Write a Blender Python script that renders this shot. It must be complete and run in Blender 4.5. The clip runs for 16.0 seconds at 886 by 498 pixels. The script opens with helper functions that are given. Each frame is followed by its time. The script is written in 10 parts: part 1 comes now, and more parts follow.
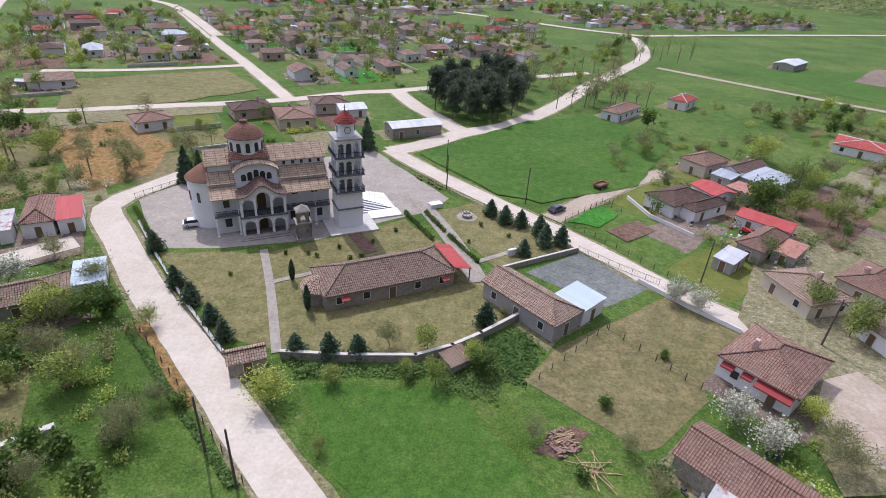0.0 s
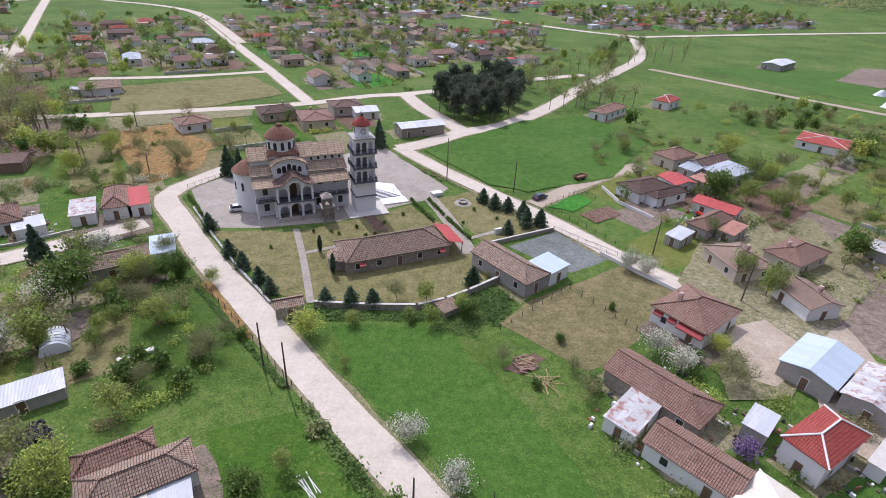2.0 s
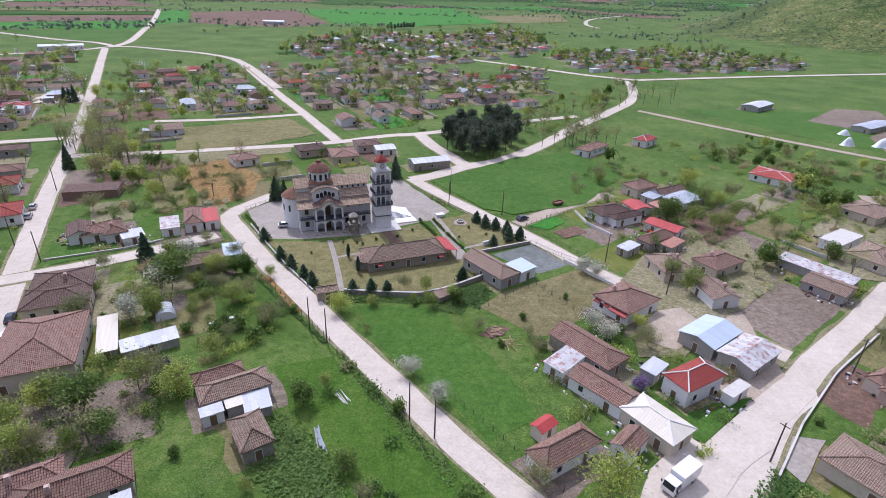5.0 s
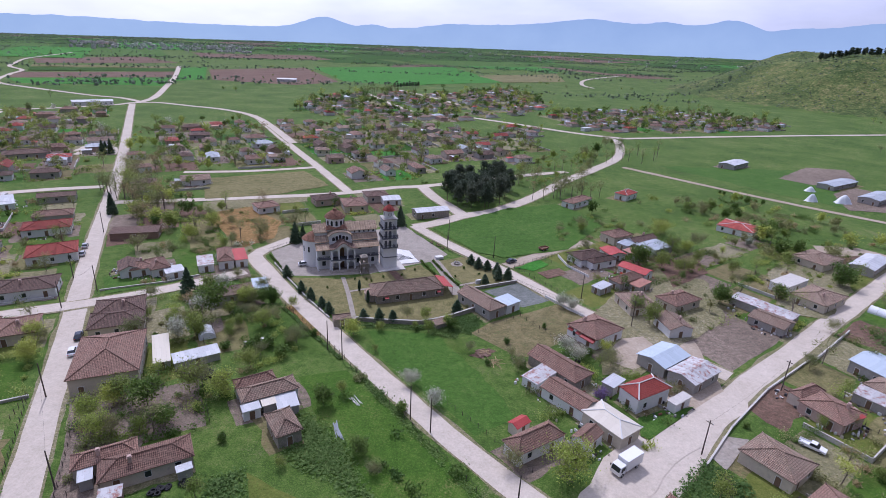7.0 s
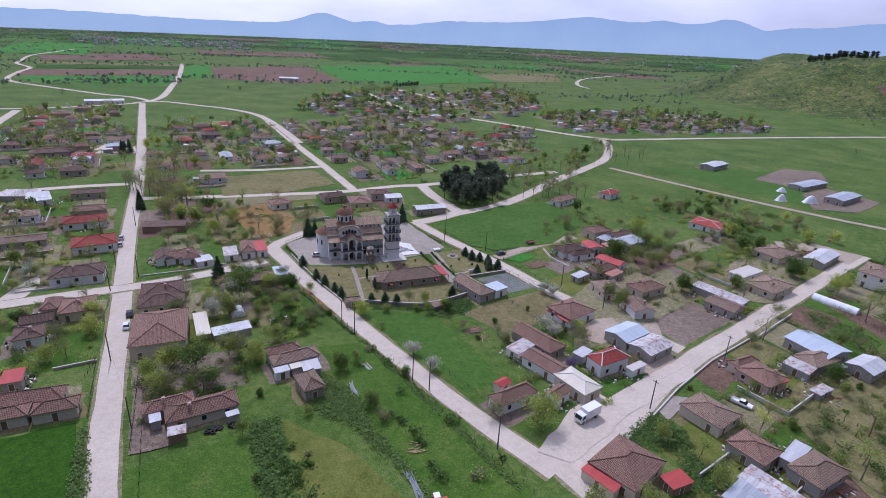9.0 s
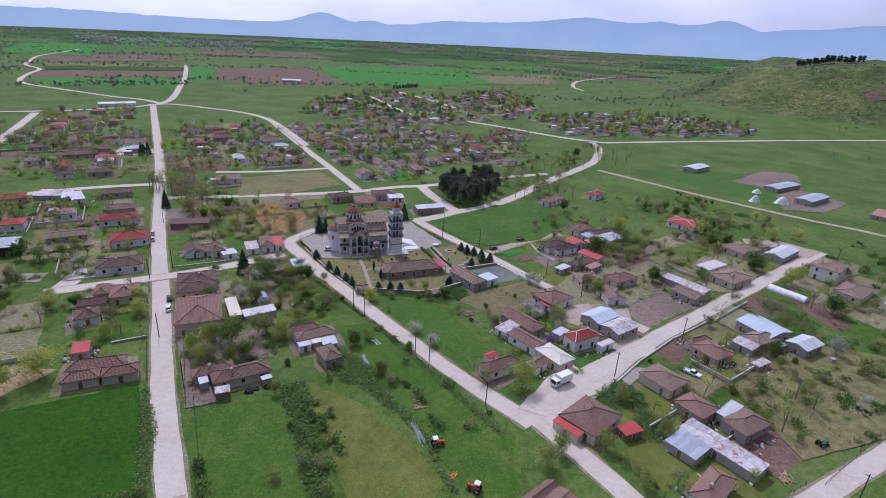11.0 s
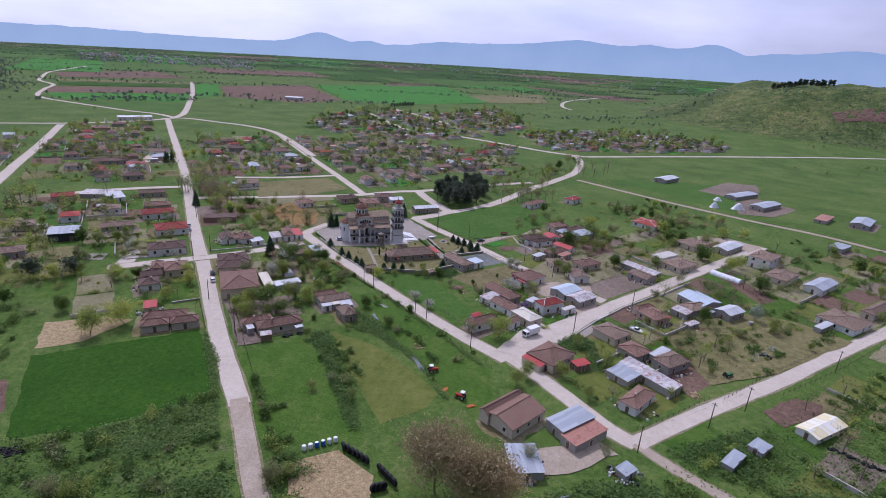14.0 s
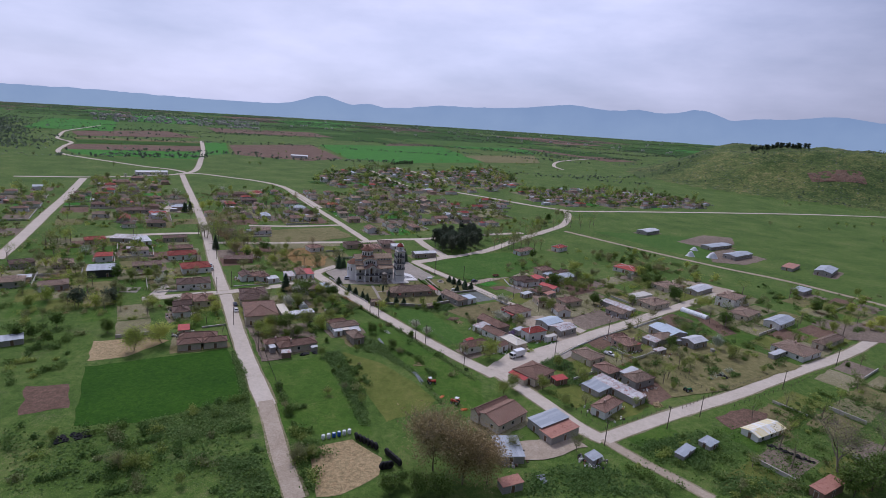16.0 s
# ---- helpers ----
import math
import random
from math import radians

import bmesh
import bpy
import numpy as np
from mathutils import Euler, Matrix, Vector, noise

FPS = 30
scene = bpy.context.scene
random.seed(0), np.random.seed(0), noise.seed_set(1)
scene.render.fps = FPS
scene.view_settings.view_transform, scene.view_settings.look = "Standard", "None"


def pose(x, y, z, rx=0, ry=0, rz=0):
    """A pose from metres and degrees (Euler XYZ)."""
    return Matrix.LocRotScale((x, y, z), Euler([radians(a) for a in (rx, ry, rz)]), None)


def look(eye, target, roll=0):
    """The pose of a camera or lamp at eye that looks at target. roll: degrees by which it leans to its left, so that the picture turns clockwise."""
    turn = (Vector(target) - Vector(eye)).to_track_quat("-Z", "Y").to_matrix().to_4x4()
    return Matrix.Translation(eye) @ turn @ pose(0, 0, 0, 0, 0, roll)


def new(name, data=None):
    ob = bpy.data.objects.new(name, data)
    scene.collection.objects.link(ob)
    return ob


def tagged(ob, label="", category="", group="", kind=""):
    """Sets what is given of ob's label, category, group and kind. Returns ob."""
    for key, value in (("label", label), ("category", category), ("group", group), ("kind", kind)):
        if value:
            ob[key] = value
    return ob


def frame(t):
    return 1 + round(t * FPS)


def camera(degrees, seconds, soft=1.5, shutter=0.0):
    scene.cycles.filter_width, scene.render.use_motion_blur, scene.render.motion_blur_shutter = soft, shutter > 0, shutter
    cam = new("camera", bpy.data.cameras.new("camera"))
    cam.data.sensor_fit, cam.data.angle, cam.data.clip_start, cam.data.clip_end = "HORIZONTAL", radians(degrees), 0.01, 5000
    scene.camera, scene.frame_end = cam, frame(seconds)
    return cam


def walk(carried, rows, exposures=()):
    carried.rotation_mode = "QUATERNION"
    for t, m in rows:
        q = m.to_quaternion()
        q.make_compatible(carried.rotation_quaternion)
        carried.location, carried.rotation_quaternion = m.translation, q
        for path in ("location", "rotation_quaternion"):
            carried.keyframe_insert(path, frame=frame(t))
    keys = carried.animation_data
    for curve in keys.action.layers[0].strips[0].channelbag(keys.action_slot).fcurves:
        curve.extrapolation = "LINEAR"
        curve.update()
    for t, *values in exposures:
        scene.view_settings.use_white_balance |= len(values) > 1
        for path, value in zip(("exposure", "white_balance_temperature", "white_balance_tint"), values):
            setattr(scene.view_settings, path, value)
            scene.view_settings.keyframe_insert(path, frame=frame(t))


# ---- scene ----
cam = camera(78.6, 16.0, 0.6)
PATH = [
    (0, (-0.44, -0.326, 48.008), (-0.424, 1.418, 47.029), 3.7),
    (0.5, (0.197, -5.211, 49.923), (0.204, -3.469, 48.941), 3.5),
    (1, (0.97, -10.424, 51.794), (0.965, -8.683, 50.81), 3.3),
    (1.5, (1.673, -15.364, 53.377), (1.658, -13.624, 52.391), 3.2),
    (2, (2.504, -20.723, 55.133), (2.477, -18.985, 54.144), 2.9),
    (2.5, (3.48, -25.743, 56.656), (3.441, -24.007, 55.665), 2.7),
    (3, (4.409, -31.221, 58.39), (4.356, -29.485, 57.397), 2.5),
    (5.5, (9.34, -58.554, 67.917), (9.231, -56.741, 67.081), 2.4),
    (6, (9.93, -64.295, 69.639), (9.816, -62.457, 68.858), 2.6),
    (6.5, (10.415, -69.598, 71.345), (10.297, -67.743, 70.607), 2.7),
    (7, (11.01, -75.477, 73.053), (10.891, -73.616, 72.331), 2.8),
    (7.5, (11.409, -80.791, 74.868), (11.292, -78.932, 74.142), 2.9),
    (8, (12.043, -86.437, 76.794), (11.927, -84.578, 76.066), 3.0),
    (8.5, (12.191, -91.919, 78.439), (12.08, -90.061, 77.708), 3.1),
    (9, (12.569, -97.828, 80.363), (12.46, -95.97, 79.629), 3.2),
    (11.5, (14.517, -127.646, 89.009), (14.417, -125.79, 88.272), 3.5),
    (12, (14.98, -134.495, 89.612), (14.883, -132.637, 88.877), 3.6),
    (12.5, (15.327, -141.225, 89.877), (15.235, -139.367, 89.144), 3.7),
    (13, (15.755, -148.667, 90.299), (15.666, -146.808, 89.567), 3.8),
    (13.5, (16.127, -155.783, 90.273), (16.042, -153.918, 89.556), 4.0),
    (14, (16.867, -163.399, 90.208), (16.782, -161.518, 89.533), 4.0),
    (14.5, (17.269, -170.936, 90.399), (17.184, -169.042, 89.764), 4.1),
    (15, (17.582, -179.067, 90.688), (17.497, -177.154, 90.111), 4.2),
    (15.5, (17.86, -186.645, 90.643), (17.773, -184.715, 90.126), 4.3),
    (16, (18.576, -194.545, 90.357), (18.486, -192.603, 89.886), 4.3),
]
walk(cam, [(t, look(eye, target, roll)) for t, eye, target, roll in PATH],
     [(0, -0.02, 5830, 19), (3, -0.02, 5830, 19), (5.5, -0.05, 5540, 22), (7, -0.38, 5480, 25), (9, -0.49, 5440, 25), (12.5, -0.55, 5440, 27), (14.5, -0.62, 5535, 25.5), (16, -0.93, 5625, 21.5)])

# ---- world and sun ----
SUN_EL, SUN_AZ = 54.0, (-0.47, 0.883)          # height in degrees; the way towards the sun on the ground
world = bpy.data.worlds.new("sky")
scene.world = world
world.use_nodes = True
wn, wl = world.node_tree.nodes, world.node_tree.links
sky = wn.new("ShaderNodeTexSky")
sky.sky_type, sky.sun_disc = "NISHITA", False
sky.sun_elevation, sky.sun_rotation = radians(SUN_EL), math.atan2(SUN_AZ[0], SUN_AZ[1])
sky.air_density, sky.dust_density, sky.altitude = 1.0, 2.0, 100
tc, cn, cr, cm = wn.new("ShaderNodeTexCoord"), wn.new("ShaderNodeTexNoise"), wn.new("ShaderNodeValToRGB"), wn.new("ShaderNodeMixRGB")
mp = wn.new("ShaderNodeMapping")
mp.inputs["Scale"].default_value = (1.0, 1.0, 3.5)
cn.inputs["Scale"].default_value, cn.inputs["Detail"].default_value, cn.inputs["Roughness"].default_value = 2.2, 7, 0.55
cr.color_ramp.elements[0].position, cr.color_ramp.elements[1].position = 0.25, 0.75
cr.color_ramp.elements[0].color, cr.color_ramp.elements[1].color = (0.7, 0.7, 0.7, 1), (1.0, 1.0, 1.0, 1)
wl.new(tc.outputs["Generated"], mp.inputs["Vector"])
wl.new(mp.outputs["Vector"], cn.inputs["Vector"])
wl.new(cn.outputs["Fac"], cr.inputs["Fac"])
wl.new(cr.outputs["Color"], cm.inputs["Fac"])
wl.new(sky.outputs["Color"], cm.inputs["Color1"])
cm.inputs["Color2"].default_value = (8.0, 8.3, 9.8, 1)   # thin high cloud
dt, gr, gm = wn.new("ShaderNodeVectorMath"), wn.new("ShaderNodeValToRGB"), wn.new("ShaderNodeMixRGB")
dt.operation = "DOT_PRODUCT"                              # the veil is bright round the sun and dull away from it
ce = math.cos(radians(SUN_EL))
dt.inputs[1].default_value = (SUN_AZ[0] * ce, SUN_AZ[1] * ce, math.sin(radians(SUN_EL)))
gm.blend_type, gm.inputs["Fac"].default_value = "MULTIPLY", 1.0
gr.color_ramp.elements[0].position, gr.color_ramp.elements[1].position = 0.0, 0.6
gr.color_ramp.elements[0].color, gr.color_ramp.elements[1].color = (0.26, 0.28, 0.32, 1), (2.35, 2.28, 2.24, 1)
high = gr.color_ramp.elements.new(1.0)
high.color = (1.75, 1.7, 1.68, 1)
wl.new(tc.outputs["Generated"], dt.inputs[0])
wl.new(dt.outputs["Value"], gr.inputs["Fac"])
wl.new(cm.outputs["Color"], gm.inputs["Color1"])
wl.new(gr.outputs["Color"], gm.inputs["Color2"])
br, bm = wn.new("ShaderNodeValToRGB"), wn.new("ShaderNodeMixRGB")
bm.blend_type, bm.inputs["Fac"].default_value = "MULTIPLY", 1.0                 # thick and thin cloud
br.color_ramp.elements[0].position, br.color_ramp.elements[1].position = 0.34, 0.66
br.color_ramp.elements[0].color, br.color_ramp.elements[1].color = (0.82, 0.86, 0.9, 1), (1.14, 1.14, 1.12, 1)
wl.new(cn.outputs["Fac"], br.inputs["Fac"])
wl.new(gm.outputs["Color"], bm.inputs["Color1"])
wl.new(br.outputs["Color"], bm.inputs["Color2"])
wl.new(bm.outputs["Color"], wn["Background"].inputs["Color"])
wn["Background"].inputs["Strength"].default_value = 0.071
sun = new("sun", bpy.data.lights.new("sun", "SUN"))
sun.data.energy, sun.data.angle, sun.data.color = 3.4, radians(0.6), (1.0, 0.95, 0.87)
sun.matrix_world = look((0, 0, 200), (-SUN_AZ[0] * 100, -SUN_AZ[1] * 100, 200 - 100 * math.tan(radians(SUN_EL))))

# ---- materials ----
MATS = {}


def nodes_of(name, rough, metal=0.0, spec=0.3):
    m = bpy.data.materials.new(name)
    m.use_nodes = True
    MATS[name] = m
    n, l = m.node_tree.nodes, m.node_tree.links
    b = n["Principled BSDF"]
    b.inputs["Roughness"].default_value, b.inputs["Metallic"].default_value = rough, metal
    b.inputs["Specular IOR Level"].default_value = spec
    return m, n, l, b


def noise_at(n, l, vec, scale, detail=5, rough=0.6):
    t = n.new("ShaderNodeTexNoise")
    t.inputs["Scale"].default_value, t.inputs["Detail"].default_value, t.inputs["Roughness"].default_value = scale, detail, rough
    l.new(vec, t.inputs["Vector"])
    return t.outputs["Fac"]


def ramp(n, l, fac, stops):
    r = n.new("ShaderNodeValToRGB")
    e = r.color_ramp.elements
    while len(e) < len(stops):
        e.new(0.5)
    for k, (p, c) in zip(e, stops):
        k.position, k.color = p, (*c, 1)
    l.new(fac, r.inputs["Fac"])
    return r.outputs["Color"]


def mix(n, l, fac, a, b, mode="MIX"):
    x = n.new("ShaderNodeMixRGB")
    x.blend_type = mode
    for s, v in zip(("Fac", "Color1", "Color2"), (fac, a, b)):
        if isinstance(v, (int, float)):
            x.inputs[s].default_value = v
        elif isinstance(v, tuple):
            x.inputs[s].default_value = (*v, 1)
        else:
            l.new(v, x.inputs[s])
    return x.outputs["Color"]


def bump(n, l, b, height, strength, dist):
    k = n.new("ShaderNodeBump")
    k.inputs["Strength"].default_value, k.inputs["Distance"].default_value = strength, dist
    l.new(height, k.inputs["Height"])
    l.new(k.outputs["Normal"], b.inputs["Normal"])


def earth(name, stops, big=0.03, mid=0.35, fine=3.0, patch=None, rough=0.95, relief=0.25, grain=0.6):
    """Ground cover: three scales of noise in world metres, and patches of another colour."""
    m, n, l, b = nodes_of(name, rough, spec=0.15)
    pos = n.new("ShaderNodeNewGeometry").outputs["Position"]
    f1, f2, f3 = noise_at(n, l, pos, big, 4), noise_at(n, l, pos, mid, 6, 0.65), noise_at(n, l, pos, fine, 5, 0.7)
    a = mix(n, l, 0.5, f1, f2)
    a = mix(n, l, 0.45, a, f3)
    col = ramp(n, l, a, [(0.5 + (p - 0.5) * 0.6, c) for p, c in stops])
    if patch:
        col = mix(n, l, ramp(n, l, mix(n, l, 0.5, noise_at(n, l, pos, patch[1], 6, 0.7), f3), [(patch[2], (0, 0, 0)), (patch[2] + 0.1, (1, 1, 1))]), col, patch[0])
    col = mix(n, l, grain, col, ramp(n, l, noise_at(n, l, pos, fine * 1.3, 6, 0.75), [(0.36, (0.45, 0.47, 0.45)), (0.5, (1.0, 1.0, 1.0)), (0.64, (1.65, 1.6, 1.6))]), "MULTIPLY")
    col = mix(n, l, min(1.0, grain * 1.3), col, ramp(n, l, noise_at(n, l, pos, fine * 0.3, 4, 0.6), [(0.36, (0.7, 0.74, 0.7)), (0.5, (1.0, 1.0, 1.0)), (0.64, (1.3, 1.24, 1.25))]), "MULTIPLY")
    l.new(col, b.inputs["Base Color"])
    bump(n, l, b, mix(n, l, 0.5, f2, f3), 0.9, relief)
    return m


def plain(name, c, var=0.25, scale=1.2, fine=14.0, rough=0.85, metal=0.0, stain=None, spec=0.3, relief=0.01):
    """A painted, plastered or weathered surface: two scales of variation, a random shade for each thing, and stains."""
    m, n, l, b = nodes_of(name, rough, metal, spec)
    pos = n.new("ShaderNodeNewGeometry").outputs["Position"]
    a = mix(n, l, 0.5, noise_at(n, l, pos, scale, 6, 0.65), noise_at(n, l, pos, fine, 4))
    lo, hi = tuple(v * (1 - var) for v in c), tuple(min(1, v * (1 + var)) for v in c)
    col = ramp(n, l, a, [(0.32, lo), (0.68, hi)])
    if stain:
        col = mix(n, l, ramp(n, l, noise_at(n, l, pos, stain[1], 7, 0.7), [(stain[2], (0, 0, 0)), (stain[2] + 0.16, (0.85, 0.85, 0.85))]), col, stain[0])
    l.new(col, b.inputs["Base Color"])
    bump(n, l, b, a, 0.5, relief)
    return m


def tiles(name, a, c, lichen, wide=0.30, tall=0.42):
    """Old clay roof tiles in rows and courses, laid out in metres along the slope."""
    m, n, l, b = nodes_of(name, 0.85, spec=0.25)
    uv = n.new("ShaderNodeTexCoord").outputs["UV"]
    pos = n.new("ShaderNodeNewGeometry").outputs["Position"]
    br = n.new("ShaderNodeTexBrick")
    br.offset, br.squash = 0.0, 1.0
    for k, v in (("Scale", 1.0), ("Mortar Size", 0.045), ("Mortar Smooth", 0.5), ("Bias", 0.0), ("Brick Width", wide), ("Row Height", tall)):
        br.inputs[k].default_value = v
    br.inputs["Color1"].default_value, br.inputs["Color2"].default_value, br.inputs["Mortar"].default_value = (*a, 1), (*c, 1), (*(v * 0.14 for v in a), 1)
    l.new(uv, br.inputs["Vector"])
    f1, f2 = noise_at(n, l, pos, 0.5, 6, 0.7), noise_at(n, l, pos, 5.0, 4)
    ri = n.new("ShaderNodeObjectInfo").outputs["Random"]
    col = mix(n, l, ramp(n, l, f1, [(0.42, (0, 0, 0)), (0.72, (0.8, 0.8, 0.8))]), br.outputs["Color"], lichen)
    col = mix(n, l, 0.75, col, ramp(n, l, f2, [(0.34, (0.5, 0.5, 0.5)), (0.66, (1.3, 1.26, 1.22))]), "MULTIPLY")
    col = mix(n, l, 1.0, col, ramp(n, l, ri, [(0.0, (0.78, 0.75, 0.74)), (1.0, (1.15, 1.12, 1.1))]), "MULTIPLY")
    l.new(col, b.inputs["Base Color"])
    wv = n.new("ShaderNodeTexWave")
    wv.wave_profile, wv.bands_direction = "SIN", "X"
    wv.inputs["Scale"].default_value = math.pi / (10 * wide) * 2
    l.new(uv, wv.inputs["Vector"])
    bump(n, l, b, mix(n, l, 0.5, wv.outputs["Fac"], br.outputs["Fac"], "SUBTRACT"), 0.8, 0.05)
    return m


def sheet(name, a, c, rust=(0.22, 0.08, 0.04), much=0.62, rough=0.6, metal=0.1):
    """Corrugated sheets, each a little different, with rust and dirt."""
    m, n, l, b = nodes_of(name, rough, metal, 0.4)
    uv = n.new("ShaderNodeTexCoord").outputs["UV"]
    pos = n.new("ShaderNodeNewGeometry").outputs["Position"]
    br = n.new("ShaderNodeTexBrick")
    br.offset = 0.35
    for k, v in (("Scale", 1.0), ("Mortar Size", 0.012), ("Mortar Smooth", 0.3), ("Bias", 0.0), ("Brick Width", 1.0), ("Row Height", 7.0)):
        br.inputs[k].default_value = v
    br.inputs["Color1"].default_value, br.inputs["Color2"].default_value, br.inputs["Mortar"].default_value = (*a, 1), (*c, 1), (*(v * 0.72 for v in a), 1)
    l.new(uv, br.inputs["Vector"])
    f = noise_at(n, l, pos, 0.9, 7, 0.7)
    col = mix(n, l, ramp(n, l, f, [(much, (0, 0, 0)), (much + 0.12, (0.9, 0.9, 0.9))]), br.outputs["Color"], rust)
    l.new(col, b.inputs["Base Color"])
    wv = n.new("ShaderNodeTexWave")
    wv.wave_profile, wv.bands_direction = "SIN", "X"
    wv.inputs["Scale"].default_value = 2.2
    l.new(uv, wv.inputs["Vector"])
    bump(n, l, b, wv.outputs["Fac"], 0.6, 0.03)
    return m


def leafy(name, c1, c2, rough=0.7):
    """Leaves: each clump has its own shade."""
    m, n, l, b = nodes_of(name, rough, spec=0.2)
    g = n.new("ShaderNodeNewGeometry")
    ri = n.new("ShaderNodeObjectInfo").outputs["Random"]
    col = ramp(n, l, g.outputs["Random Per Island"], [(0.0, c1), (1.0, c2)])
    col = mix(n, l, 1.0, col, ramp(n, l, ri, [(0.0, (0.75, 0.8, 0.75)), (1.0, (1.2, 1.1, 1.1))]), "MULTIPLY")
    l.new(col, b.inputs["Base Color"])
    tr, mx = n.new("ShaderNodeBsdfTranslucent"), n.new("ShaderNodeMixShader")
    mx.inputs["Fac"].default_value = 0.34
    l.new(col, tr.inputs["Color"])
    l.new(b.outputs["BSDF"], mx.inputs[1])
    l.new(tr.outputs["BSDF"], mx.inputs[2])
    l.new(mx.outputs["Shader"], n["Material Output"].inputs["Surface"])
    return m


earth("grass", [(0.3, (0.038, 0.066, 0.013)), (0.44, (0.058, 0.11, 0.018)), (0.55, (0.092, 0.148, 0.028)), (0.7, (0.18, 0.18, 0.07))], patch=((0.18, 0.165, 0.09), 0.09, 0.56), grain=0.46)
earth("meadow", [(0.3, (0.038, 0.088, 0.012)), (0.5, (0.056, 0.125, 0.018)), (0.7, (0.1, 0.158, 0.033))], patch=((0.14, 0.165, 0.052), 0.12, 0.57), grain=0.42)
earth("dry_lawn", [(0.3, (0.1, 0.1, 0.035)), (0.5, (0.17, 0.155, 0.065)), (0.7, (0.23, 0.2, 0.095))], mid=0.3, fine=1.6, grain=0.4)
earth("dry_lot", [(0.3, (0.105, 0.1, 0.038)), (0.5, (0.17, 0.145, 0.068)), (0.7, (0.25, 0.21, 0.11))], mid=0.25, fine=1.6, patch=((0.09, 0.12, 0.035), 0.2, 0.55), grain=0.45)
earth("rust_weeds", [(0.3, (0.12, 0.09, 0.035)), (0.5, (0.26, 0.16, 0.06)), (0.7, (0.33, 0.22, 0.1))], mid=0.9)
earth("soil", [(0.3, (0.11, 0.085, 0.065)), (0.5, (0.19, 0.15, 0.115)), (0.7, (0.26, 0.21, 0.165))], patch=((0.08, 0.1, 0.04), 0.3, 0.62))
earth("soil_red", [(0.3, (0.1, 0.06, 0.042)), (0.5, (0.15, 0.095, 0.068)), (0.7, (0.2, 0.135, 0.1))])
earth("crop", [(0.3, (0.016, 0.052, 0.003)), (0.5, (0.026, 0.08, 0.004)), (0.7, (0.046, 0.11, 0.008))], big=0.05, mid=0.5, grain=0.5)
earth("mown", [(0.3, (0.034, 0.084, 0.009)), (0.5, (0.058, 0.12, 0.014)), (0.7, (0.108, 0.152, 0.03))], big=0.06, mid=0.25, fine=2.2, patch=((0.15, 0.155, 0.05), 0.15, 0.55), grain=0.38)
earth("tired_grass", [(0.3, (0.075, 0.1, 0.018)), (0.5, (0.125, 0.145, 0.03)), (0.7, (0.19, 0.18, 0.055))], big=0.06, mid=0.25, fine=2.2, patch=((0.08, 0.13, 0.02), 0.1, 0.55), grain=0.3)
earth("bright_crop", [(0.3, (0.03, 0.13, 0.014)), (0.5, (0.045, 0.18, 0.02)), (0.7, (0.07, 0.21, 0.03))])
earth("straw", [(0.3, (0.2, 0.14, 0.07)), (0.5, (0.34, 0.26, 0.14)), (0.7, (0.42, 0.33, 0.19))], mid=0.8)
earth("road_chalk", [(0.3, (0.44, 0.38, 0.305)), (0.5, (0.51, 0.445, 0.365)), (0.7, (0.57, 0.505, 0.425))], big=0.06, mid=0.3, fine=2, relief=0.02, grain=0.08)
earth("road_dirt", [(0.3, (0.3, 0.24, 0.175)), (0.5, (0.37, 0.305, 0.23)), (0.7, (0.44, 0.37, 0.29))], big=0.1, mid=0.5, fine=2, relief=0.02, grain=0.1)
earth("verge", [(0.3, (0.1, 0.11, 0.045)), (0.5, (0.21, 0.19, 0.1)), (0.7, (0.33, 0.3, 0.22))], mid=1.2)
earth("paving", [(0.3, (0.23, 0.2, 0.165)), (0.5, (0.31, 0.275, 0.23)), (0.7, (0.38, 0.34, 0.29))], mid=0.3, fine=1.5, relief=0.02, grain=0.15)
earth("court", [(0.3, (0.09, 0.1, 0.085)), (0.5, (0.16, 0.17, 0.155)), (0.7, (0.23, 0.24, 0.22))], mid=0.3, fine=1.5, relief=0.02, grain=0.15)
earth("scrub", [(0.32, (0.035, 0.065, 0.016)), (0.48, (0.07, 0.105, 0.028)), (0.58, (0.13, 0.15, 0.045)), (0.7, (0.22, 0.2, 0.09))], big=0.012, mid=0.06, fine=0.3, patch=((0.22, 0.175, 0.08), 0.02, 0.56), relief=1.2)

tiles("tile_old", (0.31, 0.215, 0.16), (0.47, 0.345, 0.265), (0.3, 0.25, 0.19))
tiles("tile_brown", (0.28, 0.165, 0.125), (0.42, 0.265, 0.2), (0.28, 0.2, 0.155))
tiles("tile_dark", (0.16, 0.105, 0.085), (0.26, 0.175, 0.14), (0.17, 0.125, 0.1))
tiles("tile_red", (0.36, 0.075, 0.06), (0.42, 0.11, 0.08), (0.3, 0.09, 0.07))
tiles("tile_bright", (0.5, 0.095, 0.075), (0.58, 0.14, 0.11), (0.46, 0.12, 0.095))
tiles("tile_church", (0.46, 0.34, 0.24), (0.58, 0.45, 0.33), (0.36, 0.3, 0.2), 1.7, 0.5)
tiles("tile_dome", (0.36, 0.18, 0.12), (0.43, 0.22, 0.15), (0.28, 0.18, 0.12), 0.3, 0.35)
sheet("sheet_white", (0.44, 0.45, 0.46), (0.56, 0.565, 0.57), much=0.62)
sheet("sheet_grey", (0.3, 0.33, 0.36), (0.42, 0.45, 0.48), much=0.62)
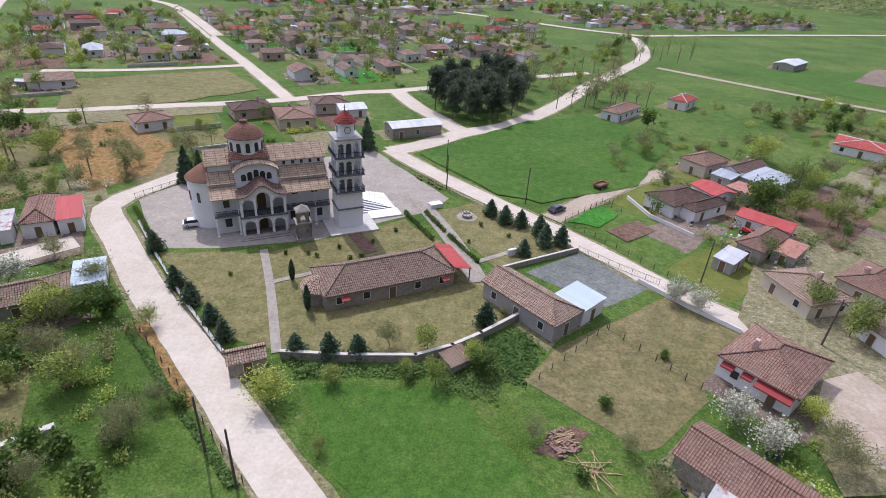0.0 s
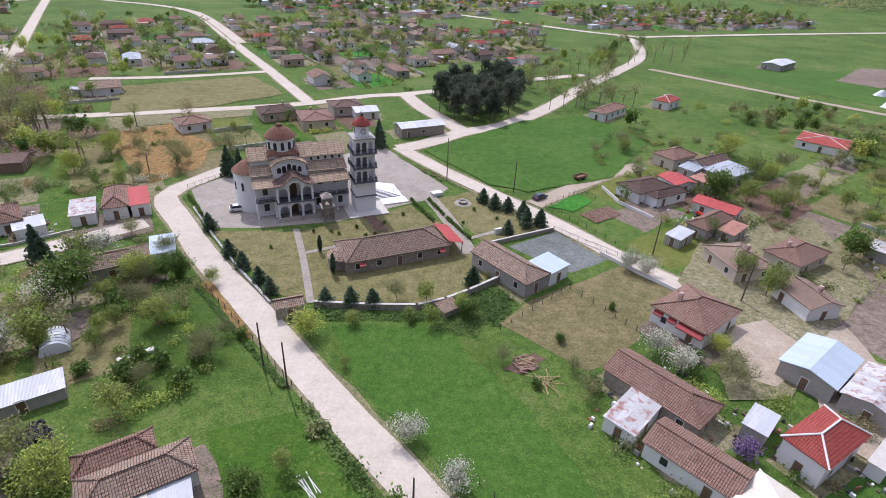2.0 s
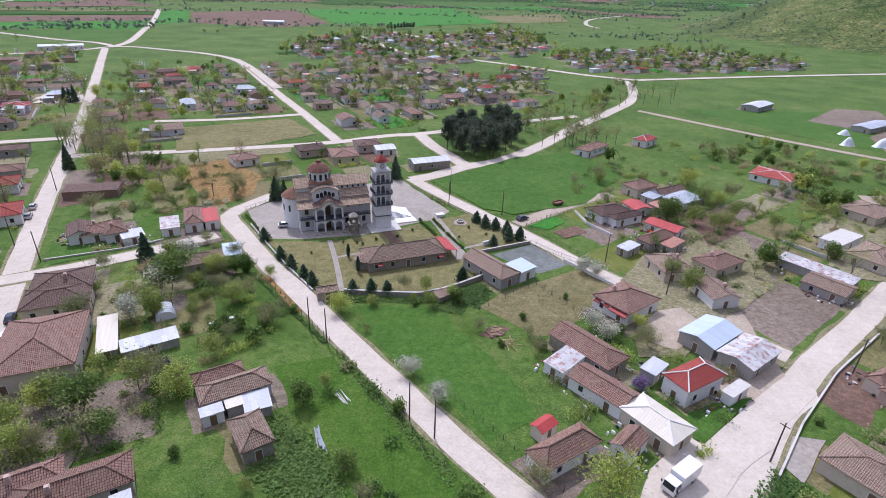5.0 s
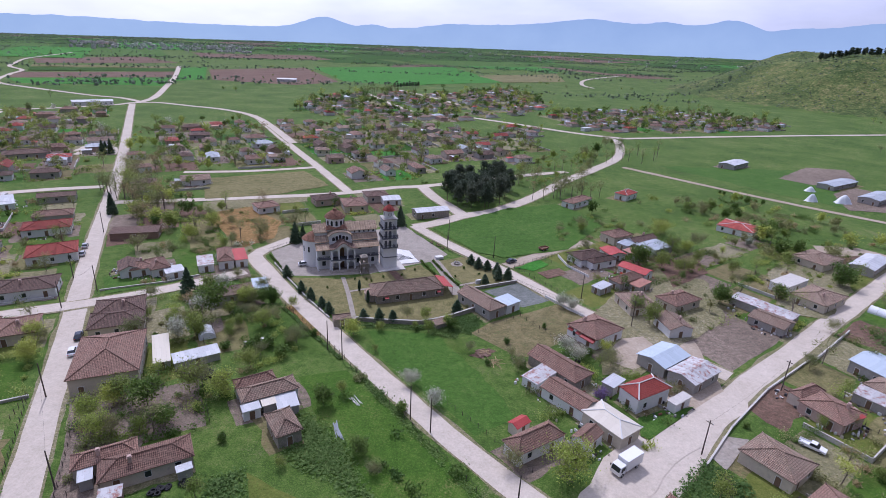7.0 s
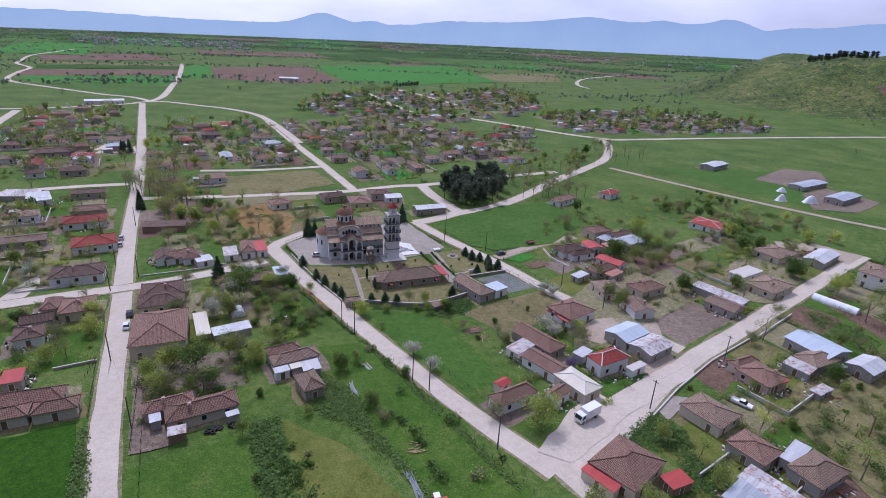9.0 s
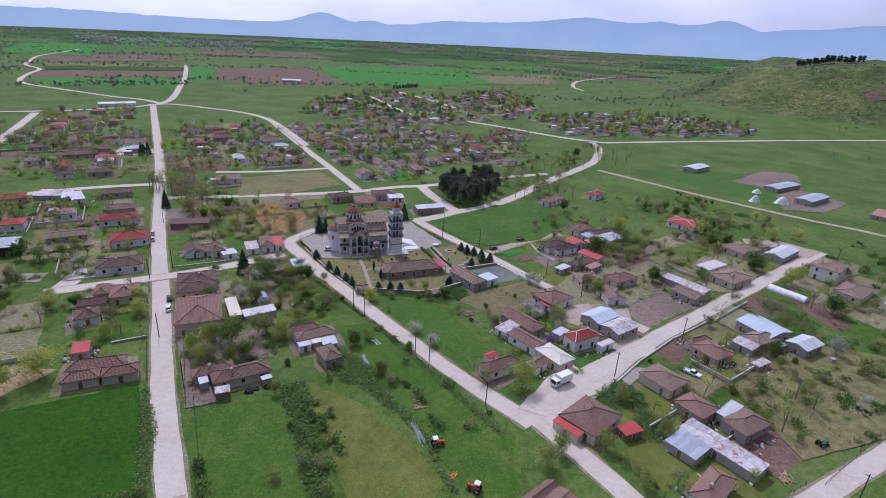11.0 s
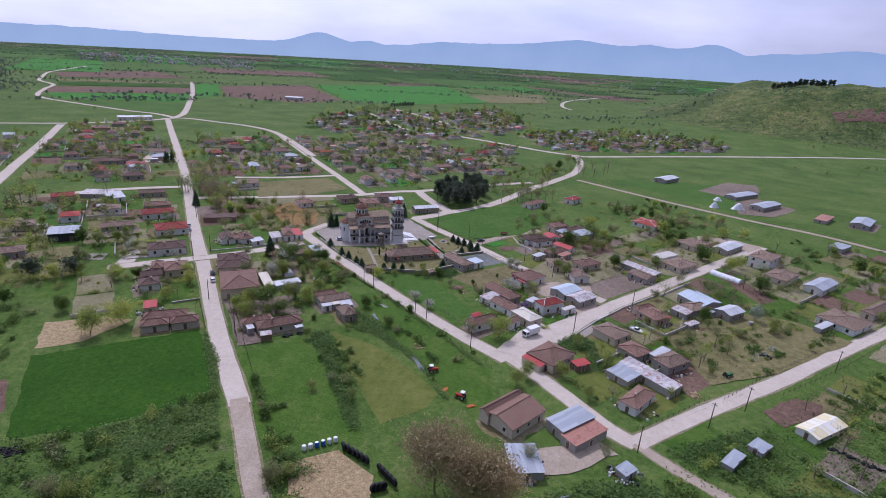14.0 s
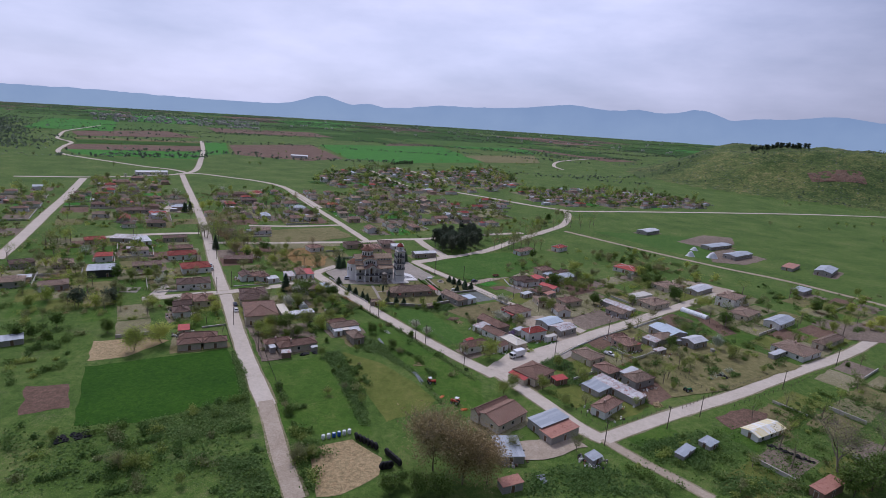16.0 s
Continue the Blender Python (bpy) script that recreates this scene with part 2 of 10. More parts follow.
sheet("sheet_blue", (0.42, 0.49, 0.54), (0.47, 0.54, 0.6), much=0.7)
sheet("sheet_red", (0.36, 0.045, 0.04), (0.42, 0.065, 0.055), much=0.7)
sheet("sheet_rust", (0.36, 0.17, 0.12), (0.42, 0.2, 0.14), (0.24, 0.09, 0.06), much=0.52)
sheet("sheet_mixed", (0.4, 0.39, 0.38), (0.56, 0.55, 0.54), (0.27, 0.1, 0.07), much=0.5)
sheet("sheet_cream", (0.58, 0.53, 0.43), (0.63, 0.58, 0.48), much=0.8)
sheet("sheet_poly", (0.75, 0.75, 0.72), (0.7, 0.6, 0.3), much=0.75)
plain("concrete", (0.52, 0.49, 0.44), 0.18, stain=((0.3, 0.28, 0.25), 0.6, 0.58))
plain("white", (0.74, 0.73, 0.71), 0.08, stain=((0.48, 0.45, 0.4), 0.5, 0.6))
plain("church_white", (0.78, 0.775, 0.765), 0.06, stain=((0.5, 0.48, 0.45), 0.35, 0.63))
plain("cream", (0.56, 0.49, 0.39), 0.15, stain=((0.36, 0.32, 0.27), 0.6, 0.56))
plain("pink", (0.5, 0.36, 0.3), 0.14, stain=((0.4, 0.3, 0.26), 0.6, 0.58))
plain("grey", (0.36, 0.34, 0.31), 0.2, stain=((0.22, 0.2, 0.18), 0.6, 0.56))
plain("dark", (0.05, 0.05, 0.055), 0.3)
plain("brick", (0.25, 0.16, 0.12), 0.3, scale=2.5)
plain("stone", (0.3, 0.265, 0.22), 0.45, scale=1.6, fine=4.0, relief=0.05)
plain("trim", (0.66, 0.65, 0.62), 0.1)
plain("grey_trim", (0.15, 0.155, 0.17), 0.15)
plain("wood", (0.17, 0.11, 0.07), 0.35, scale=3)
plain("pole_wood", (0.1, 0.08, 0.065), 0.3, scale=3)
plain("bark", (0.14, 0.11, 0.085), 0.35, scale=4)
plain("twig", (0.2, 0.165, 0.13), 0.3, scale=4)
plain("iron", (0.06, 0.06, 0.065), 0.3, rough=0.5, metal=0.6)
plain("rubber", (0.018, 0.018, 0.02), 0.3, rough=0.75)
plain("glass_dark", (0.03, 0.035, 0.04), 0.3, rough=0.15, spec=0.6)
plain("car_white", (0.75, 0.75, 0.76), 0.03, rough=0.25, spec=0.5)
plain("car_dark", (0.03, 0.04, 0.06), 0.1, rough=0.25, spec=0.5)
plain("car_silver", (0.42, 0.44, 0.46), 0.06, rough=0.3, metal=0.5)
plain("paint_red", (0.5, 0.05, 0.03), 0.15, rough=0.4)
plain("paint_orange", (0.6, 0.17, 0.04), 0.15, rough=0.4)
plain("plastic_blue", (0.04, 0.12, 0.45), 0.1, rough=0.4)
plain("plastic_white", (0.75, 0.76, 0.76), 0.06, rough=0.45)
plain("tarp", (0.72, 0.74, 0.75), 0.08, rough=0.5, relief=0.03)
plain("net_green", (0.03, 0.16, 0.07), 0.2)
plain("hose_orange", (0.45, 0.2, 0.08), 0.3)
plain("marble", (0.66, 0.65, 0.63), 0.08, rough=0.5, stain=((0.5, 0.48, 0.45), 0.5, 0.58))
leafy("leaf_fresh", (0.2, 0.28, 0.05), (0.35, 0.42, 0.12))
leafy("leaf_willow", (0.34, 0.43, 0.07), (0.52, 0.58, 0.16))
leafy("leaf_green", (0.08, 0.15, 0.03), (0.17, 0.26, 0.06))
leafy("leaf_dark", (0.07, 0.125, 0.075), (0.14, 0.2, 0.115))
leafy("leaf_pine", (0.07, 0.095, 0.065), (0.14, 0.17, 0.11))
leafy("leaf_bud", (0.2, 0.23, 0.085), (0.33, 0.345, 0.155))
leafy("leaf_brown", (0.3, 0.24, 0.12), (0.46, 0.38, 0.21))
leafy("leaf_blossom", (0.26, 0.34, 0.18), (0.74, 0.74, 0.66))
leafy("leaf_lilac", (0.2, 0.12, 0.3), (0.42, 0.3, 0.5))
leafy("leaf_weed", (0.075, 0.15, 0.03), (0.16, 0.25, 0.07))
leafy("leaf_grass", (0.09, 0.2, 0.015), (0.17, 0.27, 0.04))
# distant mountains glow unlit; blue haze is painted in, paler towards the foot
mount, mn, ml, mb = nodes_of("hazy_hills_glow", 1.0, spec=0.0)
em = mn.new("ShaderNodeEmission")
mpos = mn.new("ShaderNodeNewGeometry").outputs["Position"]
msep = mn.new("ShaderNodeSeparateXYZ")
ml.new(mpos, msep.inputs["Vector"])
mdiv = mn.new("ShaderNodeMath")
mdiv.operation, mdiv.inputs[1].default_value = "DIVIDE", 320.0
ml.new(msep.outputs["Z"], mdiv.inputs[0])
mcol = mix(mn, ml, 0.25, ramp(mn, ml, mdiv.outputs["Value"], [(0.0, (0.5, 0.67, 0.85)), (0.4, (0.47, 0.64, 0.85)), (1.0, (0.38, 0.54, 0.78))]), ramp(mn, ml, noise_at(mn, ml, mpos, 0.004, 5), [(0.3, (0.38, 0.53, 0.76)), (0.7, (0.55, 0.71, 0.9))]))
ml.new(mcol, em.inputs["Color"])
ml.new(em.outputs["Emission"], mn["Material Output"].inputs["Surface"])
m, n, l, b = nodes_of("clutter", 0.8)
rr = n.new("ShaderNodeValToRGB")
rr.color_ramp.interpolation = "CONSTANT"
for kk, (pp, cc) in enumerate([(0.0, (0.12, 0.09, 0.07)), (0.22, (0.68, 0.67, 0.65)), (0.48, (0.3, 0.28, 0.26)), (0.66, (0.28, 0.12, 0.08)), (0.76, (0.05, 0.05, 0.055)), (0.9, (0.45, 0.4, 0.32))]):
    e = rr.color_ramp.elements[kk] if kk < 2 else rr.color_ramp.elements.new(pp)
    e.position, e.color = pp, (*cc, 1)
l.new(n.new("ShaderNodeNewGeometry").outputs["Random Per Island"], rr.inputs["Fac"])
l.new(rr.outputs["Color"], b.inputs["Base Color"])
leafy("far_leaf", (0.085, 0.125, 0.085), (0.17, 0.21, 0.15))

# ---- mesh helpers ----
class Form:
    """Gathers points and faces; made() turns them into one mesh."""
    def __init__(self):
        self.v, self.f = [], []

    def add(self, pts, faces):
        k = len(self.v)
        self.v += [tuple(p) for p in pts]
        self.f += [tuple(k + i for i in q) for q in faces]
        return self

    def box(self, x0, x1, y0, y1, z0, z1, taper=0.0):
        t = taper
        p = [(x0, y0, z0), (x1, y0, z0), (x1, y1, z0), (x0, y1, z0), (x0 + t, y0 + t, z1), (x1 - t, y0 + t, z1), (x1 - t, y1 - t, z1), (x0 + t, y1 - t, z1)]
        return self.add(p, [(3, 2, 1, 0), (4, 5, 6, 7), (0, 1, 5, 4), (1, 2, 6, 5), (2, 3, 7, 6), (3, 0, 4, 7)])

    def tube(self, a, b, r0, r1=None, n=6):
        a, b = Vector(a), Vector(b)
        r1 = r0 if r1 is None else r1
        w = (b - a).normalized() if (b - a).length > 1e-6 else Vector((0, 0, 1))
        u = w.orthogonal().normalized()
        s = w.cross(u)
        ring = [(math.cos(2 * math.pi * i / n), math.sin(2 * math.pi * i / n)) for i in range(n)]
        p = [a + u * (r0 * c) + s * (r0 * d) for c, d in ring] + [b + u * (r1 * c) + s * (r1 * d) for c, d in ring]
        return self.add(p, [(i, (i + 1) % n, n + (i + 1) % n, n + i) for i in range(n)] + [tuple(range(n - 1, -1, -1)), tuple(range(n, 2 * n))])

    def turned(self, cx, cy, rings, n=20, a0=0.0, a1=2 * math.pi):
        """A turned shape: rings of (radius, z), round the upright line at cx, cy; part of a turn when a1 - a0 is less than a whole one."""
        whole = abs(a1 - a0 - 2 * math.pi) < 1e-6
        m = n if whole else n + 1
        p = [(cx + r * math.cos(a0 + (a1 - a0) * i / n), cy + r * math.sin(a0 + (a1 - a0) * i / n), z) for r, z in rings for i in range(m)]
        f = [(k * m + i, k * m + (i + 1) % m, (k + 1) * m + (i + 1) % m, (k + 1) * m + i) for k in range(len(rings) - 1) for i in range(m if whole else m - 1)]
        return self.add(p, f + ([tuple(range(m - 1, -1, -1)), tuple(range((len(rings) - 1) * m, len(rings) * m))] if whole else []))

    def slab(self, polys, thick):
        """Sloping sheets with thickness, from outlines seen from above against the clock."""
        for q in polys:
            m = len(q)
            low = [(x, y, z - thick) for x, y, z in q]
            self.add(list(q) + low, [tuple(range(m)), tuple(range(2 * m - 1, m - 1, -1))] + [(i, m + i, m + (i + 1) % m, (i + 1) % m) for i in range(m)])
        return self

    def prism(self, outline, z0, z1):
        m = len(outline)
        p = [(x, y, z0) for x, y in outline] + [(x, y, z1) for x, y in outline]
        return self.add(p, [tuple(range(m - 1, -1, -1)), tuple(range(m, 2 * m))] + [(i, (i + 1) % m, m + (i + 1) % m, m + i) for i in range(m)])

    def made(self, name, mat, uv=False, smooth=False, weld=False):
        me = bpy.data.meshes.new(name)
        if weld:
            seen = {}
            at = [seen.setdefault(tuple(round(c, 3) for c in p), len(seen)) for p in self.v]
            self.v, faces = list(seen), [list(dict.fromkeys(at[i] for i in q)) for q in self.f]
            self.f = [q for q in faces if len(q) > 2]
        me.from_pydata(self.v, [], self.f)
        me.materials.append(MATS[mat])
        if smooth:
            me.polygons.foreach_set("use_smooth", [True] * len(me.polygons))
        if uv:
            lay = me.uv_layers.new(name="uv")
            for p in me.polygons:
                nz = p.normal
                u = Vector((0, 0, 1)).cross(nz)
                u = u.normalized() if u.length > 1e-4 else Vector((1, 0, 0))
                w = nz.cross(u)
                for li, vi in zip(p.loop_indices, p.vertices):
                    c = me.vertices[vi].co
                    lay.data[li].uv = (c.dot(u), c.dot(w))
        return me


def part(name, form, mat, parent, label="", uv=False, smooth=False, weld=False):
    ob = new(name, form if isinstance(form, bpy.types.Mesh) else form.made(name, mat, uv, smooth, weld))
    ob.parent = parent
    return tagged(ob, label)


def thing(name, x, y, z, rot, label, category, group="", kind=""):
    ob = new(name)
    ob.empty_display_size = 0.5
    ob.matrix_world = pose(x, y, z, 0, 0, rot)
    return tagged(ob, label, category, group, kind)


def solid(name, form, mat, label, category, kind="structure", uv=False, smooth=False):
    return tagged(new(name, form.made(name, mat, uv, smooth)), label, category, "", kind)


# ---- ground ----
def swell(x, y):
    """The plain lifts gently towards the mountains, more to the east."""
    t = min(1, max(0, (math.hypot(x - 17, y + 180) - 1000) / 3300))
    return t * t * (3 - 2 * t) * (22 + 0.011 * x)


def knoll(x, y):
    r = math.hypot((x - 800) / 470, (y - 1010) / 400)
    t = min(1, max(0, (1.0 - r) / 0.62))
    z = 80 * t * t * (3 - 2 * t)
    return z * (1 + 0.14 * noise.noise((x / 90, y / 90, 0)) + 0.06 * noise.noise((x / 30, y / 30, 2)) + 0.025 * noise.noise((x / 11, y / 11, 4))) if z > 0 else 0.0


def hill(x, y):
    return swell(x, y) + knoll(x, y)


def axis(lo, hi, near, step, far):
    a = list(np.arange(-near, near + step, step))
    v, s = near, step
    while v < hi:
        s = min(far, s * 1.35)
        v += s
        a.append(v)
    v, s = -near, step
    while v > lo:
        s = min(far, s * 1.35)
        v -= s
        a.insert(0, v)
    return a


def ground_sheet():
    xs, ys = axis(-4800, 4800, 300, 30, 150), axis(-2500, 4900, 300, 30, 150)
    xs = sorted(set(round(v) for v in xs + list(range(330, 1320, 14))))
    ys = sorted(set(round(v) for v in ys + list(range(600, 1430, 14))))
    f = Form()
    f.v = [(x, y, hill(x, y)) for y in ys for x in xs]
    m = len(xs)
    f.f = [(j * m + i, j * m + i + 1, (j + 1) * m + i + 1, (j + 1) * m + i) for j in range(len(ys) - 1) for i in range(m - 1)]
    ob = solid("ground", f, "grass", "wide green spring grassland round the village", "ground", smooth=True)
    ob.data.materials.append(MATS["scrub"])
    for p in ob.data.polygons:
        p.material_index = int(knoll(p.center.x, p.center.y) > 2)
    return ob


ground_sheet()


def quarry():
    """A dug bank on the hillside: a rough dark cut with a ragged rim."""
    f, n, m = Form(), 44, 14
    for j in range(m + 1):
        for i in range(n + 1):
            u, v = i / n, j / m
            x, y = 600 + 76 * u - 8 * v, 800 - 22 * u - 34 * v
            edge = min(1, 5 * u * (1 - u) * 2) * min(1, 8 * v * (1 - v))
            f.v.append((x, y, hill(x, y) + 0.3 - edge * (3.0 * (1 - v) + 1.5 * noise.noise((x / 6, y / 6, 1)))))
    f.f = [(j * (n + 1) + i, (j + 1) * (n + 1) + i, (j + 1) * (n + 1) + i + 1, j * (n + 1) + i + 1) for j in range(m) for i in range(n)]
    f.v = [(x, y, max(z, hill(x, y) + 0.4 + 1.2 * noise.noise((x / 5, y / 5, 2)))) for x, y, z in f.v]
    solid("quarry", f, "soil_red", "dark earth bank of an old quarry on the hillside", "quarry")


quarry()


def smooth_line(pts, step=4.0):
    out = []
    for i in range(len(pts) - 1):
        p0, p1, p2, p3 = (Vector(pts[min(max(k, 0), len(pts) - 1)]) for k in (i - 1, i, i + 1, i + 2))
        n = max(2, int((p2 - p1).length / step))
        for k in range(n):
            t = k / n
            out.append(0.5 * ((2 * p1) + (p2 - p0) * t + (2 * p0 - 5 * p1 + 4 * p2 - p3) * t * t + (3 * p1 - p0 - 3 * p2 + p3) * t ** 3))
    return out + [Vector(pts[-1])]


ROADS = []


def ribbon(pts, width, z, seed, rough):
    line = smooth_line(pts)
    f = Form()
    for i, p in enumerate(line):
        a, b = line[max(i - 1, 0)], line[min(i + 1, len(line) - 1)]
        t = (b - a).normalized()
        s = Vector((-t.y, t.x))
        for side in (1, 0.33, -0.33, -1):
            e = noise.noise((p.x * 0.13 + 31 * side, p.y * 0.13, seed)) * rough if abs(side) == 1 else 0
            q = p + s * (side * (width / 2 + e))
            f.v.append((q.x, q.y, z + hill(q.x, q.y) + (0.6 if swell(q.x, q.y) > 0.02 else 0)))
        if i:
            k = 4 * i
            f.f += [(k - 4 + j, k + j, k + j + 1, k - 3 + j) for j in range(3)]
    return f


def road(name, pts, width, mat="road_chalk", z=0.07, label="pale chalky gravel village road", verge=True):
    ROADS.append((smooth_line(pts, 8), width))
    if verge:
        solid("verge", ribbon(pts, width + 1.3, z - 0.035, len(ROADS), 0.8), "verge", "dry weedy strip beside the village road", "verge")
    return solid(name, ribbon(pts, width, z, len(ROADS) + 50, 0.35), mat, label, "road")


def area(name, pts, mat, label, category, z=0.02, ragged=1.0):
    """A patch of ground cover with an uneven edge."""
    f, ring = Form(), []
    for i in range(len(pts)):
        a, b = Vector(pts[i]), Vector(pts[(i + 1) % len(pts)])
        n = max(2, int((b - a).length / 3))
        for k in range(n):
            p = a.lerp(b, k / n)
            d = noise.noise((p.x * 0.2, p.y * 0.2, 7)) * ragged
            s = Vector((-(b - a).y, (b - a).x)).normalized()
            ring.append(p + s * d)
    if sum(a.x * b.y - b.x * a.y for a, b in zip(ring, ring[1:] + ring[:1])) < 0:
        ring.reverse()
    f.add([(p.x, p.y, z + hill(p.x, p.y) + (0.5 if swell(p.x, p.y) > 0.02 else 0)) for p in ring], [tuple(range(len(ring)))])
    return solid(name, f, mat, label, category)


# ---- roads and plots ----
road("road", [(32.8, -11.5), (19.8, 0.1), (10.5, 8.8), (-2.2, 21.9), (-15.7, 36.3), (-29.8, 51.9), (-43.5, 66.3), (-55.8, 81.4), (-65.0, 93.4), (-62.3, 102.9), (-58.2, 112.1)], 5.2, "road_chalk", 0.074, "pale chalky gravel village road")
road("road", [(31.9, -6.7), (46.4, -25.1), (58.6, -42.0), (64.2, -46.5)], 5.4, "road_chalk", 0.078, "pale chalky gravel village road")
road("road", [(64.2, -46.5), (72.1, -55.5), (79.4, -61.8), (87.1, -69.6)], 3.0, "road_dirt", 0.082, "worn brown dirt track with grassy edges")
road("road", [(-39.1, -46.5), (-51.8, -26.7), (-62.7, -9.2), (-88.1, 34.2), (-122.8, 92.2), (-187.5, 204.6), (-287.5, 368.0), (-335.7, 447.1)], 5.5, "road_chalk", 0.086, "pale chalky gravel village road")
road("road", [(-16.8, -85.9), (-27.0, -68.5), (-40.5, -44.0)], 4.6, "road_dirt", 0.090, "worn brown dirt track with grassy edges")
road("road", [(34.4, -12.4), (47.5, 2.2), (70.1, 30.7), (94.4, 53.7), (126.1, 83.4), (168.8, 122.9), (183.3, 135.3)], 5.6, "road_chalk", 0.094, "pale chalky gravel village road")
road("road", [(64.2, -46.5), (88.8, -29.1), (120.0, -8.5), (153.0, 15.2), (193.7, 43.9), (223.1, 68.5)], 4.9, "road_chalk", 0.098, "pale chalky gravel village road")
road("road", [(-14.9, 137.1), (-3.8, 123.3), (9.3, 108.8), (19.1, 98.7), (28.4, 88.4), (36.0, 78.8), (42.7, 71.2), (47.7, 66.6), (51.6, 62.7), (55.6, 58.4), (59.1, 54.3)], 4.8, "road_chalk", 0.102, "pale chalky gravel village road")
road("road", [(59.4, 55.6), (64.9, 49.7), (74.5, 41.0)], 4.8, "road_chalk", 0.106, "pale chalky gravel village road")
road("road", [(22.3, 100.5), (33.7, 112.4), (44.3, 123.1), (57.1, 132.3)], 4.5, "road_dirt", 0.110, "worn brown dirt track with grassy edges")
road("road", [(-14.7, 135.7), (-6.9, 141.8), (4.8, 155.4), (19.0, 166.4), (37.3, 192.4), (61.1, 236.9), (82.3, 270.9), (107.4, 317.7), (122.1, 381.2), (118.1, 405.2)], 6.3, "road_chalk", 0.114, "pale chalky gravel village road")
road("road", [(4.8, 155.4), (-2.2, 168.0), (-11.2, 182.4), (-19.9, 202.9)], 6.0, "road_chalk", 0.118, "pale chalky gravel village road")
road("road", [(-149.2, 139.9), (-113.9, 153.2), (-60.5, 176.3), (-33.3, 195.7), (-15.1, 204.7), (31.5, 239.1), (64.0, 259.7)], 4.9, "road_chalk", 0.122, "pale chalky gravel village road")
road("road", [(-200.1, 417.1), (-123.6, 292.7), (-88.5, 237.7), (-53.5, 180.9)], 4.9, "road_chalk", 0.126, "pale chalky gravel village road")
road("road", [(-148.2, 199.0), (-117.2, 210.4), (-85.4, 229.2)], 4.0, "road_chalk", 0.130, "pale chalky gravel village road")
road("road", [(-449.8, 332.4), (-400.3, 362.9), (-372.2, 388.8), (-343.1, 431.5), (-338.4, 452.1), (-320.0, 463.5), (-276.3, 452.2), (-245.4, 443.9), (-210.6, 422.9), (-178.0, 384.9), (-121.6, 296.4)], 6, "road_chalk", 0.284, "pale chalky gravel village road")
road("road", [(-335.0, 452.0), (-346.3, 501.8), (-400.4, 619.4), (-473.0, 769.9), (-587.9, 990.0)], 7, "road_chalk", 0.288, "pale chalky gravel village road")
road("road", [(-337.0, 462.0), (-369.5, 482.6), (-406.7, 490.0), (-460.6, 509.5), (-524.4, 533.9), (-567.5, 553.7), (-597.4, 581.1), (-624.0, 618.1), (-650.5, 662.3), (-682.0, 720.0), (-706.1, 745.0), (-735.8, 766.2), (-765.3, 793.3), (-807.8, 854.2), (-880.6, 962.6), (-925.0, 1063.7), (-994.3, 1238.7)], 6, "road_chalk", 0.292, "pale chalky gravel village road")
road("road", [(-230.0, 68.0), (-252.0, 108.5), (-298.6, 190.3), (-335.0, 255.9), (-393.9, 356.8)], 6.5, "road_chalk", 0.146, "pale chalky gravel village road")
road("road", [(131.7, 405.3), (92.8, 421.0), (35.5, 461.4), (-7.1, 487.9)], 7, "road_chalk", 0.300, "pale chalky gravel village road")
road("road", [(131.7, 405.3), (228.5, 450.0), (349.8, 502.1), (485.9, 555.8), (619.1, 597.4)], 6, "road_chalk", 0.304, "pale chalky gravel village road")
road("road", [(103.6, 283.9), (161.2, 228.1), (202.9, 193.3), (237.0, 168.8), (275.2, 125.2)], 4, "road_dirt", 0.158, "worn brown dirt track with grassy edges")
road("road", [(-99.8, 48.5), (-91.9, 53.8), (-82.5, 61.0), (-73.9, 68.5), (-62.7, 80.0)], 5.0, "road_chalk", 0.162, "pale chalky gravel village road")
road("road", [(-99.8, 48.5), (-108.9, 43.2), (-117.2, 37.8), (-127.3, 31.2)], 5.2, "road_chalk", 0.166, "pale chalky gravel village road")
road("road", [(-218.2, 121.7), (-212.0, 133.0), (-189.0, 150.9), (-167.7, 162.6)], 5, "road_chalk", 0.170, "pale chalky gravel village road")
road("road", [(207.2, 983.5), (198.3, 1056.1), (219.6, 1182.3), (264.7, 1294.1), (376.7, 1478.4)], 8, "road_chalk", 0.332, "pale curving country road", verge=False)
road("road", [(-154.3, 680.4), (-99.1, 566.7), (-67.2, 507.4)], 6, "road_chalk", 0.324, "pale chalky gravel village road")
road("road", [(-118.0, 746.5), (-60.4, 663.2), (-20.4, 594.8)], 6, "road_chalk", 0.328, "pale chalky gravel village road")
area("lawn", [(-47.7, 78.1), (-30.2, 80.2), (-18.9, 87.3), (-7.7, 96.4), (-0.7, 87.8), (6.9, 73.9), (11.9, 65.2), (-2.2, 55.5), (-11.9, 54.6), (-20.6, 55.0), (-28.2, 56.9), (-38.6, 68.2)], "dry_lawn", "dry olive lawn of the churchyard", "lawn", 0.019, 1.0)
area("lawn", [(-3.1, 99.6), (7.9, 107.1), (23.7, 88.7), (10.3, 78.7)], "dry_lawn", "small dry lawn of the church garden", "lawn", 0.053, 1.0)
area("paving", [(-61.4, 98.3), (-56.0, 108.1), (-45.6, 117.4), (-19.2, 136.2), (1.2, 107.6), (-3.1, 100.2), (-8.1, 97.3), (-22.7, 85.7), (-38.2, 80.7), (-48.8, 79.4)], "paving", "worn pale concrete forecourt of the church", "paving", 0.027, 0.3)
